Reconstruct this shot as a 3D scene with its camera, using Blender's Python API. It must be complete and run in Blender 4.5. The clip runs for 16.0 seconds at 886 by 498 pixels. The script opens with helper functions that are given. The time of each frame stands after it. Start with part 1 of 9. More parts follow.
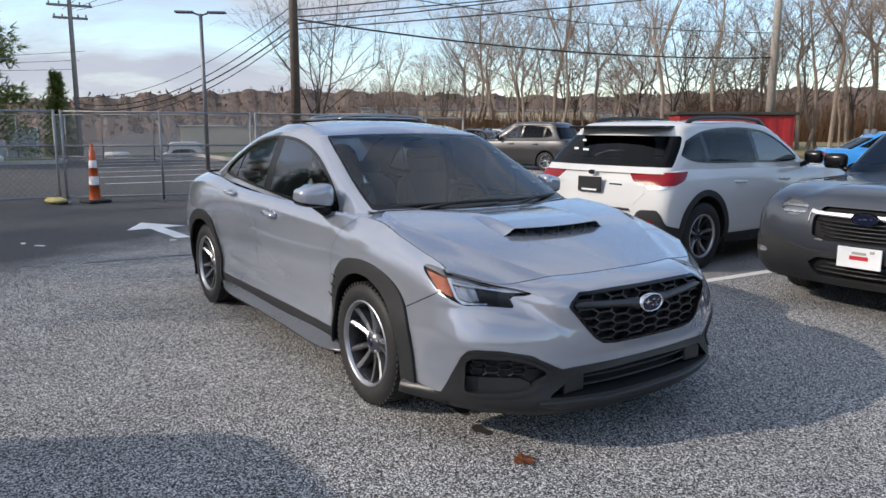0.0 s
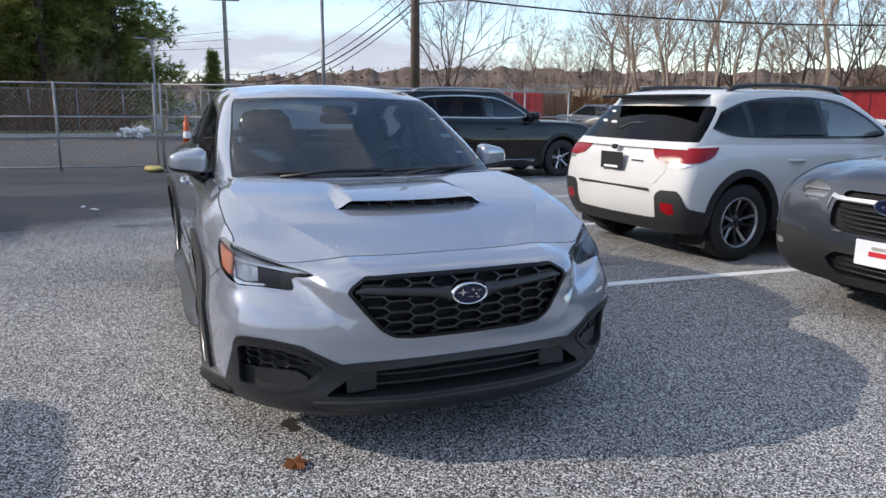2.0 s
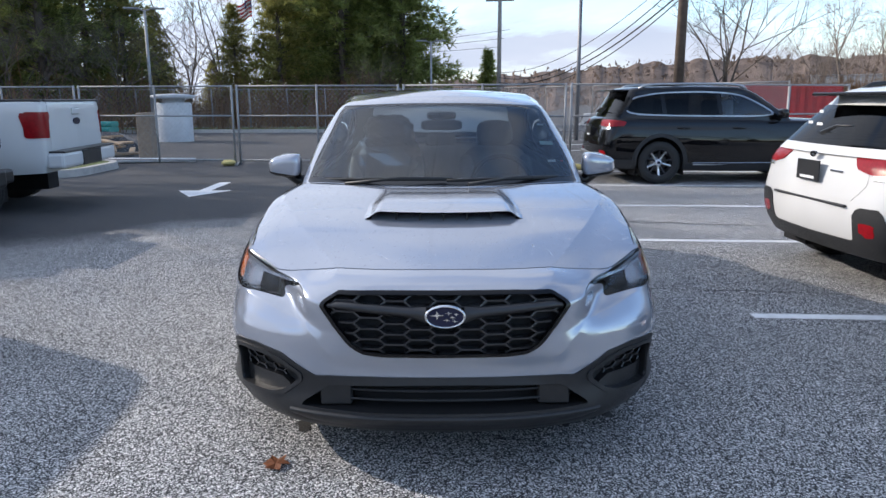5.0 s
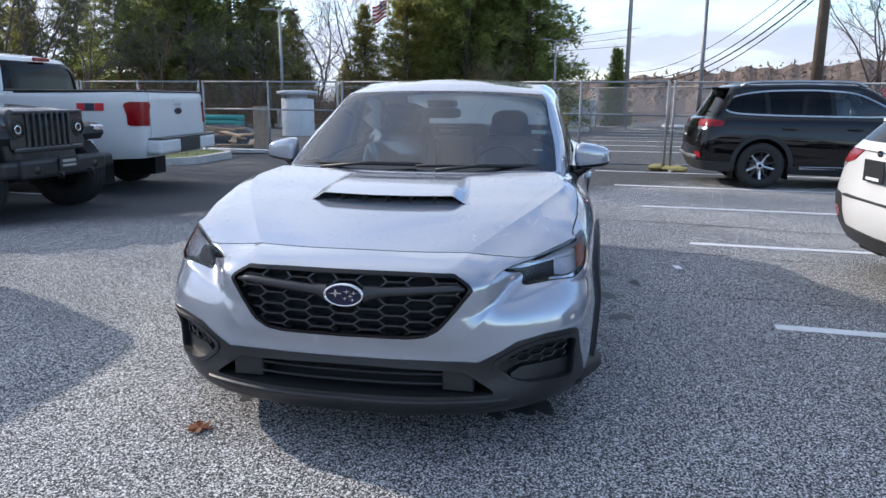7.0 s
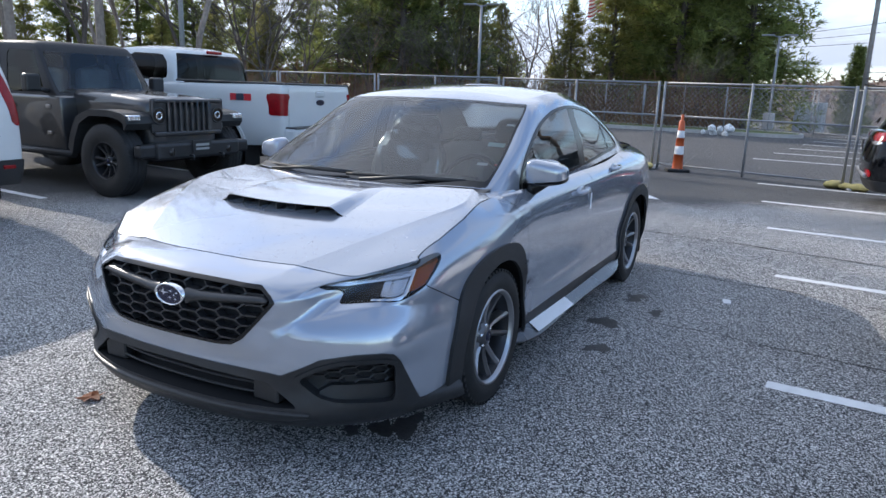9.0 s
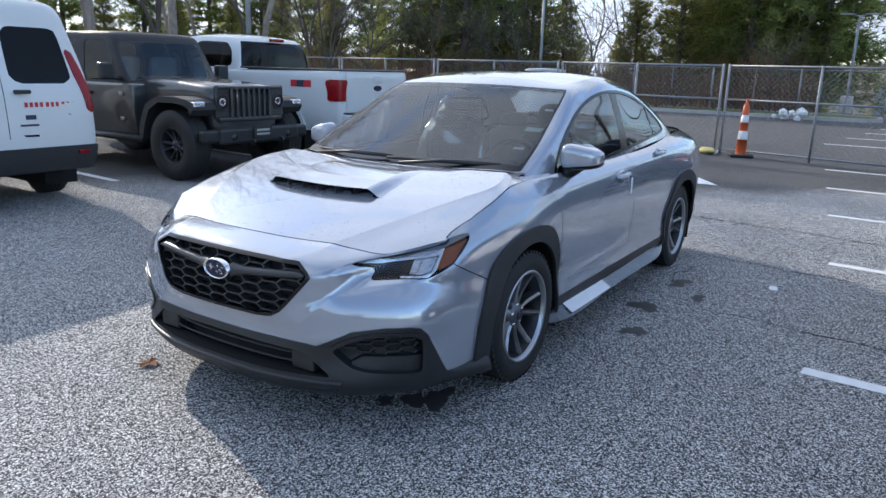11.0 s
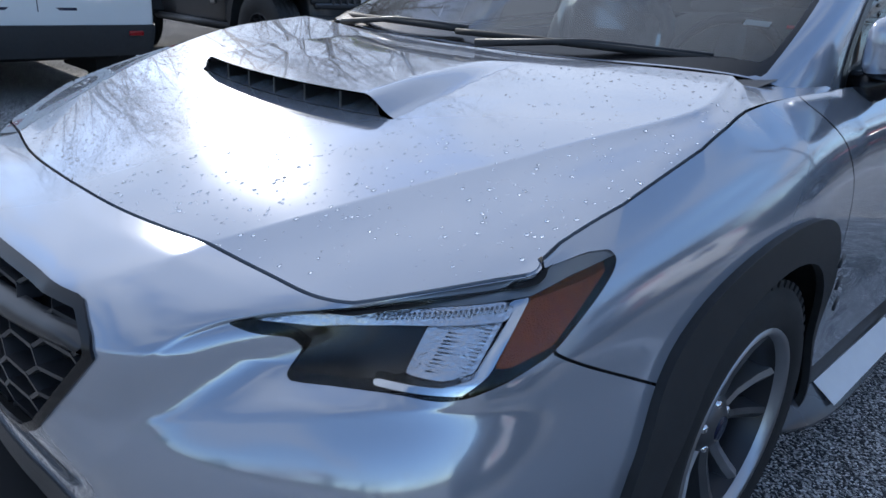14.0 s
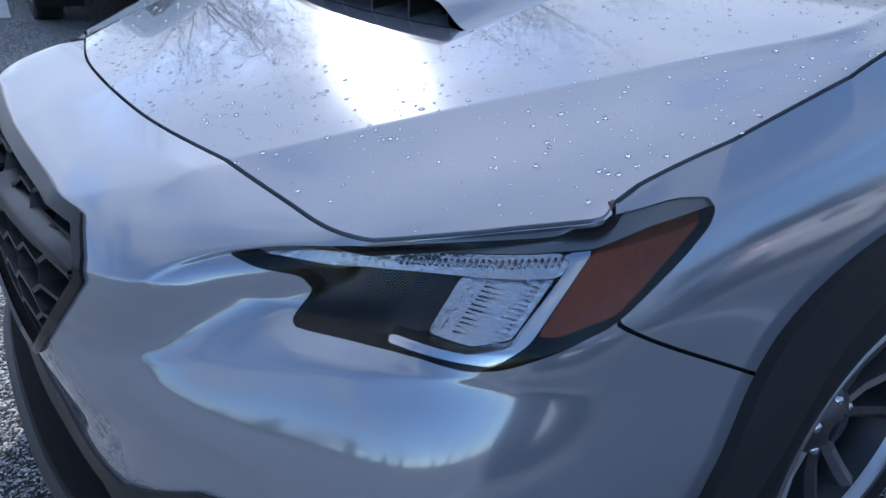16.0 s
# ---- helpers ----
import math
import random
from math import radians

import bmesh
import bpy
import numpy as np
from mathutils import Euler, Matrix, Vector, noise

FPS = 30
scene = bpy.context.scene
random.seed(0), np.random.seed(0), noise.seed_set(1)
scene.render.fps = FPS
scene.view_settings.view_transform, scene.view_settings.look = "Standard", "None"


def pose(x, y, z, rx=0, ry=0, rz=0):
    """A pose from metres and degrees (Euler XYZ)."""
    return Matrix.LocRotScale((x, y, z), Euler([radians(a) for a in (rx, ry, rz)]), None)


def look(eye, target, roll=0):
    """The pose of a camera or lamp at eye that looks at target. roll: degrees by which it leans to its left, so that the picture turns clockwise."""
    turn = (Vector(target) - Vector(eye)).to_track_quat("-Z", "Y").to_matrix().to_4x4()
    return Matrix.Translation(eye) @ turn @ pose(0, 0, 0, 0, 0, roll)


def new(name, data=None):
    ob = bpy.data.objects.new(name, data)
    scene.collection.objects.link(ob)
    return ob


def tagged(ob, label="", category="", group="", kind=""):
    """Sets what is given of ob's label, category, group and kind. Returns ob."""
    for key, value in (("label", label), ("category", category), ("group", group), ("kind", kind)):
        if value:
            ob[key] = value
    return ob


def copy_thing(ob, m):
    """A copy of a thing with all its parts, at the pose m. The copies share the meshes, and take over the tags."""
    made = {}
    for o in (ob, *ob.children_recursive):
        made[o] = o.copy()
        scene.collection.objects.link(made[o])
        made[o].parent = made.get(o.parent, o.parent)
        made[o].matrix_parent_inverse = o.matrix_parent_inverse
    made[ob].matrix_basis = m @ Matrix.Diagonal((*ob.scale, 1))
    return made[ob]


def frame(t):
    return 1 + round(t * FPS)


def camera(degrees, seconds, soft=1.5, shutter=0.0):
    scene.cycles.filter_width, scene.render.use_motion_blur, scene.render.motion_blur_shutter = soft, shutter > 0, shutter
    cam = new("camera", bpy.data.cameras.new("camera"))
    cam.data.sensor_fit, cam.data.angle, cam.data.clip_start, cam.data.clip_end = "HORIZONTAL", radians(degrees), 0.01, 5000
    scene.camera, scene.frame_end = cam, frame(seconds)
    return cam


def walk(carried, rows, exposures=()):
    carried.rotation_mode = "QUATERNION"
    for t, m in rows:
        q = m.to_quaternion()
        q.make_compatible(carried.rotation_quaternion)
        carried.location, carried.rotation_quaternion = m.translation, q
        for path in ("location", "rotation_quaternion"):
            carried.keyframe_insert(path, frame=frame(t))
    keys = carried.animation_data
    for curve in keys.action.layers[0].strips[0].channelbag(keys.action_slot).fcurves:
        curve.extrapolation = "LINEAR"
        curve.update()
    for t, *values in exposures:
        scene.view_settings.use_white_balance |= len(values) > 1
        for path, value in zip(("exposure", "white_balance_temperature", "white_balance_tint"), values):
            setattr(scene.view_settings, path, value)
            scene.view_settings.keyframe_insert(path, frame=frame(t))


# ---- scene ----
cam = camera(63.6, 16.0)
PATH = [
    (0, (3.165, -2.625, 1.427), (1.548, -1.497, 1.094), 0.3),
    (0.5, (3.231, -2.426, 1.407), (1.594, -1.328, 1.065), 0.5),
    (1, (3.389, -2.056, 1.377), (1.714, -1.023, 1.02), 0.8),
    (1.5, (3.413, -1.603, 1.362), (1.681, -0.678, 0.982), 0.8),
    (2, (3.502, -1.124, 1.351), (1.693, -0.368, 0.956), 0.5),
    (2.5, (3.482, -0.702, 1.343), (1.602, -0.154, 0.937), 0.3),
    (3, (3.455, -0.335, 1.359), (1.526, 0.0, 0.95), -0.2),
    (3.5, (3.513, -0.063, 1.405), (1.562, 0.099, 0.996), -0.3),
    (4, (3.551, -0.033, 1.419), (1.595, 0.033, 1.009), -0.4),
    (4.5, (3.572, -0.036, 1.418), (1.615, -0.007, 1.007), -0.4),
    (4.7, (3.575, -0.037, 1.418), (1.618, -0.011, 1.007), -0.3),
    (6.8, (3.562, 0.643, 1.354), (1.626, 0.355, 0.944), 0.5),
    (7, (3.494, 0.798, 1.344), (1.567, 0.453, 0.933), 0.5),
    (7.5, (3.368, 1.211, 1.341), (1.476, 0.718, 0.921), 0.6),
    (8, (3.228, 1.556, 1.336), (1.381, 0.92, 0.906), 0.9),
    (8.5, (3.032, 1.849, 1.35), (1.239, 1.076, 0.913), 1.5),
    (9, (2.951, 2.143, 1.461), (1.218, 1.248, 1.018), 2.2),
    (9.5, (3.085, 2.337, 1.476), (1.401, 1.355, 1.03), 2.9),
    (9.7, (3.143, 2.388, 1.481), (1.472, 1.384, 1.035), 3.0),
    (11.8, (2.712, 2.124, 1.45), (1.092, 1.068, 0.939), 1.2),
    (12, (2.612, 2.024, 1.385), (1.0, 0.958, 0.869), 1.3),
    (12.5, (2.287, 1.817, 1.293), (0.708, 0.715, 0.753), 1.5),
    (13, (1.92, 1.647, 1.254), (0.397, 0.487, 0.675), 2.2),
    (13.5, (1.585, 1.449, 1.227), (0.141, 0.224, 0.586), 3.0),
    (14, (1.283, 1.313, 1.143), (-0.058, 0.015, 0.425), 3.5),
    (14.5, (1.168, 1.231, 1.053), (-0.092, -0.113, 0.275), 3.6),
    (15, (1.152, 1.22, 1.041), (-0.05, -0.15, 0.216), 3.5),
    (15.5, (1.144, 1.223, 1.041), (0.004, -0.179, 0.184), 3.5),
    (16, (1.111, 1.249, 1.068), (0.043, -0.202, 0.197), 3.8),
]
walk(cam, [(t, look(eye, target, roll)) for t, eye, target, roll in PATH],
     exposures=((0, 0.26, 6950, 13), (2, 0.46, 6850, 13), (3.5, 0.55, 6700, 13), (9, 0.76, 6500, 12), (12.5, 0.78, 6450, 11), (14.5, 0.18, 5950, 12), (16, 0.12, 5850, 13)))

# ---- light ----
SUN_DIR = Vector((-0.65, -1.82, 1.0)).normalized()
SUN_ELEV = math.asin(SUN_DIR.z)
SUN_AZ = math.atan2(SUN_DIR.x, SUN_DIR.y)

world = bpy.data.worlds.new("sky")
scene.world = world
world.use_nodes = True
wn, wl = world.node_tree.nodes, world.node_tree.links
wn.clear()
w_out = wn.new("ShaderNodeOutputWorld")
w_bg = wn.new("ShaderNodeBackground")
w_sky = wn.new("ShaderNodeTexSky")
w_sky.sky_type = "NISHITA"
w_sky.sun_disc = False
w_sky.sun_elevation = SUN_ELEV
w_sky.sun_rotation = SUN_AZ
w_sky.air_density, w_sky.dust_density, w_sky.ozone_density = 1.0, 0.25, 3.0
w_co = wn.new("ShaderNodeTexCoord")
w_map = wn.new("ShaderNodeMapping")
w_map.inputs["Scale"].default_value = (1.0, 1.0, 3.4)
w_noise = wn.new("ShaderNodeTexNoise")
w_noise.inputs["Scale"].default_value = 2.1
w_noise.inputs["Detail"].default_value = 9.0
w_noise.inputs["Roughness"].default_value = 0.58
w_noise.inputs["Distortion"].default_value = 0.35
w_ramp = wn.new("ShaderNodeValToRGB")
w_ramp.color_ramp.elements[0].position = 0.45
w_ramp.color_ramp.elements[1].position = 0.61
w_shade = wn.new("ShaderNodeTexNoise")
w_shade.inputs["Scale"].default_value = 4.5
w_shade.inputs["Detail"].default_value = 6.0
w_cloud = wn.new("ShaderNodeMix")
w_cloud.data_type = "RGBA"
w_cloud.inputs["A"].default_value = (2.15, 2.7, 3.7, 1)
w_cloud.inputs["B"].default_value = (4.1, 4.4, 4.9, 1)
# clouds glow round the sun
w_dot = wn.new("ShaderNodeVectorMath")
w_dot.operation = "DOT_PRODUCT"
w_dot.inputs[1].default_value = SUN_DIR
w_near = wn.new("ShaderNodeMapRange")
w_near.inputs["From Min"].default_value, w_near.inputs["From Max"].default_value = 0.25, 1.0
w_near.inputs["To Min"].default_value, w_near.inputs["To Max"].default_value = 0.92, 1.45
w_near.interpolation_type = "SMOOTHSTEP"
w_glow = wn.new("ShaderNodeVectorMath")
w_glow.operation = "SCALE"
wl.new(w_co.outputs["Generated"], w_dot.inputs[0])
wl.new(w_dot.outputs["Value"], w_near.inputs["Value"])
wl.new(w_near.outputs["Result"], w_glow.inputs["Scale"])
w_mix = wn.new("ShaderNodeMix")
w_mix.data_type = "RGBA"
wl.new(w_co.outputs["Generated"], w_map.inputs["Vector"])
wl.new(w_map.outputs["Vector"], w_noise.inputs["Vector"])
wl.new(w_map.outputs["Vector"], w_shade.inputs["Vector"])
w_side = wn.new("ShaderNodeMath")
w_side.operation, w_side.inputs[1].default_value = "MULTIPLY_ADD", 0.15
wl.new(w_dot.outputs["Value"], w_side.inputs[0])
wl.new(w_noise.outputs["Fac"], w_side.inputs[2])
wl.new(w_side.outputs[0], w_ramp.inputs["Fac"])
wl.new(w_shade.outputs["Fac"], w_cloud.inputs["Factor"])
wl.new(w_ramp.outputs["Color"], w_mix.inputs["Factor"])
w_gain = wn.new("ShaderNodeVectorMath")
w_gain.operation = "SCALE"
w_gain.inputs["Scale"].default_value = 1.3
wl.new(w_sky.outputs["Color"], w_gain.inputs[0])
wl.new(w_gain.outputs["Vector"], w_mix.inputs["A"])
wl.new(w_cloud.outputs["Result"], w_glow.inputs[0])
wl.new(w_glow.outputs["Vector"], w_mix.inputs["B"])
wl.new(w_mix.outputs["Result"], w_bg.inputs["Color"])
w_bg.inputs["Strength"].default_value = 0.16
wl.new(w_bg.outputs["Background"], w_out.inputs["Surface"])

sun_data = bpy.data.lights.new("sun", "SUN")
sun_data.energy, sun_data.angle, sun_data.color = 2.9, radians(0.55), (1.0, 0.93, 0.83)
sun = new("sun", sun_data)
sun.matrix_world = look(SUN_DIR * 60, (0, 0, 0))

# ---- materials ----
def mat_new(name):
    m = bpy.data.materials.new(name)
    m.use_nodes = True
    return m, m.node_tree.nodes, m.node_tree.links, m.node_tree.nodes["Principled BSDF"]


def mat(name, color, rough=0.5, metal=0.0, vary=0.0, scale=20.0, bump=0.0, bump_scale=80.0, coat=0.0, spec=0.5, emit=0.0, fleck=0.0):
    """A surface with colour variation at two scales and a fine relief."""
    m, n, l, b = mat_new(name)
    b.inputs["Base Color"].default_value = (*color, 1)
    b.inputs["Roughness"].default_value = rough
    b.inputs["Metallic"].default_value = metal
    b.inputs["Specular IOR Level"].default_value = spec
    b.inputs["Coat Weight"].default_value = coat
    b.inputs["Coat Roughness"].default_value = 0.03
    if emit:
        b.inputs["Emission Color"].default_value = (*color, 1)
        b.inputs["Emission Strength"].default_value = emit
    co = n.new("ShaderNodeTexCoord")
    if vary:
        a, c = n.new("ShaderNodeTexNoise"), n.new("ShaderNodeTexNoise")
        a.inputs["Scale"].default_value, a.inputs["Detail"].default_value = scale, 6
        c.inputs["Scale"].default_value, c.inputs["Detail"].default_value = scale * 0.11, 4
        l.new(co.outputs["Object"], a.inputs["Vector"])
        l.new(co.outputs["Object"], c.inputs["Vector"])
        add = n.new("ShaderNodeMath")
        add.operation = "ADD"
        l.new(a.outputs["Fac"], add.inputs[0])
        l.new(c.outputs["Fac"], add.inputs[1])
        mp = n.new("ShaderNodeMapRange")
        mp.inputs["From Min"].default_value, mp.inputs["From Max"].default_value = 0.7, 1.3
        mp.inputs["To Min"].default_value, mp.inputs["To Max"].default_value = 1 - vary, 1 + vary
        l.new(add.outputs[0], mp.inputs["Value"])
        mul = n.new("ShaderNodeVectorMath")
        mul.operation = "SCALE"
        mul.inputs[0].default_value = color
        l.new(mp.outputs["Result"], mul.inputs["Scale"])
        l.new(mul.outputs["Vector"], b.inputs["Base Color"])
        if rough < 0.95:
            rr = n.new("ShaderNodeMapRange")
            rr.inputs["From Min"].default_value, rr.inputs["From Max"].default_value = 0.3, 0.7
            rr.inputs["To Min"].default_value, rr.inputs["To Max"].default_value = max(rough - 0.12 * vary * 3, 0.02), min(rough + 0.12 * vary * 3, 1)
            l.new(c.outputs["Fac"], rr.inputs["Value"])
            l.new(rr.outputs["Result"], b.inputs["Roughness"])
    if bump:
        t = n.new("ShaderNodeTexNoise")
        t.inputs["Scale"].default_value, t.inputs["Detail"].default_value = bump_scale, 4
        l.new(co.outputs["Object"], t.inputs["Vector"])
        bp = n.new("ShaderNodeBump")
        bp.inputs["Strength"].default_value, bp.inputs["Distance"].default_value = bump, 0.004
        l.new(t.outputs["Fac"], bp.inputs["Height"])
        l.new(bp.outputs["Normal"], b.inputs["Normal"])
    return m


def mat_paint(name, color, metal=0.0, rough=0.3, flake=0.0, coat_ior=1.5):
    """Car paint: a colour coat, metal flakes, clear coat and a little road film."""
    m, n, l, b = mat_new(name)
    co = n.new("ShaderNodeTexCoord")
    big = n.new("ShaderNodeTexNoise")
    big.inputs["Scale"].default_value, big.inputs["Detail"].default_value = 2.3, 5
    l.new(co.outputs["Object"], big.inputs["Vector"])
    mp = n.new("ShaderNodeMapRange")
    mp.inputs["To Min"].default_value, mp.inputs["To Max"].default_value = 0.93, 1.05
    l.new(big.outputs["Fac"], mp.inputs["Value"])
    mul = n.new("ShaderNodeVectorMath")
    mul.operation = "SCALE"
    mul.inputs[0].default_value = color
    l.new(mp.outputs["Result"], mul.inputs["Scale"])
    l.new(mul.outputs["Vector"], b.inputs["Base Color"])
    b.inputs["Metallic"].default_value = metal
    b.inputs["Roughness"].default_value = rough
    b.inputs["Specular IOR Level"].default_value = 0.5 if metal else 0.0
    b.inputs["Coat Weight"].default_value = 1.0
    b.inputs["Coat Roughness"].default_value = 0.03
    b.inputs["Coat IOR"].default_value = coat_ior
    if flake:
        v = n.new("ShaderNodeTexNoise")
        v.inputs["Scale"].default_value, v.inputs["Detail"].default_value = 1400, 2
        l.new(co.outputs["Object"], v.inputs["Vector"])
        bp = n.new("ShaderNodeBump")
        bp.inputs["Strength"].default_value, bp.inputs["Distance"].default_value = flake, 0.0006
        l.new(v.outputs["Fac"], bp.inputs["Height"])
        l.new(bp.outputs["Normal"], b.inputs["Normal"])
    return m


def mat_pane(name, tint, ior=1.5, rough=0.0, film=0.0):
    """A thin pane: tinted clear glass with a real gloss."""
    m, n, l, b = mat_new(name)
    n.remove(b)
    out = n["Material Output"]
    tr, gl, fr, mx = n.new("ShaderNodeBsdfTransparent"), n.new("ShaderNodeBsdfGlossy"), n.new("ShaderNodeFresnel"), n.new("ShaderNodeMixShader")
    tr.inputs["Color"].default_value = (*tint, 1)
    gl.inputs["Roughness"].default_value = rough
    fr.inputs["IOR"].default_value = ior
    l.new(fr.outputs["Fac"], mx.inputs["Fac"])
    l.new(tr.outputs["BSDF"], mx.inputs[1])
    l.new(gl.outputs["BSDF"], mx.inputs[2])
    l.new(mx.outputs["Shader"], out.inputs["Surface"])
    return m


def mat_asphalt(name, dark, light, grain=170.0, contrast=1.0, stain=0.25):
    """Worn asphalt with pale stone chips, patches, stains and fine cracks."""
    m, n, l, b = mat_new(name)
    co = n.new("ShaderNodeTexCoord")
    chips = n.new("ShaderNodeTexVoronoi")
    chips.inputs["Scale"].default_value = grain
    l.new(co.outputs["Object"], chips.inputs["Vector"])
    sep = n.new("ShaderNodeSeparateColor")
    l.new(chips.outputs["Color"], sep.inputs["Color"])
    ramp = n.new("ShaderNodeValToRGB")
    e = ramp.color_ramp.elements
    e[0].position, e[0].color = 0.38, (*dark, 1)
    e[1].position, e[1].color = 1.0, (*light, 1)
    mid = e.new(0.72)
    mid.color = tuple(d + (g - d) * 0.47 for d, g in zip(dark, light)) + (1,)
    l.new(sep.outputs["Red"], ramp.inputs["Fac"])
    patch = n.new("ShaderNodeTexNoise")
    patch.inputs["Scale"].default_value, patch.inputs["Detail"].default_value = 0.55, 8
    patch.inputs["Roughness"].default_value = 0.62
    l.new(co.outputs["Object"], patch.inputs["Vector"])
    mp = n.new("ShaderNodeMapRange")
    mp.inputs["From Min"].default_value, mp.inputs["From Max"].default_value = 0.3, 0.7
    mp.inputs["To Min"].default_value, mp.inputs["To Max"].default_value = 1 - stain, 1 + stain
    l.new(patch.outputs["Fac"], mp.inputs["Value"])
    mul = n.new("ShaderNodeVectorMath")
    mul.operation = "SCALE"
    l.new(ramp.outputs["Color"], mul.inputs[0])
    l.new(mp.outputs["Result"], mul.inputs["Scale"])
    l.new(mul.outputs["Vector"], b.inputs["Base Color"])
    b.inputs["Roughness"].default_value = 0.85
    b.inputs["Specular IOR Level"].default_value = 0.3
    bp = n.new("ShaderNodeBump")
    bp.inputs["Strength"].default_value, bp.inputs["Distance"].default_value = 1.0, 0.007
    l.new(chips.outputs["Distance"], bp.inputs["Height"])
    bp.invert = True
    l.new(bp.outputs["Normal"], b.inputs["Normal"])
    return m, n, l, b, mul, co


SILVER = mat_paint("silver_paint", (0.360, 0.385, 0.438), 0.46, 0.15, 0.012, 1.65)
WHITE = mat_paint("white_paint", (0.64, 0.64, 0.63), 0.0, 0.35)
BLACKP = mat_paint("black_paint", (0.004, 0.004, 0.005), 0.0, 0.3)
GREYP = mat_paint("grey_paint", (0.062, 0.069, 0.082), 0.5, 0.3, 0.03)
OFFROAD_PAINT = mat_paint("dark_grey_paint", (0.035, 0.035, 0.037), 0.3, 0.35)
BLUEP = mat_paint("blue_paint", (0.02, 0.30, 0.75), 0.2, 0.35)
PLASTIC = mat("black_plastic", (0.019, 0.0195, 0.021), 0.40, 0, 0.18, 30, 0.12, 900, spec=0.5)
PLASTIC_ROUGH = mat("textured_plastic", (0.022, 0.0225, 0.024), 0.55, 0, 0.15, 30, 0.25, 700, spec=0.4)
GLOSS_BLACK = mat("gloss_black", (0.006, 0.006, 0.007), 0.22, spec=0.35)
GRILLE_BLACK = mat("satin_grille", (0.022, 0.022, 0.024), 0.36, 0, 0.12, 40, spec=0.6)
# near-black: joints, and recesses whose shade is put into the colour
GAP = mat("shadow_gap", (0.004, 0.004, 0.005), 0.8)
RUBBER = mat("rubber", (0.014, 0.014, 0.0145), 0.68, 0, 0.2, 40, 0.15, 300)
GUNMETAL = mat("gunmetal_alloy", (0.13, 0.132, 0.138), 0.32, 0.75, 0.1, 15)
BRIGHT_ALLOY = mat("bright_alloy", (0.70, 0.71, 0.73), 0.3, 0.9, 0.05, 30)
ALLOY = mat("machined_alloy", (0.42, 0.43, 0.45), 0.38, 1.0, 0.06, 30)
WATER = mat("water", (1, 1, 1), 0.0)
WATER.node_tree.nodes["Principled BSDF"].inputs["Transmission Weight"].default_value = 1.0
WATER.node_tree.nodes["Principled BSDF"].inputs["IOR"].default_value = 1.33
DARK_ALLOY = mat("dark_alloy", (0.03, 0.03, 0.033), 0.3, 0.4)
STEEL = mat("brake_steel", (0.30, 0.29, 0.28), 0.4, 1.0, 0.2, 30)
CHROME = mat("chrome", (0.75, 0.76, 0.78), 0.08, 1.0)
REFLECTOR = mat("lamp_reflector", (0.80, 0.80, 0.82), 0.14, 0.9, 0.06, 60, 0.5, 160)
PROJECTOR = mat("projector_glass", (0.05, 0.055, 0.06), 0.04, 0, spec=0.9)
LAMP_GREY = mat("lamp_grey", (0.30, 0.31, 0.32), 0.3, 0.5, 0.06, 40)
AMBER = mat("amber_lens", (0.40, 0.075, 0.003), 0.16, 0, 0.25, 90, 0.5, 420)
RED_LENS = mat("red_lens", (0.24, 0.004, 0.008), 0.12, 0, 0.25, 40, 0.3, 160, spec=0.4)
DARK_LENS = mat("dark_lens", (0.022, 0.018, 0.015), 0.18, 0, 0.3, 20, spec=0.4)
CLEAR_LENS = mat_pane("clear_lens", (0.86, 0.87, 0.88), 1.45)
WINDSHIELD = mat_pane("windshield_glass", (0.84, 0.91, 0.89), 1.7)
SIDE_GLASS = mat_pane("side_glass", (0.72, 0.78, 0.77), 1.8)
PRIVACY = mat_pane("privacy_glass", (0.06, 0.065, 0.07), 1.34)
CABIN = mat("cabin_plastic", (0.045, 0.045, 0.047), 0.6, 0, 0.15, 25, 0.1, 400)
SEAT = mat("seat_cloth", (0.15, 0.15, 0.158), 0.85, 0, 0.2, 60, 0.2, 500)
CLING = mat_pane("clear_film", (0.72, 0.76, 0.74), 3.4, 0.16)
PAPER = mat("white_paper", (0.78, 0.79, 0.80), 0.7, 0, 0.03, 30)
WHITE_PLASTIC = mat("white_plastic", (0.75, 0.75, 0.74), 0.4, 0, 0.05, 20)
RED_PRINT = mat("red_print", (0.55, 0.02, 0.03), 0.5)
DARK_PRINT = mat("dark_print", (0.03, 0.035, 0.06), 0.5)
BLUE_ENAMEL = mat("blue_enamel", (0.006, 0.009, 0.035), 0.25)
LINE_PAINT = mat("road_paint", (0.72, 0.73, 0.73), 0.75, 0, 0.12, 14, 0.3, 200)
ZINC = mat("galvanised_steel", (0.30, 0.305, 0.31), 0.58, 0.35, 0.18, 20)

# ---- building tools ----
class Sheet:
    """A triangle sheet with normals and a pair of surface coordinates."""

    def __init__(self, V, N, T, Q):
        self.V, self.N, self.T, self.Q = V, N, T, Q

    def copy(self):
        return Sheet(self.V.copy(), self.N.copy(), self.T.copy(), self.Q.copy())


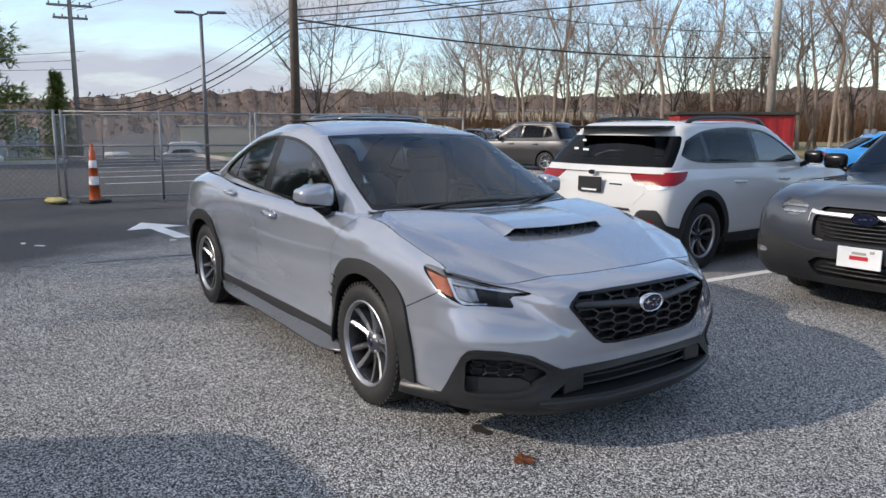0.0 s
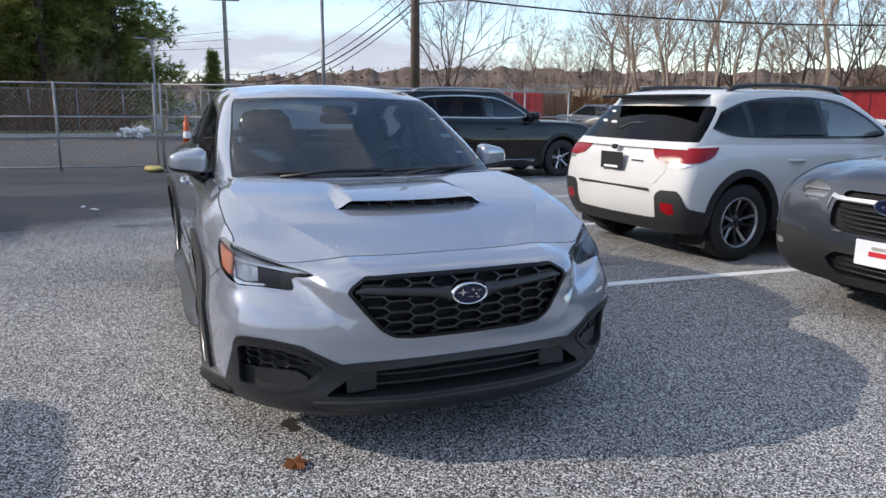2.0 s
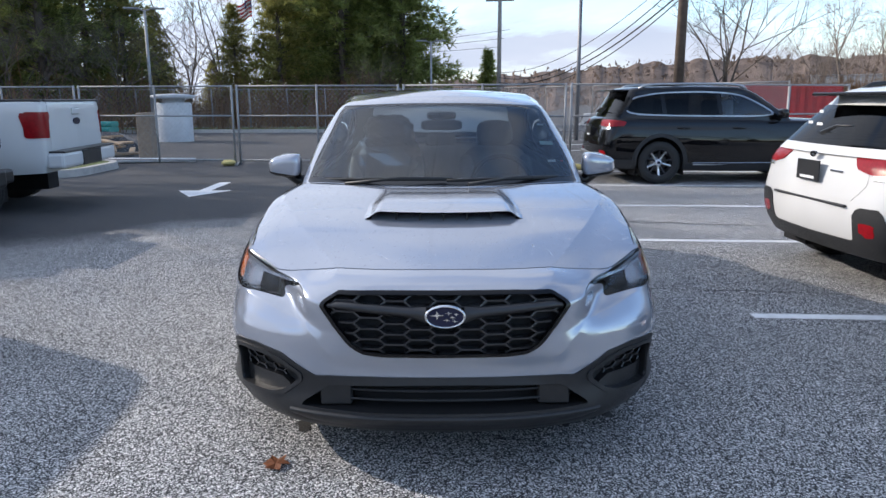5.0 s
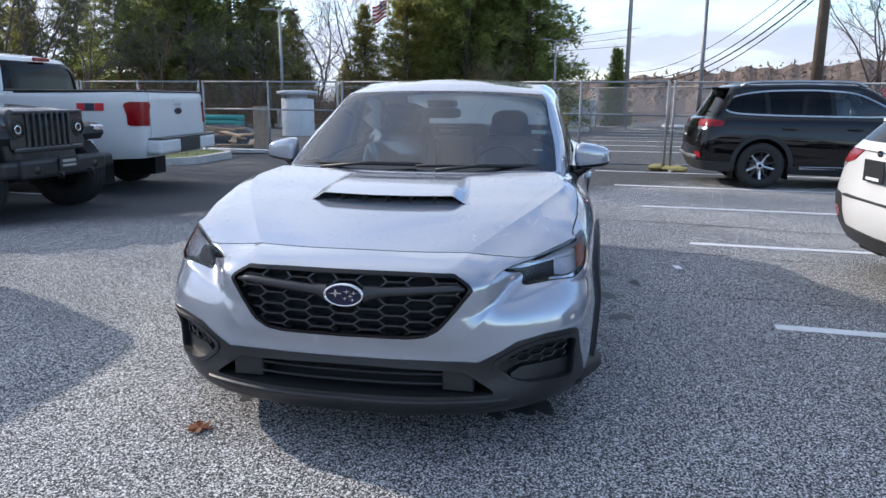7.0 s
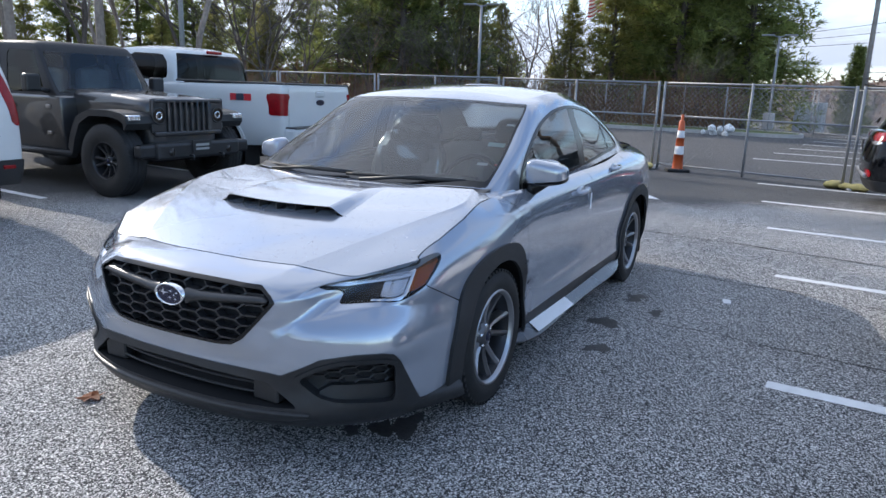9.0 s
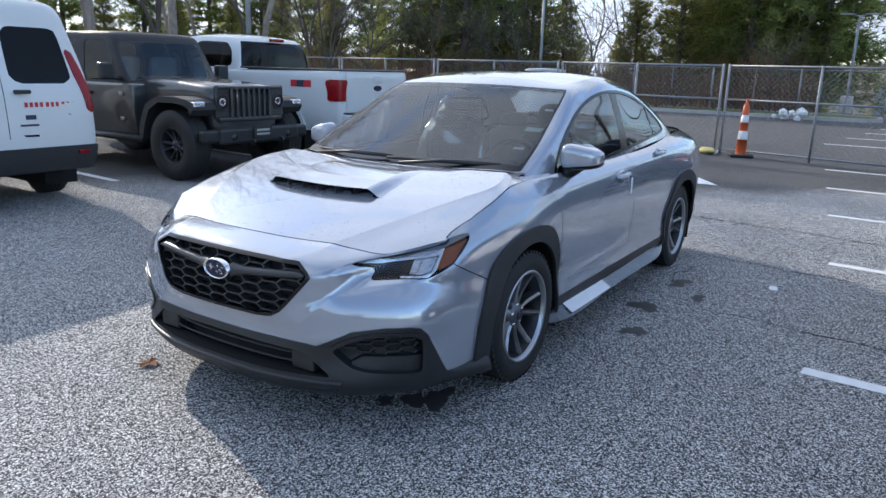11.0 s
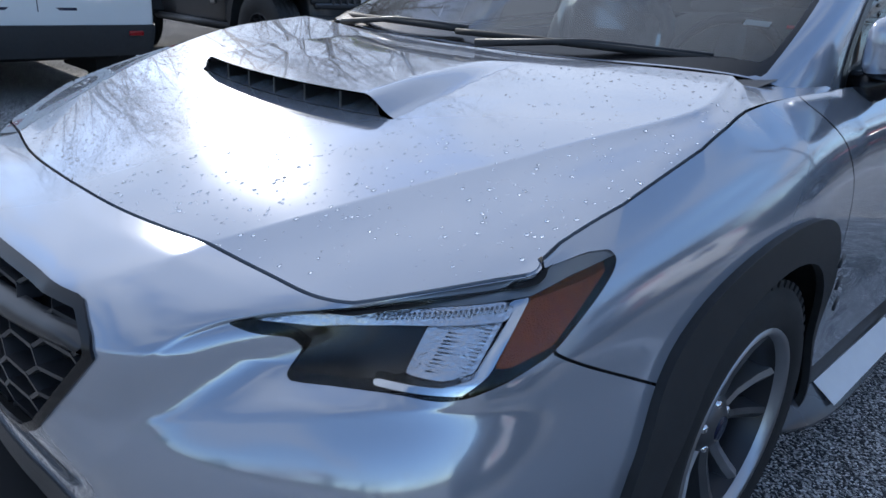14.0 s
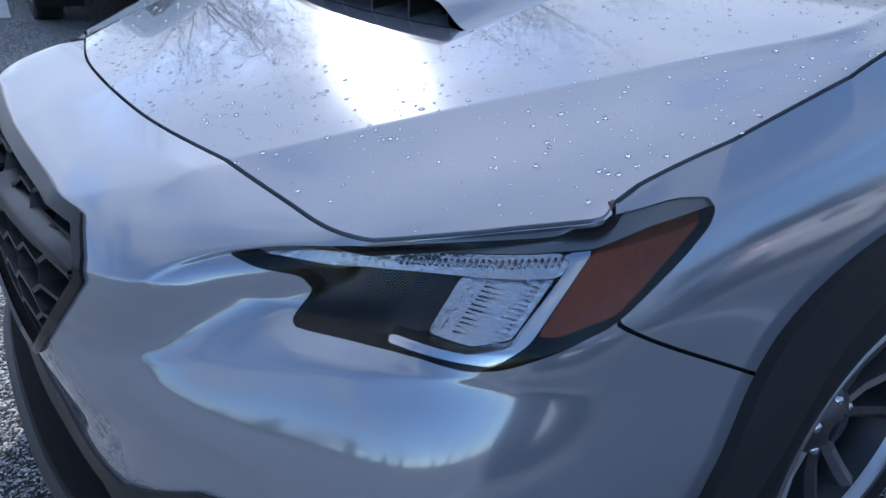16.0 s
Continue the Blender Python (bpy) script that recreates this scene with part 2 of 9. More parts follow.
def spline(t, P, at):
    """Natural cubic through P at knots t."""
    t, P, at = np.asarray(t, float), np.asarray(P, float), np.asarray(at, float)
    n, h = len(t), np.diff(t)
    if n == 2:
        w = ((at - t[0]) / h[0])[:, None]
        return P[0] * (1 - w) + P[1] * w
    A, R = np.eye(n), np.zeros_like(P)
    for i in range(1, n - 1):
        A[i, i - 1], A[i, i], A[i, i + 1] = h[i - 1], 2 * (h[i - 1] + h[i]), h[i]
        R[i] = 6 * ((P[i + 1] - P[i]) / h[i] - (P[i] - P[i - 1]) / h[i - 1])
    M = np.linalg.solve(A, R)
    k = np.clip(np.searchsorted(t, at, side="right") - 1, 0, n - 2)
    a, b, hk = (t[k + 1] - at)[:, None], (at - t[k])[:, None], h[k][:, None]
    return (M[k] * a**3 + M[k + 1] * b**3) / (6 * hk) + (P[k] / hk - M[k] * hk / 6) * a + (P[k + 1] / hk - M[k + 1] * hk / 6) * b


def knots(P):
    """Mean chord-length knots along the first axis."""
    d = np.linalg.norm(np.diff(P, axis=0), axis=-1).mean(axis=1)
    return np.r_[0, np.cumsum(d ** 0.7)]


def loft(lines, step=0.016, creases=(), nv=6, fine=0, fine_step=0.006):
    """A smooth skin over lines of equally many points each, finer up to a station; Q holds station and line numbers."""
    P = np.array(lines, float).transpose(1, 0, 2)
    ku = knots(P)
    length = np.linalg.norm(np.diff(P, axis=0), axis=-1).max(axis=1)
    us, uq = [], []
    for i, d in enumerate(length):
        m = max(3, int(d / (fine_step if i < fine else step)))
        f = np.arange(m) / m
        us += list(ku[i] + f * (ku[i + 1] - ku[i]))
        uq += list(i + f)
    us.append(ku[-1]), uq.append(len(P) - 1)
    G = spline(ku, P.reshape(len(P), -1), us).reshape(len(us), P.shape[1], 3)
    cuts = [0, *creases, P.shape[1] - 1]
    cols, vq = [], []
    for a, b in zip(cuts[:-1], cuts[1:]):
        seg = G[:, a:b + 1]
        kv = knots(seg.transpose(1, 0, 2))
        at, aq = [], []
        for i in range(b - a):
            f = np.arange(nv) / nv
            at += list(kv[i] + f * (kv[i + 1] - kv[i]))
            aq += list(a + i + f)
        if b == cuts[-1]:
            at.append(kv[-1]), aq.append(b)
        cols.append(spline(kv, seg.transpose(1, 0, 2).reshape(b - a + 1, -1), at).reshape(len(at), len(us), 3))
        vq += aq
    return skin(np.concatenate(cols).transpose(1, 0, 2), np.array(uq), np.array(vq))


def skin(X, uq, vq, flip=False):
    """A sheet over a grid of places."""
    nu, nv = X.shape[:2]
    idx = np.arange(nu * nv).reshape(nu, nv)
    a, b, c, d = idx[:-1, :-1].ravel(), idx[1:, :-1].ravel(), idx[1:, 1:].ravel(), idx[:-1, 1:].ravel()
    T = np.concatenate([np.stack([a, b, c], 1), np.stack([a, c, d], 1)])
    if flip:
        T = T[:, ::-1]
    V = X.reshape(-1, 3)
    U, W = np.meshgrid(uq, vq, indexing="ij")
    s = Sheet(V, np.zeros_like(V), T, np.stack([U.ravel(), W.ravel()], 1))
    return renormal(s)


def renormal(s):
    f = np.cross(s.V[s.T[:, 1]] - s.V[s.T[:, 0]], s.V[s.T[:, 2]] - s.V[s.T[:, 0]])
    N = np.zeros_like(s.V)
    for k in range(3):
        np.add.at(N, s.T[:, k], f)
    s.N = N / np.maximum(np.linalg.norm(N, axis=1, keepdims=True), 1e-12)
    return s


def centre_normals(s):
    """Flattens the normals on the mid plane, so that mirrored halves meet smoothly."""
    on = np.abs(s.V[:, 1]) < 1e-5
    s.N[on, 1] = 0
    s.N /= np.maximum(np.linalg.norm(s.N, axis=1, keepdims=True), 1e-12)
    return s


def compact(s, T):
    used = np.unique(T)
    back = np.full(len(s.V), -1)
    back[used] = np.arange(len(used))
    return Sheet(s.V[used], s.N[used], back[T] if len(T) else T.reshape(0, 3).astype(int), s.Q[used])


def split(s, f):
    """Cuts a sheet where the field f (a value per vertex) is nought: the part below, the part above."""
    f = np.where(np.abs(f) < 1e-6, 1e-6, f)
    pos = f > 0
    k = pos[s.T].sum(1)
    V, N, Q, new_v, seen = [], [], [], len(s.V), {}

    def cut(i, j):
        nonlocal new_v
        key = (min(i, j), max(i, j))
        if key not in seen:
            w = f[i] / (f[i] - f[j])
            V.append(s.V[i] + w * (s.V[j] - s.V[i]))
            n = s.N[i] + w * (s.N[j] - s.N[i])
            N.append(n / max(np.linalg.norm(n), 1e-9))
            Q.append(s.Q[i] + w * (s.Q[j] - s.Q[i]))
            seen[key] = new_v
            new_v += 1
        return seen[key]

    lo, hi = [s.T[k == 0]], [s.T[k == 3]]
    for t in s.T[(k == 1) | (k == 2)]:
        p = pos[t]
        lone = int(np.argmax(p == (p.sum() == 1)))
        a, b, c = t[lone], t[(lone + 1) % 3], t[(lone + 2) % 3]
        ab, ac = cut(a, b), cut(a, c)
        one, two = np.array([[a, ab, ac]]), np.array([[ab, b, c], [ab, c, ac]])
        (hi if pos[a] else lo).append(one)
        (lo if pos[a] else hi).append(two)
    if V:
        s = Sheet(np.concatenate([s.V, V]), np.concatenate([s.N, N]), s.T, np.concatenate([s.Q, Q]))
    return compact(s, np.concatenate(lo)), compact(s, np.concatenate(hi))


def poly_field(P, poly):
    """Signed distance to a closed polygon, negative inside."""
    P, poly = np.asarray(P, float), np.asarray(poly, float)
    best, inside = np.full(len(P), 1e9), np.zeros(len(P), bool)
    for a, b in zip(poly, np.roll(poly, -1, 0)):
        e, w = b - a, P - a
        h = np.clip((w @ e) / max(e @ e, 1e-12), 0, 1)
        best = np.minimum(best, np.linalg.norm(w - h[:, None] * e, axis=1))
        if abs(e[1]) > 1e-12:
            cross = ((a[1] > P[:, 1]) != (b[1] > P[:, 1])) & (P[:, 0] < e[0] * (P[:, 1] - a[1]) / e[1] + a[0])
            inside ^= cross
    return np.where(inside, -best, best)


def line_field(P, pts):
    """Distance to an open polyline."""
    P, pts = np.asarray(P, float), np.asarray(pts, float)
    best = np.full(len(P), 1e9)
    for a, b in zip(pts[:-1], pts[1:]):
        e, w = b - a, P - a
        h = np.clip((w @ e) / max(e @ e, 1e-12), 0, 1)
        best = np.minimum(best, np.linalg.norm(w - h[:, None] * e, axis=1))
    return best


def rounded(poly, times=2, cut=0.25):
    """A closed polygon with its corners cut off again and again."""
    poly = np.asarray(poly, float)
    for _ in range(times):
        nxt = np.roll(poly, -1, 0)
        poly = np.stack([poly * (1 - cut) + nxt * cut, poly * cut + nxt * (1 - cut)], 1).reshape(-1, 2)
    return poly


def smooth_line(pts, times=3):
    """An open polyline with rounded corners."""
    pts = np.asarray(pts, float)
    for _ in range(times):
        q = np.stack([pts[:-1] * 0.75 + pts[1:] * 0.25, pts[:-1] * 0.25 + pts[1:] * 0.75], 1).reshape(-1, pts.shape[1])
        pts = np.concatenate([pts[:1], q, pts[-1:]])
    return pts


def rim_edges(s):
    """The open edges of a sheet, in its own winding."""
    e = np.concatenate([s.T[:, [0, 1]], s.T[:, [1, 2]], s.T[:, [2, 0]]])
    key = np.sort(e, 1)
    code = key[:, 0].astype(np.int64) * (len(s.V) + 1) + key[:, 1]
    _, first, count = np.unique(code, return_index=True, return_counts=True)
    return e[first[count == 1]]


def moved(s, vec=None, along=0.0):
    r = s.copy()
    r.V = r.V + (np.asarray(vec) if vec is not None else 0) + r.N * along
    return r


def walls(s, vec=None, along=0.0, skip_mid=True):
    """The strip between the open edges of a sheet and the same edges pushed by vec or along the normals."""
    e = rim_edges(s)
    if skip_mid and len(e):
        e = e[~((np.abs(s.V[e[:, 0], 1]) < 1e-4) & (np.abs(s.V[e[:, 1], 1]) < 1e-4))]
    a, b = s.V[e[:, 0]], s.V[e[:, 1]]
    push = (np.zeros(3) if vec is None else np.asarray(vec))
    c, d = b + push + s.N[e[:, 1]] * along, a + push + s.N[e[:, 0]] * along
    n = len(e)
    V = np.concatenate([a, b, c, d])
    i = np.arange(n)
    T = np.concatenate([np.stack([i + n, i, i + 3 * n], 1), np.stack([i + n, i + 3 * n, i + 2 * n], 1)])
    N = np.cross(b - a, d - a)
    N = -N / np.maximum(np.linalg.norm(N, axis=1, keepdims=True), 1e-12)
    return Sheet(V, np.tile(N, (4, 1)), T, np.zeros((4 * n, 2)))


def plate(s, thick):
    """A sheet raised by thick, with edges down to where it was."""
    top = moved(s, None, thick)
    return join(top, walls(top, None, -thick))


def join(*sheets):
    sheets = [s for s in sheets if s is not None and len(s.V)]
    off = np.cumsum([0] + [len(s.V) for s in sheets])
    return Sheet(np.concatenate([s.V for s in sheets]), np.concatenate([s.N for s in sheets]),
                 np.concatenate([s.T + o for s, o in zip(sheets, off)]), np.concatenate([s.Q for s in sheets]))


def mirror(s):
    return Sheet(s.V * (1, -1, 1), s.N * (1, -1, 1), s.T[:, ::-1], s.Q.copy())


def both(s):
    return join(s, mirror(s))


def link(name, mesh, material, parent=None, label=""):
    mesh.materials.append(material)
    ob = new(name, mesh)
    if parent is not None:
        ob.parent = parent
    return tagged(ob, label)


def panel(name, s, material, parent, label=""):
    """Links a sheet as one mesh object, with its own smooth normals."""
    me = bpy.data.meshes.new(name)
    me.from_pydata(s.V.tolist(), [], s.T.tolist())
    me.polygons.foreach_set("use_smooth", [True] * len(me.polygons))
    me.normals_split_custom_set_from_vertices(s.N.tolist())
    return link(name, me, material, parent, label)


def part(name, bm, material, parent=None, label="", smooth=False):
    """Links a bmesh as one mesh object under a thing or a part."""
    me = bpy.data.meshes.new(name)
    bm.to_mesh(me)
    bm.free()
    if smooth:
        me.shade_smooth() if hasattr(me, "shade_smooth") else None
    return link(name, me, material, parent, label)


def thing(name, m=None, label="", category="", group="", kind=""):
    ob = new(name)
    ob.empty_display_size = 0.2
    if m is not None:
        ob.matrix_world = m
    return tagged(ob, label, category, group, kind)


def box(bm, c, size, bevel=0.0, m=None, seg=1):
    """Adds a box, with bevelled edges."""
    r = bmesh.ops.create_cube(bm, size=1.0)
    vs = r["verts"]
    bmesh.ops.scale(bm, vec=size, verts=vs)
    if bevel:
        es = list({e for v in vs for e in v.link_edges})
        o = bmesh.ops.bevel(bm, geom=es, offset=bevel, segments=seg, affect="EDGES", profile=0.5)
        vs = list({v for f in o["faces"] for v in f.verts} | {v for v in vs if v.is_valid})
    bmesh.ops.translate(bm, vec=c, verts=vs)
    if m is not None:
        bmesh.ops.transform(bm, matrix=m, verts=vs)
    return vs


def tube(bm, pts, radius, sides=8, caps=True):
    """Adds a tube along points; radius is one number or one for each."""
    pts = [Vector(p) for p in pts]
    rad = list(radius) if hasattr(radius, "__len__") else [radius] * len(pts)
    rings, prev = [], None
    for i, p in enumerate(pts):
        d = (pts[min(i + 1, len(pts) - 1)] - pts[max(i - 1, 0)]).normalized()
        if prev is None:
            prev = d.orthogonal().normalized()
        a = (prev - d * prev.dot(d)).normalized()
        prev = a
        b = d.cross(a)
        rings.append([bm.verts.new(p + (a * math.cos(2 * math.pi * k / sides) + b * math.sin(2 * math.pi * k / sides)) * rad[i]) for k in range(sides)])
    for r, q in zip(rings[:-1], rings[1:]):
        for k in range(sides):
            f = bm.faces.new((r[k], r[(k + 1) % sides], q[(k + 1) % sides], q[k]))
            f.smooth = True
    if caps:
        bm.faces.new(rings[0][::-1])
        bm.faces.new(rings[-1])


def turned(bm, prof, axis="y", sides=48, m=None):
    """Adds a body turned from (along, radius) pairs round an axis."""
    rings = []
    for h, r in prof:
        ring = []
        for k in range(sides):
            a = 2 * math.pi * k / sides
            c, s = r * math.cos(a), r * math.sin(a)
            p = Vector((c, h, s)) if axis == "y" else Vector((c, s, h)) if axis == "z" else Vector((h, c, s))
            ring.append(bm.verts.new(m @ p if m is not None else p))
        rings.append(ring)
    for a, b in zip(rings[:-1], rings[1:]):
        for k in range(sides):
            f = bm.faces.new((a[k], a[(k + 1) % sides], b[(k + 1) % sides], b[k]))
            f.smooth = True


def prism(bm, outline, axis, lo, hi):
    """Adds a flat polygon pushed along an axis from lo to hi."""
    def at(p, h):
        return (h, p[0], p[1]) if axis == "x" else (p[0], h, p[1]) if axis == "y" else (p[0], p[1], h)
    a = [bm.verts.new(at(p, lo)) for p in outline]
    b = [bm.verts.new(at(p, hi)) for p in outline]
    fs = [bm.faces.new(a), bm.faces.new(b)]
    for k in range(len(a)):
        fs.append(bm.faces.new((a[k], a[(k + 1) % len(a)], b[(k + 1) % len(a)], b[k])))
    bmesh.ops.recalc_face_normals(bm, faces=fs)
    return a + b


def honeycomb(poly, width, height, slant=0.0):
    """Segments of a flattened honeycomb inside a polygon, as pairs of 2D points."""
    poly = np.asarray(poly, float)
    lo, hi = poly.min(0), poly.max(0)
    segs = []
    w, h, s = width, height, slant or width * 0.12
    half = w / 4 - s / 2
    rows = int((hi[1] - lo[1]) / h) + 3
    cols = int((hi[0] - lo[0]) / w) + 3
    mid = (lo[0] + hi[0]) / 2
    for r in range(-1, rows):
        for c in range(-cols // 2 - 1, cols // 2 + 2):
            x = mid + c * w + (w / 2 if r % 2 else 0)
            z = lo[1] + r * h
            a, b = (x - half, z), (x + half, z)
            segs += [(a, b), (b, (x + half + s, z + h)), (a, (x - half - s, z + h))]
    out = []
    for a, b in segs:
        ends = np.array([a, b])
        n = 7
        pts = ends[0] + (ends[1] - ends[0]) * np.linspace(0, 1, n)[:, None]
        ok = poly_field(pts, poly) < 0
        if ok.sum() >= 2:
            k = np.where(ok)[0]
            out.append((pts[k[0]], pts[k[-1]]))
    return out

# ---- the silver saloon: shape lines (x ahead of the front axle, y to its left, z up) ----
def hood_height(x, y):
    """Height of the bonnet skin."""
    x, y = np.asarray(x, float), np.abs(np.asarray(y, float))
    kx = np.array([-0.35, -0.1, 0.1, 0.3, 0.5, 0.65, 0.76, 0.86, 0.95])
    rows = np.array([[1.03, 0.995, 0.966, 0.930, 0.883, 0.842, 0.810, 0.780, 0.752],
                     [1.02, 0.975, 0.935, 0.890, 0.840, 0.788, 0.746, 0.706, 0.67],
                     [0.74, 0.755, 0.826, 0.836, 0.822, 0.79, 0.735, 0.72, 0.70],
                     [0.69, 0.715, 0.766, 0.708, 0.617, 0.533, 0.470, 0.408, 0.36]]).T
    at = spline(kx, rows, np.clip(x, -0.35, 0.95).ravel())
    mid, edge, wide, fold = (c.reshape(x.shape) for c in at.T)
    t, k = np.clip(y / wide, 0, 1.2), fold / wide
    inner = 1 - 0.23 * (np.clip(t / k, 0, 2)) ** 1.9
    w = (t - k) / (1 - k)
    outer = 0.77 * (1 - w) + 0.10 * w * (1 - w) - 0.04 * np.sin(2 * math.pi * np.clip(w, 0, 1))
    soft = 1 / (1 + np.exp(-np.clip((t - k) / 0.0028, -60, 60)))
    return edge + (mid - edge) * (inner * (1 - soft) + outer * soft)


LINE_BOTTOM = [(1.05, 0, .178), (1.04, .24, .178), (1.0, .44, .180), (.95, .58, .185), (.86, .70, .190), (.71, .82, .195), (.47, .895, .20), (0, .87, .17),
               (-.42, .86, .17), (-1.4, .86, .17), (-2.2, .86, .18), (-2.7, .86, .2), (-3.2, .84, .24), (-3.48, .60, .28), (-3.52, 0, .28)]
LINE_LIP = [(1.095, 0, .232), (1.085, .24, .232), (1.045, .44, .235), (.985, .595, .235), (.885, .725, .240), (.725, .845, .245), (.48, .912, .25), (0, .908, .25),
            (-.42, .905, .25), (-1.4, .905, .25), (-2.2, .905, .26), (-2.7, .90, .28), (-3.22, .87, .32), (-3.53, .62, .36), (-3.58, 0, .36)]
LINE_INTAKE = [(1.068, 0, .402), (1.058, .24, .402), (1.022, .44, .395), (.970, .585, .395), (.880, .725, .40), (.745, .85, .405), (.50, .922, .42), (0, .915, .42),
               (-.42, .895, .41), (-1.4, .89, .41), (-2.2, .90, .42), (-2.7, .915, .45), (-3.25, .885, .47), (-3.57, .63, .50), (-3.63, 0, .50)]
LINE_BUMPER = [(1.088, 0, .487), (1.078, .24, .488), (1.042, .44, .497), (.980, .585, .532), (.898, .720, .545), (.770, .850, .552), (.515, .922, .53), (0, .925, .55),
               (-.42, .905, .55), (-1.4, .90, .55), (-2.2, .91, .57), (-2.7, .93, .58), (-3.27, .89, .60), (-3.60, .64, .62), (-3.66, 0, .62)]
LINE_NOSE = [(1.096, 0, .585), (1.086, .24, .587), (1.050, .44, .60), (.980, .551, .601), (.892, .668, .637), (.752, .836, .652), (.515, .903, .635), (0, .930, .68),
             (-.42, .908, .69), (-1.4, .903, .69), (-2.2, .913, .70), (-2.7, .935, .72), (-3.28, .89, .73), (-3.60, .64, .75), (-3.66, 0, .75)]
LINE_LAMP = [(1.066, 0, .678), (1.056, .24, .678), (1.030, .43, .676), (.975, .528, .684), (.868, .640, .668), (.758, .822, .682), (.528, .892, .712), (0, .920, .785),
             (-.42, .900, .79), (-1.4, .895, .80), (-2.2, .905, .82), (-2.7, .92, .83), (-3.27, .87, .85), (-3.58, .63, .87), (-3.63, 0, .87)]
LINE_SHOULDER = [(1.010, 0, .732), (1.0, .24, .732), (.970, .43, .728), (.905, .545, .722), (.808, .658, .724), (.672, .802, .760), (.50, .868, .785), (0, .882, .875),
                 (-.42, .872, .885), (-1.4, .868, .905), (-2.2, .875, .93), (-2.7, .875, .95), (-3.25, .83, .96), (-3.55, .61, .97), (-3.60, 0, .97)]
SEAM_XY = [(.888, 0), (.877, .22), (.842, .42), (.816, .56), (.779, .675), (.604, .823), (.43, .829), (.02, .806)]
LINE_SEAM = [(x, y, float(hood_height(x, y)) - 0.001) for x, y in SEAM_XY] + [
    (-.35, .800, .955), (-1.4, .80, .965), (-2.2, .80, .99), (-2.7, .77, 1.03), (-3.15, .72, 1.04), (-3.45, .55, 1.045), (-3.52, 0, 1.05)]
BODY_LINES = [LINE_BOTTOM, LINE_LIP, LINE_INTAKE, LINE_BUMPER, LINE_NOSE, LINE_LAMP, LINE_SHOULDER, LINE_SEAM]

GLASS_BASE = [(-.035, 0, .985), (-.075, .38, .985), (-.24, .732, .972), (-.43, .793, .920), (-.9, .80, .930), (-1.55, .80, .965), (-2.2, .785, 1.0), (-2.74, .76, 1.03), (-3.06, .64, 1.05), (-3.14, .36, 1.06), (-3.16, 0, 1.06)]
GLASS_LOW = [(-.315, 0, 1.115), (-.36, .37, 1.112), (-.50, .708, 1.106), (-.645, .752, 1.105), (-.95, .757, 1.125), (-1.55, .757, 1.145), (-2.2, .735, 1.15), (-2.60, .715, 1.15), (-2.83, .59, 1.16), (-2.89, .34, 1.17), (-2.91, 0, 1.17)]
GLASS_MID = [(-.625, 0, 1.262), (-.665, .35, 1.257), (-.772, .663, 1.245), (-.90, .706, 1.245), (-1.12, .705, 1.270), (-1.55, .705, 1.295), (-2.06, .685, 1.285), (-2.36, .655, 1.28), (-2.54, .535, 1.29), (-2.59, .31, 1.305), (-2.61, 0, 1.31)]
GLASS_TOP = [(-.915, 0, 1.392), (-.945, .32, 1.388), (-1.035, .610, 1.376), (-1.18, .640, 1.378), (-1.33, .648, 1.395), (-1.58, .650, 1.410), (-1.88, .630, 1.395), (-2.07, .59, 1.385), (-2.18, .48, 1.39), (-2.21, .28, 1.41), (-2.24, 0, 1.42)]
ROOF_EDGE = [(-1.06, 0, 1.436), (-1.08, .30, 1.430), (-1.16, .535, 1.415), (-1.26, .572, 1.425), (-1.37, .582, 1.440), (-1.58, .585, 1.450), (-1.78, .565, 1.443), (-1.88, .50, 1.442), (-1.95, .42, 1.445), (-2.0, .25, 1.45), (-2.02, 0, 1.452)]
ROOF_MID = [(-1.24, 0, 1.468), (-1.26, .12, 1.468), (-1.33, .20, 1.470), (-1.38, .22, 1.472), (-1.45, .23, 1.475), (-1.58, .24, 1.478), (-1.7, .23, 1.476), (-1.76, .20, 1.474), (-1.80, .16, 1.473), (-1.84, .10, 1.472), (-1.85, 0, 1.471)]
ROOF_RIDGE = [(-1.30 - 0.05 * i, 0, 1.476) for i in range(11)]
CABIN_LINES = [GLASS_BASE, GLASS_LOW, GLASS_MID, GLASS_TOP, ROOF_EDGE, ROOF_MID, ROOF_RIDGE]


def diagonal(V):
    """Coordinates for the front corners: across the corner, and up."""
    return np.stack([(V[:, 1] - V[:, 0]) / math.sqrt(2), V[:, 2]], 1)


def side_xz(V):
    return V[:, [0, 2]]


def top_xy(V):
    return V[:, [0, 1]]


def bonnet_sheet():
    ys = np.linspace(0, 0.86, 190)
    xs = np.linspace(0.93, -0.14, 190)
    X, Y = np.meshgrid(xs, ys, indexing="ij")
    return skin(np.stack([X, Y, hood_height(X, Y)], -1), xs, ys, flip=True)


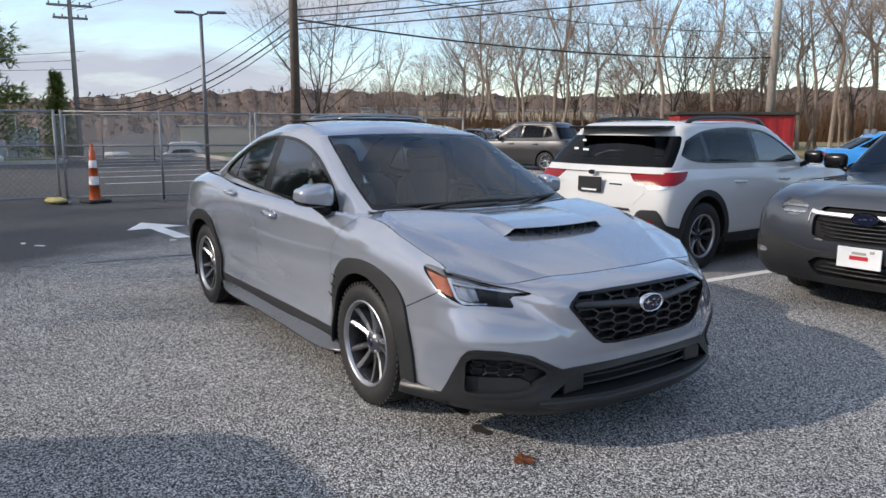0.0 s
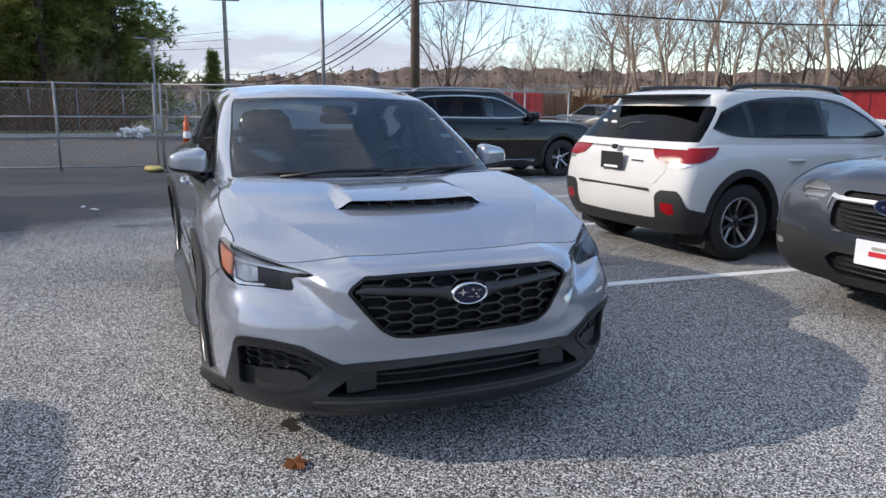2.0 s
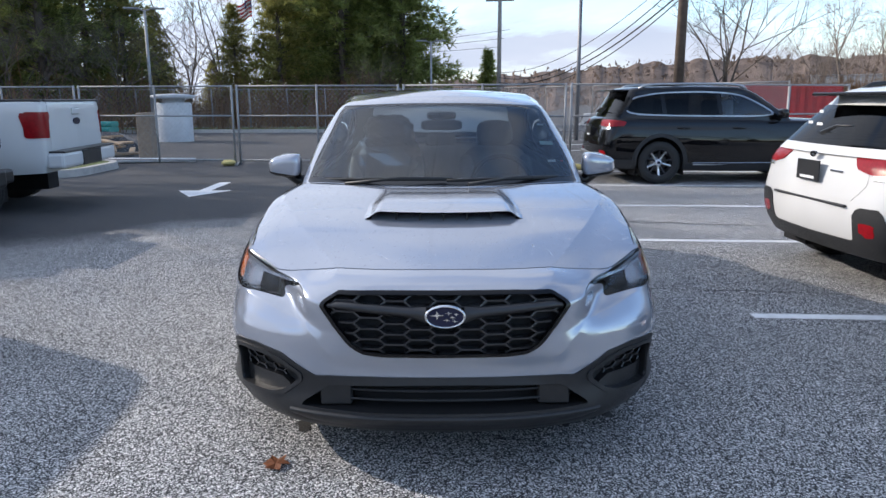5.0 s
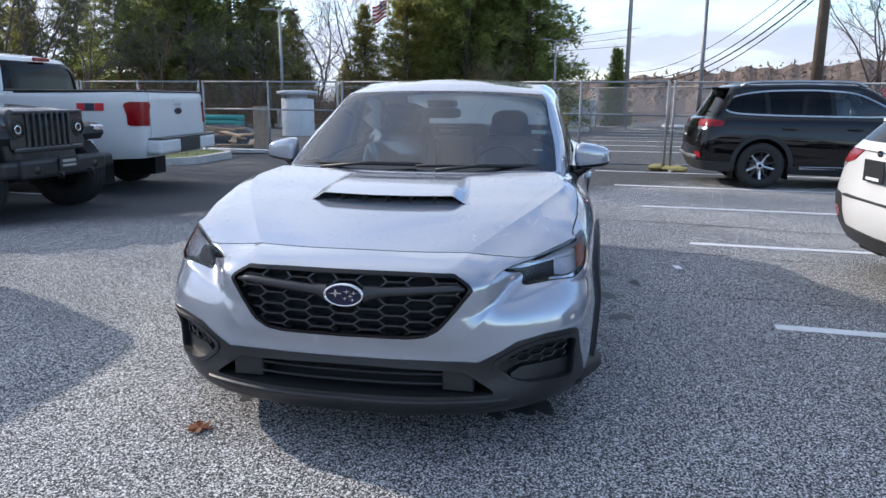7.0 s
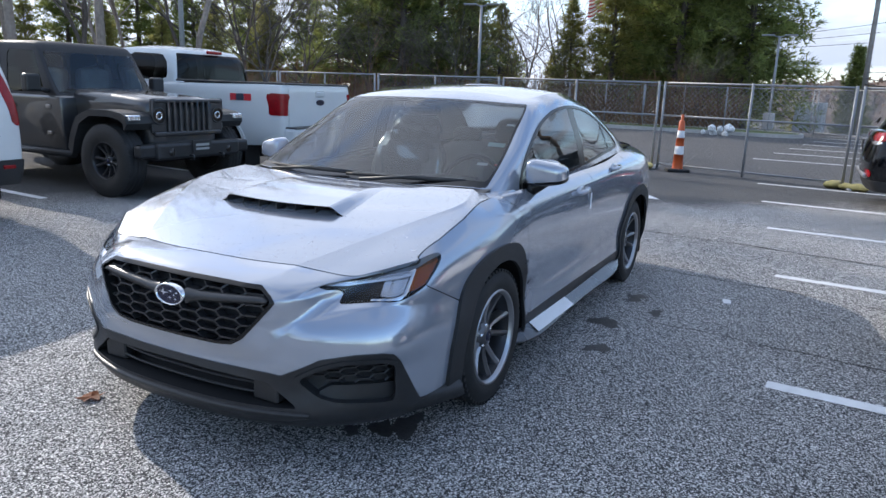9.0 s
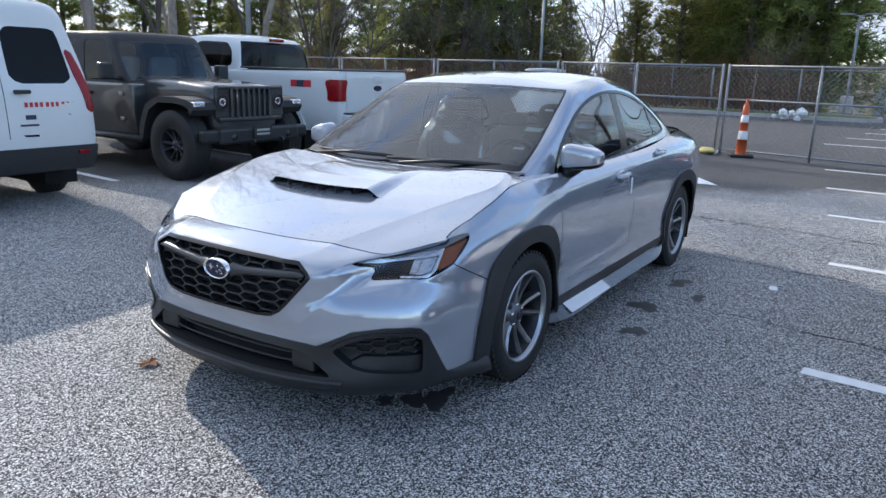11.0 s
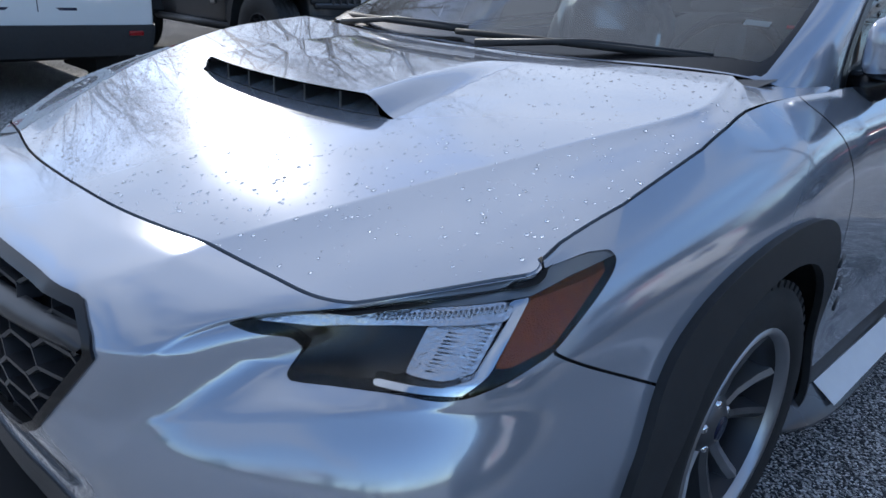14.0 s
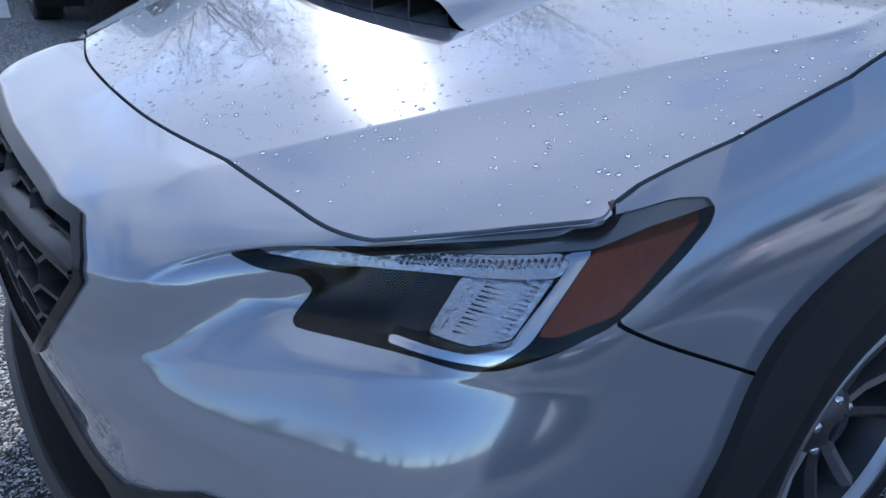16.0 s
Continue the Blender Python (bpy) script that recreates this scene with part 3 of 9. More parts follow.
# the pocket round the lamp's inner tip: its upper edge and the fold under it, over the corner coordinate
POCKET_S = (-.345, -.325, -.305, -.280, -.240, -.198, -.073, .043, .158, .26)
POCKET_TOP = (.676, .684, .696, .709, .721, .7285, .7535, .779, .803, .82)
FOLD_S = (-.40, -.326, -.264, -.184, -.115, -.036, .032, .10, .20)
FOLD_Z = (.573, .589, .604, .621, .637, .651, .659, .666, .672)
FLANK_LINES = [([(-.45, .873, .888), (-1.4, .868, .905), (-2.2, .875, .93), (-2.7, .875, .95), (-3.2, .84, .96)], .005, .045, .004),
               ([(-.5, .893, .40), (-1.4, .889, .415), (-2.1, .90, .46)], .007, .040, .006)]


def tent(d, reach, r):
    """A rounded ridge profile over the distance from its line."""
    return np.exp(-(np.sqrt(d * d + r * r) - r) / reach)


def press(s):
    """Presses the pocket and the folds into the smooth skin of the nose and the flanks."""
    c = diagonal(s.V)
    u, z = c[:, 0], c[:, 1]
    knot = np.linspace(-.345, .26, 40)
    top = spline(knot, np.interp(knot, POCKET_S, POCKET_TOP)[:, None], np.clip(u, -.345, .26))[:, 0]
    low = spline(np.array(FOLD_S), np.array(FOLD_Z)[:, None], np.clip(u, -.40, .20))[:, 0]
    ease = lambda q: q * q * (3 - 2 * q)
    ahead = (s.V[:, 0] > .3) * ease(np.clip((6.6 - s.Q[:, 1]) / .5, 0, 1))
    v = np.clip((z - low) / (top - low), 0, 1)
    deep = np.where(v < .38, np.sin(np.clip(v / .38, 0, 1) * math.pi / 2), 1 - .38 * ease(np.clip((v - .38) / .42, 0, 1)))
    lip = .010 / np.maximum(top - low, .02)
    deep = deep * (1 - ease(np.clip((v - 1 + lip) / lip, 0, 1)))
    along = ease(np.clip((u + .345) / .15, 0, 1)) * (1 - ease(np.clip((u + .10) / .22, 0, 1)))
    inward = .017 * deep * along
    fold_on = ease(np.clip((u + .56) / .16, 0, 1)) * (1 - ease(np.clip((u - .02) / .27, 0, 1)))
    under = low - z
    lean = np.where(under < 0, 1 - ease(v), np.where(under < .155, 1 - 2 * under / .155, -1 + ease(np.clip((under - .155) / .12, 0, 1))))
    inward += .0175 * lean * fold_on
    inward -= .003 * tent(z - low, .016, .0015) * ease(np.clip((u + .36) / .06, 0, 1)) * fold_on
    inward -= .004 * tent(line_field(c, [(-.325, .59), (-.44, .482)]), .026, .003)
    s.V = s.V - np.outer(inward * ahead, (math.sqrt(.5), math.sqrt(.5), 0))
    rise = .005 * tent(line_field(c, [(-.30, .765), (-.495, .712)]), .030, .002) * np.clip((7 - s.Q[:, 1]) / .3, 0, 1)
    for pts, high, reach, r in FLANK_LINES:
        rise = rise + high * tent(line_field(s.V, pts), reach, r)
    s.V = s.V + s.N * rise[:, None]
    return renormal(s)


# the bonnet's joint round the lamp's rear end: station, x, y
CORNER = [(4.0, .779, .675), (4.5, .693, .752), (4.93, .612, .8215), (4.985, .602, .8245), (5.02, .595, .8225), (5.10, .583, .8165), (5.30, .550, .8155), (5.73, .477, .824), (6.0, .43, .830), (6.5, .22, .832), (6.75, .12, .823), (7.0, .02, .806)]


def body_loft():
    """The body skin: crisp folds round the nose, smooth flanks, its top edge on the bonnet's edge."""
    soft, crisp = (loft(BODY_LINES, 0.022, c, 14, 7) for c in ((), (4, 5)))
    w = 0.65 * np.clip((6.2 - soft.Q[:, 0]) / 1.4, 0, 1)[:, None]
    soft.V = soft.V * (1 - w) + crisp.V * w
    n = len(np.unique(soft.Q[:, 1]))
    top = soft.V.reshape(-1, n, 3)[:, -1]
    q = soft.Q.reshape(-1, n, 2)[:, 0, 0]
    at = np.array(CORNER)
    edge_xy = np.stack([np.interp(q, at[:, 0], at[:, k]) for k in (1, 2)], 1) - top[:, :2]
    edge_xy[(q < at[0, 0]) | (q > at[-1, 0])] = 0
    share = np.clip(soft.Q[:, 1] - 6, 0, 1)[:, None]
    soft.V[:, :2] += np.repeat(edge_xy, n, 0) * share
    top = soft.V.reshape(-1, n, 3)[:, -1]
    lift = np.where(soft.Q.reshape(-1, n, 2)[:, 0, 0] <= 7.0, hood_height(top[:, 0], top[:, 1]) - 0.001 - top[:, 2], 0)
    soft.V[:, 2] += np.repeat(lift, n) * np.clip(soft.Q[:, 1] - 6, 0, 1)
    return press(renormal(soft))


body_sheet = centre_normals(body_loft())
cabin_sheet = centre_normals(loft(CABIN_LINES, step=0.025, creases=(4,), nv=9))
bonnet = centre_normals(bonnet_sheet())

# ---- the silver saloon: panels ----
hero = thing("saloon_car", None, "silver four-door saloon car with bonnet scoop and black arch trims", "car")
SILL_GREY = mat("grey_sill_plastic", (0.055, 0.057, 0.064), 0.26, 0.0, 0.1, 20, spec=0.8)


def arch(cx, cz, rx, rz, low=-0.2, n=28):
    a = np.linspace(0, math.pi, n)
    top = np.stack([cx + rx * np.cos(a), cz + rz * np.sin(a)], 1)
    return np.concatenate([[(cx + rx, low)], top, [(cx - rx, low)]])


def cut_poly(s, coords, poly):
    """(inside, outside) of a polygon drawn in the given coordinates."""
    return split(s, poly_field(coords(s.V), poly))


gaps = []


def seam_poly(s, coords, poly, width=0.0045):
    """Cuts out a panel with a dark joint round it."""
    ins, rest = split(s, poly_field(coords(s.V), poly) + width / 2)
    strip, out = split(rest, poly_field(coords(rest.V), poly) - width / 2)
    gaps.append(moved(strip, None, -0.006))
    return ins, out


FRONT_HOLE, REAR_HOLE = arch(0.02, 0.325, 0.375, 0.372), arch(-2.675, 0.325, 0.372, 0.372)
FRONT_CLAD = rounded([(.505, -.2), (.505, .42), (.425, .612), (.32, .705), (.15, .758), (-.03, .772), (-.20, .745), (-.30, .66), (-.355, .54), (-.368, .35), (-.368, -.2)], 2)
REAR_CLAD = rounded([(-2.27, -.2), (-2.275, .42), (-2.35, .60), (-2.45, .72), (-2.62, .775), (-2.78, .77), (-2.93, .71), (-3.03, .58), (-3.06, .42), (-3.06, -.2)], 2)

shell = body_sheet
_, shell = cut_poly(shell, side_xz, FRONT_HOLE)
_, shell = cut_poly(shell, side_xz, REAR_HOLE)
clad_front, shell = cut_poly(shell, side_xz, FRONT_CLAD)
clad_rear, shell = cut_poly(shell, side_xz, REAR_CLAD)

# lower front: the black apron with its openings
APRON = [(-3, -1), (.6, -1), (.6, .235), (.335, .247), (.16, .262), (.137, .30), (.060, .452), (.030, .484), (-.01, .492), (-.11, .490), (-.24, .468), (-.375, .395), (-.42, .400), (-3, .412)]
apron, shell = cut_poly(shell, diagonal, APRON)
rear_low, shell = split(shell, np.where(shell.V[:, 0] < -3.0, shell.V[:, 2] - 0.40, 1.0))
SILL = [(-.30, -.2), (-.30, .322), (-2.34, .322), (-2.34, -.2)]
sill_black, shell = cut_poly(shell, side_xz, SILL)

# grille opening
GRILLE = rounded([(-.392, .668), (-.402, .690), (-.431, .721), (-.55, .7225), (-3, .7225), (-3, .486), (-.60, .488), (-.545, .497), (-.508, .525)], 1, 0.05)
grille_hole, shell = cut_poly(shell, diagonal, GRILLE)
# lamps
LAMP = rounded([(-.236, .716), (-.200, .7235), (-.073, .7485), (.043, .7745), (.158, .799), (.224, .814), (.258, .814), (.268, .803), (.264, .790), (.240, .765), (.179, .712), (.128, .691), (.075, .672), (.043, .6665), (-.012, .6675), (-.149, .654), (-.155, .660), (-.136, .688), (-.151, .701), (-.199, .704)], 1, 0.14)
lamp_hole, shell = cut_poly(shell, diagonal, LAMP)

# bumper, wing, doors, rear quarter
BUMPER = [(-3, -1), (.7, -1), (.7, .44), (.36, .605), (.181, .711), (.172, .76), (.158, .83), (-3, .83)]
bumper_skin, side = seam_poly(shell, diagonal, BUMPER, 0.004)
bumper_skin, stray = split(bumper_skin, 0.2 - bumper_skin.V[:, 0])
side = join(side, stray)
FRONT_DOOR = [(-.20, 1.2), (-.225, .955), (-.315, .870), (-.372, .78), (-.388, .62), (-.402, .45), (-.402, .324), (-.40, .2), (-1.530, .2), (-1.535, .45), (-1.555, .75), (-1.60, 1.2)]
REAR_DOOR = [(-1.530, .2), (-1.535, .45), (-1.555, .75), (-1.60, 1.2), (-2.50, 1.2), (-2.47, .95), (-2.42, .80), (-2.335, .64), (-2.275, .48), (-2.262, .2)]
front_door, side = seam_poly(side, side_xz, rounded(FRONT_DOOR, 1, 0.12))
rear_door, side = seam_poly(side, side_xz, rounded(REAR_DOOR, 1, 0.12))
wing, quarter = split(side, -1.4 - side.V[:, 0])

# bonnet: inside its joint
edge = smooth_line([(x, y) for x, y in SEAM_XY], 1)
rear_edge = [(-.02, .797), (-.055, .776), (-.09, .75), (-.112, .715), (-.085, .56), (-.035, .3), (-.02, 0)]
seam_top = body_sheet.V[(body_sheet.Q[:, 1] > 6.999) & (body_sheet.Q[:, 0] <= 7.0)]
BONNET = np.concatenate([[(.888, -.5)], [(.888, -.02)], seam_top[np.argsort(-seam_top[:, 0])][:, :2], rear_edge, [(-.02, -.5)]])
bonnet_skin, around = split(bonnet, poly_field(top_xy(bonnet.V), BONNET) + 0.0045)
strip, _ = split(around, poly_field(top_xy(around.V), BONNET) - 0.007)
gaps.append(moved(strip, (0, 0, -0.010)))
bonnet_lip = walls(bonnet_skin, (0, 0, -0.012))

# scoop on the bonnet
def scoop_rise(x, y):
    y = np.abs(y)
    long = np.interp(x, [0.0, 0.07, 0.20, 0.33, 0.42, 0.48], [-0.004, 0.004, 0.020, 0.032, 0.037, 0.039])
    half = np.interp(x, [0.0, 0.30, 0.48], [0.31, 0.350, 0.358])
    t = np.clip((y - (half - 0.075)) / 0.075, 0, 1)
    return long * (1 - t * t * (3 - 2 * t)) - 0.004 * (t > 0.999)


sx, sy = np.linspace(0, 1, 46), np.linspace(0, 0.366, 60)
A, Y = np.meshgrid(sx, sy, indexing="ij")
front_x = 0.472 - 0.035 * (Y / 0.35) ** 2
X = (front_x) * A
scoop_top = centre_normals(skin(np.stack([X, Y, hood_height(X, Y) + scoop_rise(X, Y)], -1), sx, sy))
if scoop_top.N[:, 2].mean() < 0:
    scoop_top.T = scoop_top.T[:, ::-1]
    scoop_top.N = -scoop_top.N
mouth_y = np.linspace(0, 0.35, 50)
mx = 0.472 - 0.035 * (mouth_y / 0.35) ** 2
top_z = hood_height(mx, mouth_y) + scoop_rise(mx, mouth_y)
low_z = hood_height(mx, mouth_y) - 0.004
lip_z = np.where(mouth_y < 0.318, np.maximum(top_z - 0.004, low_z), low_z)
lip = skin(np.stack([np.stack([mx, mouth_y, top_z], -1), np.stack([mx + 0.004, mouth_y, (top_z + lip_z) / 2], -1), np.stack([mx - 0.004, mouth_y, lip_z], -1)], 1), mouth_y, np.arange(3))
lip.N = np.tile((0.8, 0, 0.6), (len(lip.V), 1))
inner = skin(np.stack([np.stack([mx - 0.004, mouth_y, lip_z], -1), np.stack([mx - 0.10, mouth_y * 0.97, lip_z + 0.004], -1), np.stack([mx - 0.16, mouth_y * 0.94, low_z + 0.01], -1), np.stack([mx + 0.002, mouth_y, low_z + 0.0045], -1)], 1), mouth_y, np.arange(4))

panel("front_bumper", both(bumper_skin), SILVER, hero)
bonnet_ob = panel("bonnet", join(both(bonnet_skin), both(bonnet_lip)), SILVER, hero)
panel("scoop", join(both(scoop_top), both(lip)), SILVER, bonnet_ob)
# near-black lining: the shade inside the mouth is painted in
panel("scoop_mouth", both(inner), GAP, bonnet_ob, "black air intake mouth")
for fy in (-0.21, -0.105, 0, 0.105, 0.21):
    bm = bmesh.new()
    fx = 0.472 - 0.035 * (fy / 0.35) ** 2
    fz = float(hood_height(fx, fy))
    box(bm, (fx - 0.045, fy, fz + 0.017), (0.07, 0.006, 0.034), 0.001)
    part("intake_fin", bm, PLASTIC, bonnet_ob, "black vertical intake fin")
for sgn, s_of in ((1, lambda s: s), (-1, mirror)):
    panel("wing", s_of(wing), SILVER, hero)
    panel("front_door", s_of(front_door), SILVER, hero)
    panel("rear_door", s_of(rear_door), SILVER, hero)
    panel("arch_trim", s_of(plate(clad_front, 0.016)), PLASTIC_ROUGH, hero, "black plastic front arch trim")
    panel("arch_trim", s_of(plate(clad_rear, 0.016)), PLASTIC_ROUGH, hero, "black plastic rear arch trim")
    panel("sill", s_of(sill_black), PLASTIC, hero, "black plastic sill")
panel("rear_quarter", quarter, SILVER, hero)
panel("rear_quarter", mirror(quarter), SILVER, hero)
panel("rear_valance", both(rear_low), PLASTIC, hero, "black plastic rear valance")

# apron with three openings
FOG = rounded([(.040, .432), (.010, .452), (-.03, .456), (-.16, .452), (-.25, .425), (-.318, .383), (-.245, .318), (-.18, .298), (.03, .285), (.045, .30)], 1, 0.15)
INTAKE = rounded([(-.435, .372), (-3, .372), (-3, .262), (-.40, .268), (-.315, .272)], 1, 0.1)
fog_hole, apron_skin = cut_poly(apron, diagonal, FOG)
low_hole, apron_skin = cut_poly(apron_skin, diagonal, INTAKE)
frame_ring, apron_skin = split(apron_skin, poly_field(diagonal(apron_skin.V), FOG) - 0.017)
panel("front_apron", join(both(plate(apron_skin, 0.004))), PLASTIC, hero, "satin black plastic front apron")


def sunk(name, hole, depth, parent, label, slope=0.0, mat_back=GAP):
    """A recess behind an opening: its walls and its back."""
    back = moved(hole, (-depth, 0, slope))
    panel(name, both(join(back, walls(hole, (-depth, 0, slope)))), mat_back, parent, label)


# near-black backs and walls: the shade of both openings is their colour
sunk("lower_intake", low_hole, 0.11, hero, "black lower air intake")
sunk("grille_back", grille_hole, 0.055, hero, "near-black plate behind the grille, shade in its colour")
for sgn, s_of in ((1, lambda s: s), (-1, mirror)):
    panel("recess_frame", s_of(plate(frame_ring, 0.010)), PLASTIC, hero, "raised black frame round the corner recess")
    panel("fog_recess", s_of(join(moved(fog_hole, (-0.05, -0.03, 0)), walls(fog_hole, (-0.05, -0.03, 0)))), PLASTIC, hero, "black corner recess with mesh")

front_pts = body_sheet.V[(body_sheet.Q[:, 0] < 6.2)]


def skin_at(s, z):
    """A place on the nose from corner coordinates (side of y > 0)."""
    d = diagonal(front_pts) - (s, z)
    k = np.argsort((d ** 2).sum(1))[:4]
    w = 1 / (np.linalg.norm(d[k], axis=1) + 1e-4)
    base = (front_pts[k] * w[:, None]).sum(0) / w.sum()
    mid = base[0] + base[1]
    return np.array([(mid - s * math.sqrt(2)) / 2, (mid + s * math.sqrt(2)) / 2, z])


def nose_x(y, z):
    d = front_pts[:, 1:] - (abs(y), z)
    k = np.argsort((d ** 2).sum(1))[:4]
    w = 1 / (np.linalg.norm(d[k], axis=1) + 1e-4)
    return float((front_pts[k, 0] * w).sum() / w.sum())


def bar(bm, p, q, wide, deep):
    """A small bar between two places, deep along x."""
    p, q = Vector(p), Vector(q)
    d = (q - p)
    n = d.cross(Vector((1, 0, 0))).normalized() * wide / 2
    f = Vector((-deep, 0, 0))
    ring = [bm.verts.new(v) for v in (p + n, p - n, p - n * 1.3 + f, p + n * 1.3 + f, q + n, q - n, q - n * 1.3 + f, q + n * 1.3 + f)]
    for a in ((0, 1, 5, 4), (1, 2, 6, 5), (2, 3, 7, 6), (3, 0, 4, 7), (0, 3, 2, 1), (4, 5, 6, 7)):
        bm.faces.new([ring[i] for i in a])


grille_yz = [(-.445, .668), (-.385, .715), (.385, .715), (.445, .668), (.335, .512), (.295, .494), (-.295, .494), (-.335, .512)]
panel("grille_frame", both(plate(split(grille_hole, -0.013 - poly_field(diagonal(grille_hole.V), GRILLE))[0], 0.005)), GLOSS_BLACK, hero, "gloss black grille surround")
bm = bmesh.new()
for p, q in honeycomb(grille_yz, 0.186, 0.0195, 0.026):
    if all(0.628 + abs(v[0]) * 0.09 < v[1] < 0.664 + abs(v[0]) * 0.03 for v in (p, q)):
        continue
    bar(bm, (nose_x(*p) - 0.012, *p), (nose_x(*q) - 0.012, *q), 0.0066, 0.034)
part("grille_mesh", bm, GRILLE_BLACK, hero, "black honeycomb grille mesh")
for sgn in (1, -1):
    n = 14
    ys = np.linspace(0.07, 0.437, n)
    rows = []
    for y in ys:
        lo, hi = np.interp(y, [0.07, 0.12, 0.437], [0.612, 0.632, 0.662]), np.interp(y, [0.07, 0.12, 0.40, 0.437], [0.672, 0.667, 0.686, 0.676])
        xm = nose_x(y, (lo + hi) / 2)
        rows.append([(xm - 0.03, sgn * y, lo - 0.002), (xm - 0.004, sgn * y, lo), (xm + 0.004, sgn * y, (lo + hi) / 2), (xm - 0.006, sgn * y, hi), (xm - 0.03, sgn * y, hi + 0.002)])
    wing_bar = skin(np.array(rows), ys, np.arange(5), flip=sgn < 0)
    panel("grille_bar", wing_bar, GRILLE_BLACK, hero, "black bar across the grille")

# badge
bx = nose_x(0, 0.642)
bm = bmesh.new()
n = 40
ring = []
for k in range(n):
    a = 2 * math.pi * k / n
    ring.append([bm.verts.new((bx + hh, r * math.cos(a), 0.642 + r * 0.56 * math.sin(a))) for r, hh in ((0.076, -0.012), (0.076, 0.012), (0.069, 0.015), (0.066, 0.008))])
for k in range(n):
    for j in range(3):
        f = bm.faces.new((ring[k][j], ring[(k + 1) % n][j], ring[(k + 1) % n][j + 1], ring[k][j + 1]))
        f.smooth = True
bmesh.ops.recalc_face_normals(bm, faces=bm.faces)
badge = part("badge", bm, CHROME, hero, "chrome oval badge ring")
bm = bmesh.new()
prism(bm, [(0.067 * math.cos(2 * math.pi * k / n), 0.642 + 0.0375 * math.sin(2 * math.pi * k / n)) for k in range(n)], "x", bx - 0.01, bx + 0.008)
part("badge_field", bm, BLUE_ENAMEL, badge, "dark blue badge field")
for sy_, sz_, r in ((0.030, 0.006, 0.022), (-0.012, 0.014, 0.011), (-0.040, 0.010, 0.010), (-0.006, -0.012, 0.010), (-0.026, -0.002, 0.010), (-0.034, -0.016, 0.010)):
    bm = bmesh.new()
    outline = [(sy_ * -1 + (r if k % 2 == 0 else r * 0.24) * math.cos(math.pi * k / 4) * 1.25, 0.642 + sz_ + (r if k % 2 == 0 else r * 0.24) * 0.75 * math.sin(math.pi * k / 4)) for k in range(8)]
    prism(bm, outline, "x", bx + 0.006, bx + 0.0105)
    part("badge_mark", bm, CHROME, badge, "small chrome badge mark")

# lower intake bars, lip blade
for zz in (0.300, 0.335):
    bm = bmesh.new()
    tube(bm, [(nose_x(y, zz) - 0.045, y, zz) for y in np.linspace(-0.46, 0.46, 24)], 0.0055, 6)
    part("intake_bar", bm, PLASTIC, hero, "black intake crossbar")
for sgn in (1, -1):
    bm = bmesh.new()
    box(bm, (nose_x(0.40, 0.32) - 0.05, sgn * 0.415, 0.318), (0.05, 0.12, 0.085), 0.006)
    part("intake_cheek", bm, PLASTIC, hero)
lip_rows = []
ly = np.linspace(0, 0.60, 30)
for y in ly:
    xx = nose_x(y, 0.25) - 0.0
    lip_rows.append([(xx - 0.02, y, 0.262), (xx + 0.012, y, 0.256), (xx + 0.016, y, 0.244), (xx - 0.005, y, 0.205 + 0.02 * (y / 0.6) ** 4), (xx - 0.05, y, 0.196)])
lip_sheet = centre_normals(skin(np.array(lip_rows), ly, np.arange(5), flip=False))
if lip_sheet.N[:, 0].mean() < 0:
    lip_sheet.T, lip_sheet.N = lip_sheet.T[:, ::-1], -lip_sheet.N
panel("front_lip", both(lip_sheet), PLASTIC, hero, "black front lip spoiler")
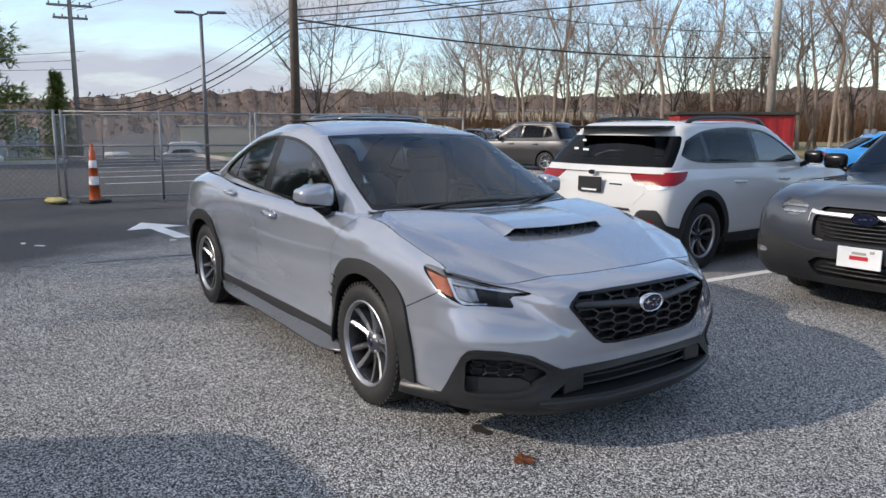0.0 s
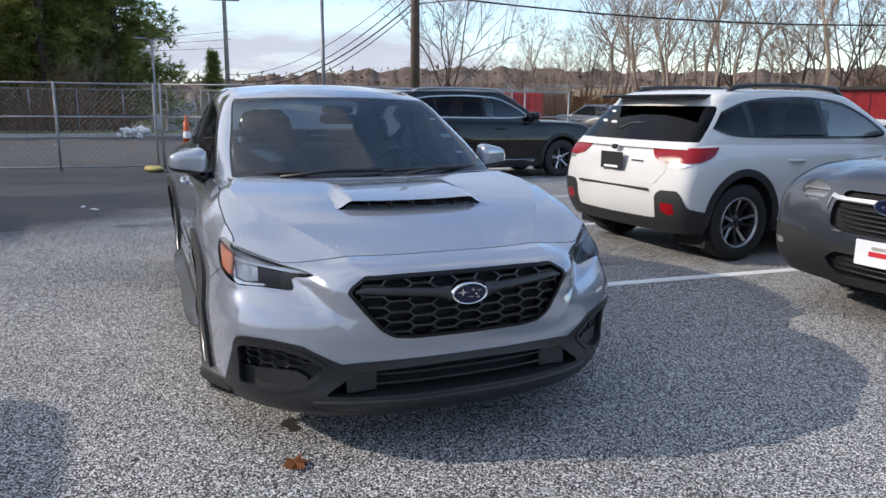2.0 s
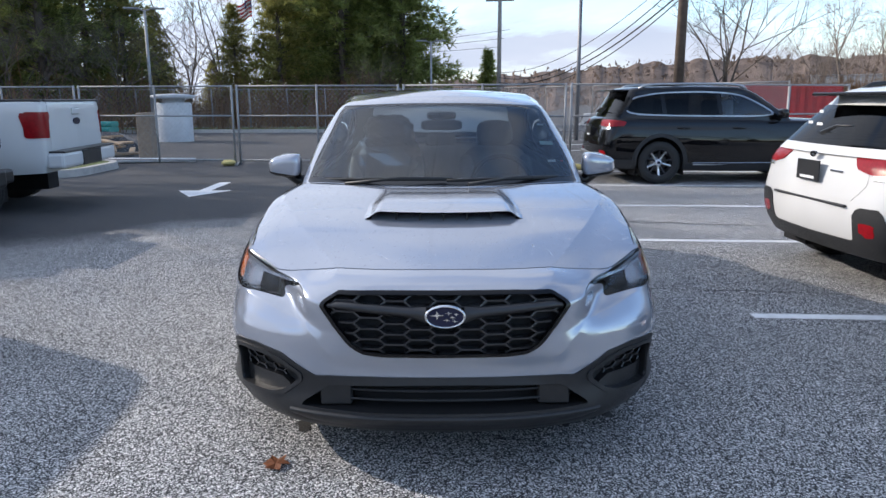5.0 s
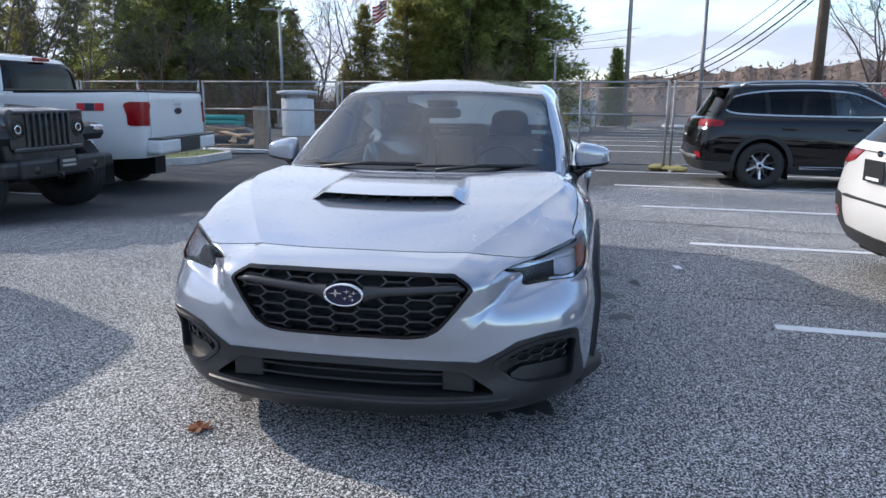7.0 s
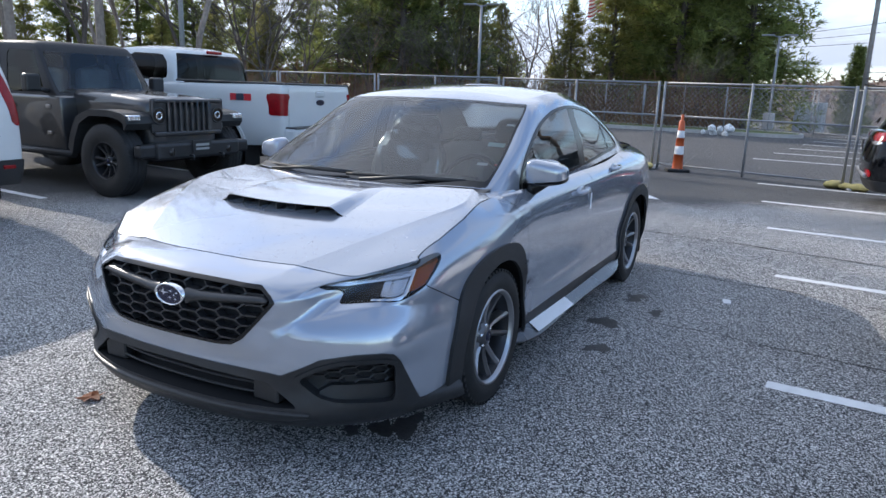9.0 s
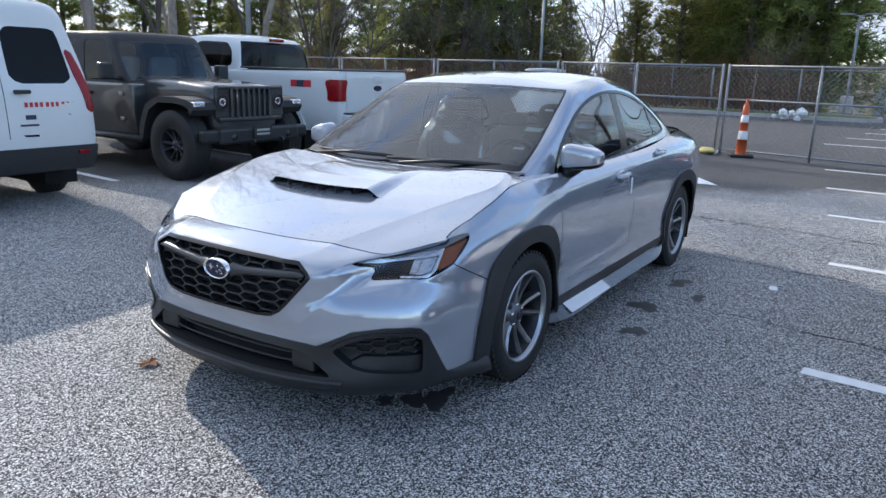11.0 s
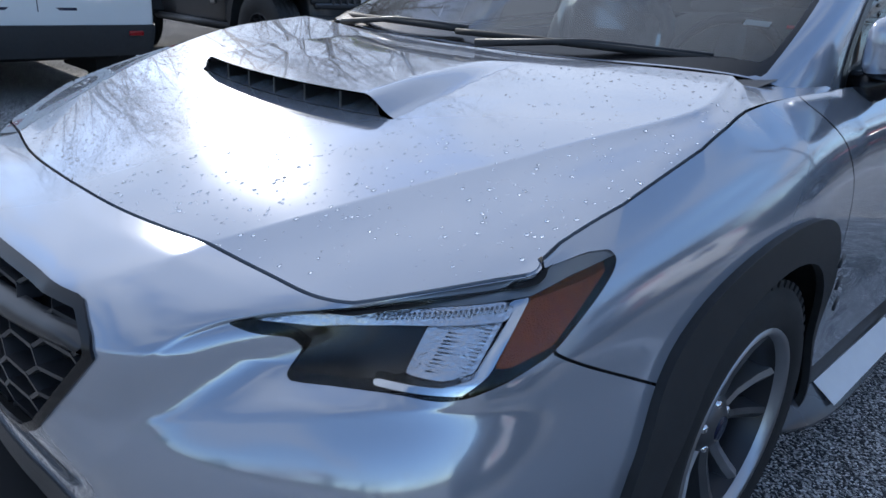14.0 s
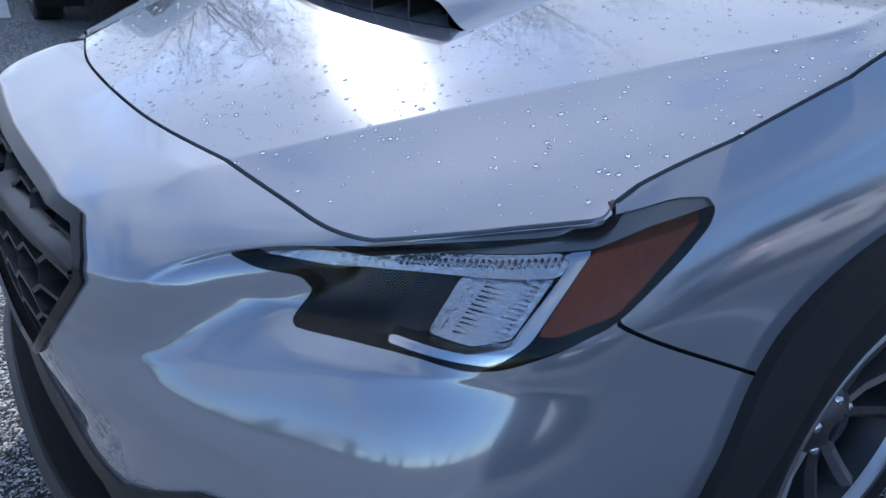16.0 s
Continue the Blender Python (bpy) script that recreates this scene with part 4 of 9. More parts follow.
for sgn, s_of in ((1, lambda s: s), (-1, mirror)):
    # mesh and blank in the corner recess
    bm = bmesh.new()
    mesh_poly = [(.030, .428), (-.03, .448), (-.16, .444), (-.24, .42), (-.30, .384), (-.245, .362), (.03, .358)]
    for p, q in honeycomb(mesh_poly, 0.115, 0.0165, 0.018):
        a, b = skin_at(*p), skin_at(*q)
        off = np.array((-0.020, -0.012, 0))
        a, b = a + off, b + off
        bar(bm, (a[0], sgn * a[1], a[2]), (b[0], sgn * b[1], b[2]), 0.0050, 0.02)
    tagged(part("corner_mesh", bm, PLASTIC, hero, "black corner mesh"), kind="stuff")
    blank, _ = cut_poly(fog_hole, diagonal, [(.06, .352), (-.20, .352), (-.245, .33), (-.23, .28), (.06, .27)])
    panel("corner_blank", s_of(join(moved(blank, (-0.022, -0.013, 0)), walls(moved(blank, (-0.022, -0.013, 0)), (-0.03, -0.015, 0)))), PLASTIC, hero, "black lamp blank")
    # spat ahead of the wheel
    spat = []
    for x, y, h in ((.67, .868, .0), (.58, .900, .012), (.47, .935, .022), (.42, .945, .022)):
        spat.append([(x, y - 0.02, .275), (x + .005, y + h * .4, .258), (x + .005, y + h, .212), (x, y - 0.03, .195)])
    sp = skin(np.array(spat), np.arange(4), np.arange(4))
    if sp.N[:, 1].mean() < 0:
        sp.T, sp.N = sp.T[:, ::-1], -sp.N
    panel("wheel_spat", s_of(sp), PLASTIC, hero, "black wheel spat")
    # sill blade
    blade = []
    for x, out, top, low in ((-.265, .0, .225, .205), (-.36, .035, .255, .200), (-.9, .050, .262, .205), (-1.6, .052, .264, .210), (-2.05, .050, .268, .220), (-2.20, .02, .262, .235), (-2.26, 0.0, .26, .25)):
        blade.append([(x, .895, top + .004), (x, .908, top), (x, .918 + out, low + .012), (x, .916 + out, low), (x, .86, low - .012)])
    bl = loft(np.array(blade).transpose(1, 0, 2), 0.05, (1, 2, 3), 2)
    if bl.N[:, 1].mean() < 0:
        bl.T, bl.N = bl.T[:, ::-1], -bl.N
    panel("sill_blade", s_of(bl), SILL_GREY, hero, "grey satin sill blade")
    # vents behind the front wheel
    for k in range(3):
        bm = bmesh.new()
        z = 0.64 - 0.055 * k
        x = -0.285 - 0.022 * k
        tube(bm, [(x - 0.028, sgn * 0.936, z + 0.004), (x + 0.022, sgn * 0.944, z - 0.010)], 0.0035, 5)
        part("arch_rib", bm, PLASTIC, hero, "thin rib on the arch trim")

# ---- lamps ----
def lamp_zone(poly):
    return cut_poly(lamp_hole, diagonal, poly)[0]


INSET = np.array((-0.010, -0.008, 0.0))
ZONES = (
    ("lamp_band", [(-.075, .748), (.044, .7735), (.158, .799), (.231, .812), (.30, .83), (.27, .806), (.20, .790), (.148, .7725), (.115, .768), (-.059, .7385), (-.20, .718), (-.21, .722)], 0.5, LAMP_GREY, "grey trim over the lamp"),
    ("day_light", [(-.206, .7165), (-.059, .7375), (.115, .7665), (.127, .7605), (.118, .7475), (-.057, .7215), (-.12, .714)], 0.6, REFLECTOR, "clear daytime light strip"),
    ("lamp_frame", [(.115, .7672), (.147, .7715), (.0985, .695), (.066, .6715), (-.043, .6675), (-.043, .6735), (.040, .6785), (.079, .690), (.127, .760)], 0.4, CHROME, "bright metal lamp frame"),
    ("reflector", [(.021, .731), (.112, .7465), (.1225, .7585), (.079, .691), (.041, .6795), (-.006, .679)], 1.5, REFLECTOR, "clear ribbed reflector"),
    ("lamp_cave", [(-.206, .7155), (-.118, .713), (-.057, .7210), (.0205, .7305), (-.0065, .6785), (-.044, .6665), (-.16, .645), (-.13, .688), (-.151, .703)], 1.8, DARK_LENS, "smoked lamp cave"),
    ("turn_lens", [(.146, .7675), (.232, .7855), (.255, .793), (.178, .716), (.122, .6985), (.104, .6995)], 0.8, AMBER, "amber turn lens"),
)
for sgn, s_of in ((1, lambda s: s), (-1, mirror)):
    lamp = panel("headlamp", s_of(join(moved(lamp_hole, INSET * 4.5), walls(lamp_hole, INSET * 4.5))), GLOSS_BLACK, hero, "black headlamp housing with amber end")
    for name, poly, deep, material, label in ZONES:
        z = moved(lamp_zone(poly), INSET * deep)
        panel(name, s_of(join(z, walls(z, INSET * (4.4 - deep)))), material, lamp, label)
    c = skin_at(-.035, .7085) + INSET * 2.0
    bm = bmesh.new()
    bmesh.ops.create_uvsphere(bm, u_segments=20, v_segments=12, radius=0.021)
    bmesh.ops.scale(bm, vec=(0.6, 1, 0.92), verts=bm.verts)
    for f in bm.faces:
        f.smooth = True
    bmesh.ops.translate(bm, vec=(c[0] - 0.018, sgn * (c[1] - 0.010), c[2]), verts=bm.verts)
    part("projector", bm, PROJECTOR, lamp, "round projector lens")
    # rows of small ribs in the light strip and the reflector
    bm = bmesh.new()
    for k in range(26):
        s0 = -.045 + .16 * k / 25
        p = skin_at(s0, .7295 + (s0 + .045) * 0.17) + INSET * 0.45
        q = skin_at(s0 + .004, .7365 + (s0 + .045) * 0.175) + INSET * 0.45
        tube(bm, [(p[0], sgn * p[1], p[2]), (q[0], sgn * q[1], q[2])], 0.0016, 5)
    tagged(part("light_rib", bm, REFLECTOR, lamp, "fine bright ribs"), kind="stuff")
    bm = bmesh.new()
    for r in range(15):
        z = .686 + .0040 * r
        p, q = (skin_at(s0 + (z - .69) * 0.62, z) + INSET * 1.45 for s0 in (.022, .072))
        tube(bm, [(p[0], sgn * p[1], p[2]), (q[0], sgn * q[1], q[2])], 0.0011, 4)
    tagged(part("reflector_facet", bm, REFLECTOR, lamp, "small reflector facets"), kind="stuff")
    panel("lens", s_of(moved(lamp_hole, None, 0.0006)), CLEAR_LENS, lamp, "clear headlamp lens")

# ---- cabin ----
q0, q1 = cabin_sheet.Q[:, 0], cabin_sheet.Q[:, 1]
screen, cab = split(cabin_sheet, np.maximum.reduce([q0 - 1.95, (q1 - 3.02) * 0.7, (0.02 - q1) * 0.7]))
back_glass, cab = split(cab, np.maximum.reduce([7.75 - cab.Q[:, 0], (cab.Q[:, 1] - 3.0) * 0.7, (0.25 - cab.Q[:, 1]) * 0.7]))
WINDOW = rounded([(-.452, .912), (-.64, 1.110), (-.95, 1.268), (-1.27, 1.356), (-1.58, 1.378), (-1.97, 1.348), (-2.26, 1.266), (-2.46, 1.160), (-2.555, 1.085), (-2.50, 1.062), (-2.42, 1.052), (-2.0, 1.016), (-1.5, .988), (-.95, .948)], 2, 0.22)
wf = poly_field(side_xz(cab.V), WINDOW)
wf = np.where((cab.Q[:, 0] < 2.2) | (cab.Q[:, 0] > 7.6), 1.0, wf)
windows, cab = split(cab, wf)
panel("roof", both(cab), SILVER, hero)
HEADLINING = mat("headlining", (0.16, 0.16, 0.165), 0.9, 0, 0.1, 30, 0.1, 300)
panel("headlining", both(moved(cab, None, -0.022)), HEADLINING, hero, "grey cloth headlining and pillar trims")
panel("inner_lining", both(moved(join(front_door, rear_door, quarter), None, -0.03)), CABIN, hero, "black inner side trims")
frit_in = split(screen, np.maximum.reduce([screen.Q[:, 0] - 1.90, (screen.Q[:, 1] - 2.90) * 0.7, (0.22 - screen.Q[:, 1]) * 0.7]))
ws = panel("windscreen", both(frit_in[0]), WINDSHIELD, hero, "clear windscreen")
panel("screen_border", both(frit_in[1]), GLOSS_BLACK, ws, "black windscreen border")
panel("rear_window", both(back_glass), SIDE_GLASS, hero, "clear rear window")
trim = split(windows, -0.018 - poly_field(side_xz(windows.V), WINDOW))
BPILLAR = [(-1.515, .9), (-1.535, 1.0), (-1.50, 1.45), (-1.635, 1.45), (-1.665, 1.0), (-1.66, .9)]
for sgn, s_of in ((1, lambda s: s), (-1, mirror)):
    panel("window_trim", s_of(plate(trim[0], 0.004)), GLOSS_BLACK, hero, "black window surround")
    pillar, glass = cut_poly(trim[1], side_xz, BPILLAR)
    panel("pillar_trim", s_of(pillar), GLOSS_BLACK, hero, "gloss black door pillar")
    front_pane, rear_pane = split(glass, -1.58 - glass.V[:, 0])
    rear_pane, front_pane = (front_pane, rear_pane) if front_pane.V[:, 0].mean() < rear_pane.V[:, 0].mean() else (rear_pane, front_pane)
    bar1, front_pane = split(front_pane, line_field(side_xz(front_pane.V), [(-.80, .90), (-.765, 1.25)]) - 0.010)
    bar2, rear_pane = split(rear_pane, line_field(side_xz(rear_pane.V), [(-2.30, .98), (-2.20, 1.36)]) - 0.010)
    tri, front_pane = split(front_pane, -0.79 - front_pane.V[:, 0])
    panel("window_bar", s_of(plate(bar1, 0.003)), GLOSS_BLACK, hero)
    panel("window_bar", s_of(plate(bar2, 0.003)), GLOSS_BLACK, hero)
    panel("front_window", s_of(front_pane), SIDE_GLASS, hero, "clear front door window")
    panel("quarter_light", s_of(tri), SIDE_GLASS, hero, "small clear quarter light")
    panel("rear_side_window", s_of(rear_pane), SIDE_GLASS, hero, "clear rear door window")
    # wing shelf between the bonnet corner, the screen and the door
    rows = []
    for t in np.linspace(0, 1, 14):
        x = 0.03 - 0.47 * t
        ye = np.interp(x, [-.44, -.35, 0, .03], [.802, .801, .798, .80])
        ze = np.interp(x, [-.44, -.35, -0.1, 0, .03], [.955, .955, .957, .951, .945])
        yi = np.interp(x, [-.44, -.25, -.08, .03], [.72, .665, .70, .74])
        rows.append([(x, ye + (yi - ye) * u, ze + 0.030 * u - 0.012 * u * u) for u in np.linspace(0, 1, 6)])
    shelf = skin(np.array(rows), np.arange(14), np.arange(6))
    if shelf.N[:, 2].mean() < 0:
        shelf.T, shelf.N = shelf.T[:, ::-1], -shelf.N
    panel("wing_top", s_of(shelf), SILVER, hero)

# cowl and wipers
rows = []
for y in np.linspace(-0.74, 0.74, 40):
    a = abs(y) / 0.74
    xr = np.interp(abs(y), [0, .3, .56, .73], [-.015, -.03, -.08, -.108])
    xb = np.interp(abs(y), [0, .38, .70, .74], [-.06, -.10, -.25, -.28])
    z = float(hood_height(xr, y))
    rows.append([(xr + .02, y, z - .022), (xr - 0.01, y, z - .020), (xb, y, .992 - .012 * a), (xb - 0.03, y, 1.0 - .012 * a)])
cowl = skin(np.array(rows), np.arange(40), np.arange(4))
if cowl.N[:, 2].mean() < 0:
    cowl.T, cowl.N = cowl.T[:, ::-1], -cowl.N
panel("cowl", cowl, PLASTIC, hero, "black plastic cowl")


def screen_at(y, u):
    """A place on the windscreen at a side offset y and a share u of its height."""
    base, top = np.array(GLASS_BASE[:3]), np.array(GLASS_TOP[:3])
    a = spline(np.array([0, .38, .70]), base, [abs(y)])[0]
    b = spline(np.array([0, .38, .70]), top, [abs(y)])[0]
    p = a + (b - a) * u + np.array((0.012, 0, 0.012))
    return (p[0], y * (1 - 0.14 * u), p[2])


for pivot, tip, ut in ((-0.50, 0.05, 0.045), (0.13, 0.62, 0.05)):
    bm = bmesh.new()
    a, b = Vector(screen_at(pivot, -0.02)), Vector(screen_at(tip, ut))
    mid = (a + b) / 2 + Vector((0.01, 0, 0.022))
    tube(bm, [a + Vector((0, 0, 0.006)), mid, b + Vector((0, 0, 0.008))], [0.010, 0.007, 0.004], 6)
    arm = part("wiper", bm, PLASTIC, hero, "black wiper arm and blade")
    bm = bmesh.new()
    s0 = -0.62 if pivot < 0 else 0.02
    s1 = 0.02 if pivot < 0 else 0.66
    pts = [screen_at(y, 0.035 + 0.02 * (y - s0)) for y in np.linspace(s0, s1, 12)]
    tube(bm, pts, 0.008, 6)
    part("wiper_blade", bm, RUBBER, arm)

# stickers behind the windscreen
def sticker(y, u, w, h, material, name, label):
    bm = bmesh.new()
    p = [Vector(screen_at(yy, uu)) - Vector((0.016, 0, 0.016)) for yy, uu in ((y - w / 2, u), (y + w / 2, u), (y + w / 2, u + h), (y - w / 2, u + h))]
    lo = [bm.verts.new(v) for v in p]
    hi = [bm.verts.new(v - Vector((0.001, 0, 0.001))) for v in p]
    bm.faces.new(lo), bm.faces.new(hi[::-1])
    for k in range(4):
        bm.faces.new((lo[k], lo[(k + 1) % 4], hi[(k + 1) % 4], hi[k]))
    return part(name, bm, material, ws, label)


sticker(0.635, 0.255, 0.050, 0.025, PAPER, "sticker", "small white label with dark print")
sticker(0.650, 0.465, 0.085, 0.045, mat("pale_green_label", (0.45, 0.62, 0.60), 0.5, 0, 0.1, 60), "sticker", "pale green inspection label")
sticker(0.70, 0.26, 0.016, 0.014, RED_PRINT, "sticker", "tiny red dot label")
sticker(0.665, 0.72, 0.045, 0.022, PAPER, "sticker", "small white barcode label")

# mirrors
for sgn in (1, -1):
    bm = bmesh.new()
    bmesh.ops.create_uvsphere(bm, u_segments=28, v_segments=18, radius=1.0)
    for v in bm.verts:
        x, y, z = v.co
        e = 0.48
        x, y, z = (math.copysign(abs(c) ** e, c) for c in (x, y, z))
        taper = 1 - 0.34 * ((y + 1) / 2) ** 1.4 * (.9 if z > 0 else 1.2)
        back = -0.6 if x < 0 else 1
        v.co = Vector((-0.61 + (0.095 * x if x > 0 else 0.032 * x) - 0.030 * y, 0.908 + 0.098 * y, 1.040 + 0.074 * z * taper - 0.008 * y))
    for f in bm.faces:
        f.smooth = True
    if sgn < 0:
        bmesh.ops.scale(bm, vec=(1, -1, 1), verts=bm.verts)
        bmesh.ops.reverse_faces(bm, faces=bm.faces)
    base = bm.copy()
    for b_, keep_up in ((bm, True), (base, False)):
        bmesh.ops.bisect_plane(b_, geom=b_.verts[:] + b_.edges[:] + b_.faces[:], plane_co=(-.55, sgn * .9, 1.002), plane_no=(0.10, sgn * -0.10, 1), clear_inner=keep_up, clear_outer=not keep_up)
    mir = part("door_mirror", bm, SILVER, hero, "silver door mirror cap")
    part("mirror_base", base, GLOSS_BLACK, mir, "gloss black mirror underside")
    bm = bmesh.new()
    tube(bm, [(-0.60, sgn * 0.90, 1.0), (-0.60, sgn * 0.83, 0.955), (-0.60, sgn * 0.79, 0.945)], [0.030, 0.036, 0.045], 10)
    part("mirror_stalk", bm, GLOSS_BLACK, mir, "black mirror stalk")
    bm = bmesh.new()
    prism(bm, [(sgn * (0.905 + 0.075 * math.cos(a)), 1.044 + 0.066 * math.sin(a)) for a in np.linspace(0, 2 * math.pi, 24, endpoint=False)], "x", -0.648, -0.643)
    part("mirror_glass", bm, CHROME, mir, "mirror glass")

# door handles
for sgn in (1, -1):
    for x, z in ((-1.31, .868), (-2.12, .945)):
        bm = bmesh.new()
        y0 = float(np.interp(z, [.79, .885, .93], [.896, .872, .86])) + 0.004
        pts = [(x + 0.10, sgn * (y0 + 0.006), z - 0.004), (x + 0.075, sgn * (y0 + 0.028), z - 0.002), (x, sgn * (y0 + 0.034), z), (x - 0.075, sgn * (y0 + 0.028), z + 0.004), (x - 0.10, sgn * (y0 + 0.004), z + 0.006)]
        tube(bm, pts, [0.011, 0.015, 0.016, 0.015, 0.010], 10)
        part("door_handle", bm, SILVER, hero)
        bm = bmesh.new()
        bmesh.ops.create_uvsphere(bm, u_segments=20, v_segments=10, radius=1.0)
        bmesh.ops.scale(bm, vec=(0.075, 0.012, 0.034), verts=bm.verts)
        bmesh.ops.translate(bm, vec=(x + 0.01, sgn * (y0 + 0.001), z), verts=bm.verts)
        for f in bm.faces:
            f.smooth = True
        part("handle_cup", bm, SILVER, hero)

def pieces_of(s):
    """The connected pieces of a sheet, without slivers."""
    _, place = np.unique(s.V.round(5), axis=0, return_inverse=True)
    tri = place.ravel()[s.T]
    mark = np.arange(place.max() + 1)
    while True:
        low = mark[tri].min(1)
        nxt = mark.copy()
        for k in range(3):
            np.minimum.at(nxt, tri[:, k], low)
        nxt = nxt[nxt]
        if (nxt == mark).all():
            break
        mark = nxt
    return [compact(s, s.T[mark[tri[:, 0]] == m]) for m in np.unique(mark[tri[:, 0]]) if (mark[tri[:, 0]] == m).sum() > 24]


for g in gaps:
    for piece in pieces_of(g):
        panel("panel_joint", piece, GAP, hero, "dark joint between panels")
        panel("panel_joint", mirror(piece), GAP, hero, "dark joint between panels")
# underbody and floor pan near-black: shade under the car put into their colour
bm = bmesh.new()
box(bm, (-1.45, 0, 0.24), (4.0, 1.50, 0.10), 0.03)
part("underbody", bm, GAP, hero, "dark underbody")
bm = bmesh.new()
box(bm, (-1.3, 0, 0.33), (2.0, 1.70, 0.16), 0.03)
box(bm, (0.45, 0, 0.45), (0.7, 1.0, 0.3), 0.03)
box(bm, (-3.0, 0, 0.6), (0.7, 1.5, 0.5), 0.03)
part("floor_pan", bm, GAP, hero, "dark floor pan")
# deck behind the rear window
rows = []
for x in np.linspace(-2.3, -3.53, 12):
    w = np.interp(x, [-3.53, -3.45, -3.15, -2.7, -2.3], [.02, .55, .72, .77, .79])
    rows.append([(x, w * u, 1.045 - 0.02 * max(0, -2.9 - x) + 0.02 * (1 - u * u)) for u in np.linspace(0, 1, 8)])
deck = skin(np.array(rows), np.arange(12), np.arange(8))
if deck.N[:, 2].mean() < 0:
    deck.T, deck.N = deck.T[:, ::-1], -deck.N
panel("boot_lid", both(centre_normals(deck)), SILVER, hero)

# ---- wheels ----
def car_wheel(parent, m, r=0.322, rim_r=0.226, width=0.235, style="five_twin", face=GUNMETAL, edge=ALLOY):
    """A tyre on an alloy wheel; the outer side looks along +y."""
    w = width / 2
    bm = bmesh.new()
    turned(bm, [(-w * .86, rim_r - .004), (-w * .98, rim_r + .012), (-w * 1.04, (rim_r + r) / 2), (-w * .93, r - .018), (-w * .80, r - .004), (-w * .5, r), (-w * .44, r - .007), (-w * .38, r), (-w * .04, r), (0, r - .007), (w * .04, r), (w * .38, r), (w * .44, r - .007), (w * .5, r),
                (w * .80, r - .004), (w * .93, r - .018), (w * 1.04, (rim_r + r) / 2), (w * .985, rim_r + .014), (w * .90, rim_r - .003)], sides=72, m=m)
    tyre = part("tyre", bm, RUBBER, parent, "black road tyre")
    bm = bmesh.new()
    n = 56
    for k in range(n):
        a = 2 * math.pi * k / n
        for sg in (1, -1):
            mm = m @ Matrix.Rotation(-a, 4, "Y")
            box(bm, (r - .0075, sg * w * .74, 0), (0.018, w * .30, 0.020), 0.0, mm)
    tagged(part("tread_block", bm, RUBBER, tyre, "moulded tread blocks"), kind="stuff")
    bm = bmesh.new()
    turned(bm, [(-w * .86, rim_r - .002), (-w * .80, rim_r - .012), (-w * .6, rim_r - .03), (w * .55, rim_r - .030), (w * .80, rim_r - .016), (w * .94, rim_r - .009), (w * .97, rim_r - .001), (w * .90, rim_r + .002)], sides=64, m=m)
    rim = part("rim", bm, DARK_ALLOY, parent, "dark alloy rim")
    bm = bmesh.new()
    turned(bm, [(w * .79, rim_r - .017), (w * .95, rim_r - .010), (w * .985, rim_r - .001), (w * .91, rim_r + .003)], sides=64, m=m)
    part("rim_lip", bm, face if style == "plain" else edge, rim, "bright rim lip")
    bm = bmesh.new()
    turned(bm, [(w * .60, 0.0), (w * .60, .026), (w * .66, .028), (w * .66, .030), (w * .50, .062), (w * .30, .072), (w * .1, .075)], sides=32, m=m)
    part("hub", bm, face, rim, "wheel hub")
    bm = bmesh.new()
    turned(bm, [(w * .67, 0.0), (w * .67, .024), (w * .60, .027)], sides=24, m=m)
    part("hub_cap", bm, BLUE_ENAMEL, rim, "dark hub cap")
    bm = bmesh.new()
    turned(bm, [(-w * .1, .05), (-w * .1, .15), (w * .02, .152), (w * .02, .05)], sides=40, m=m)
    part("brake_disc", bm, STEEL, rim, "steel brake disc")
    # near-black disc added behind the spokes, shade put into its colour
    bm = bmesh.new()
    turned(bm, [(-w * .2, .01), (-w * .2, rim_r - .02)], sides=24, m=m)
    part("shade_disc", bm, GAP, rim)
    for k in range(5):
        bm = bmesh.new()
        a = 2 * math.pi * (k + .5) / 5
        mm = m @ Matrix.Rotation(-a, 4, "Y")
        turned(bm, [(w * .30, .011), (w * .56, .011), (w * .60, .006), (w * .60, 0)], sides=6, m=mm @ Matrix.Translation((.050, 0, 0)))
        part("wheel_nut", bm, CHROME, rim, "bright wheel nut")
    for k in range(5):
        mm = m @ Matrix.Rotation(2 * math.pi * k / 5 + math.pi / 2, 4, "Y")
        for sg in (1, -1):
            bm = bmesh.new()
            r0, r1 = .045, rim_r - .010
            inner, outer = sg * .010, sg * .056
            prof = []
            for t in (0, .35, .7, 1):
                rr = r0 + (r1 - r0) * t
                c = inner + (outer - inner) * t
                h = w * (.50 + .34 * t - .10 * math.sin(t * 3.14))
                wd = .021 + .004 * t
                prof.append([mm @ Vector(p) for p in ((rr, h - .045, c - wd * .9), (rr, h - .004, c - wd * .62), (rr, h, c), (rr, h - .010, c + wd * .62), (rr, h - .045, c + wd * .9))])
            rings = [[bm.verts.new(p) for p in ring] for ring in prof]
            for a_, b_ in zip(rings[:-1], rings[1:]):
                for j in range(4):
                    bm.faces.new((a_[j], a_[j + 1], b_[j + 1], b_[j]))
            bmesh.ops.recalc_face_normals(bm, faces=bm.faces)
            part("spoke", bm, face if sg > 0 or style == "plain" else edge, rim, "machined alloy spoke")


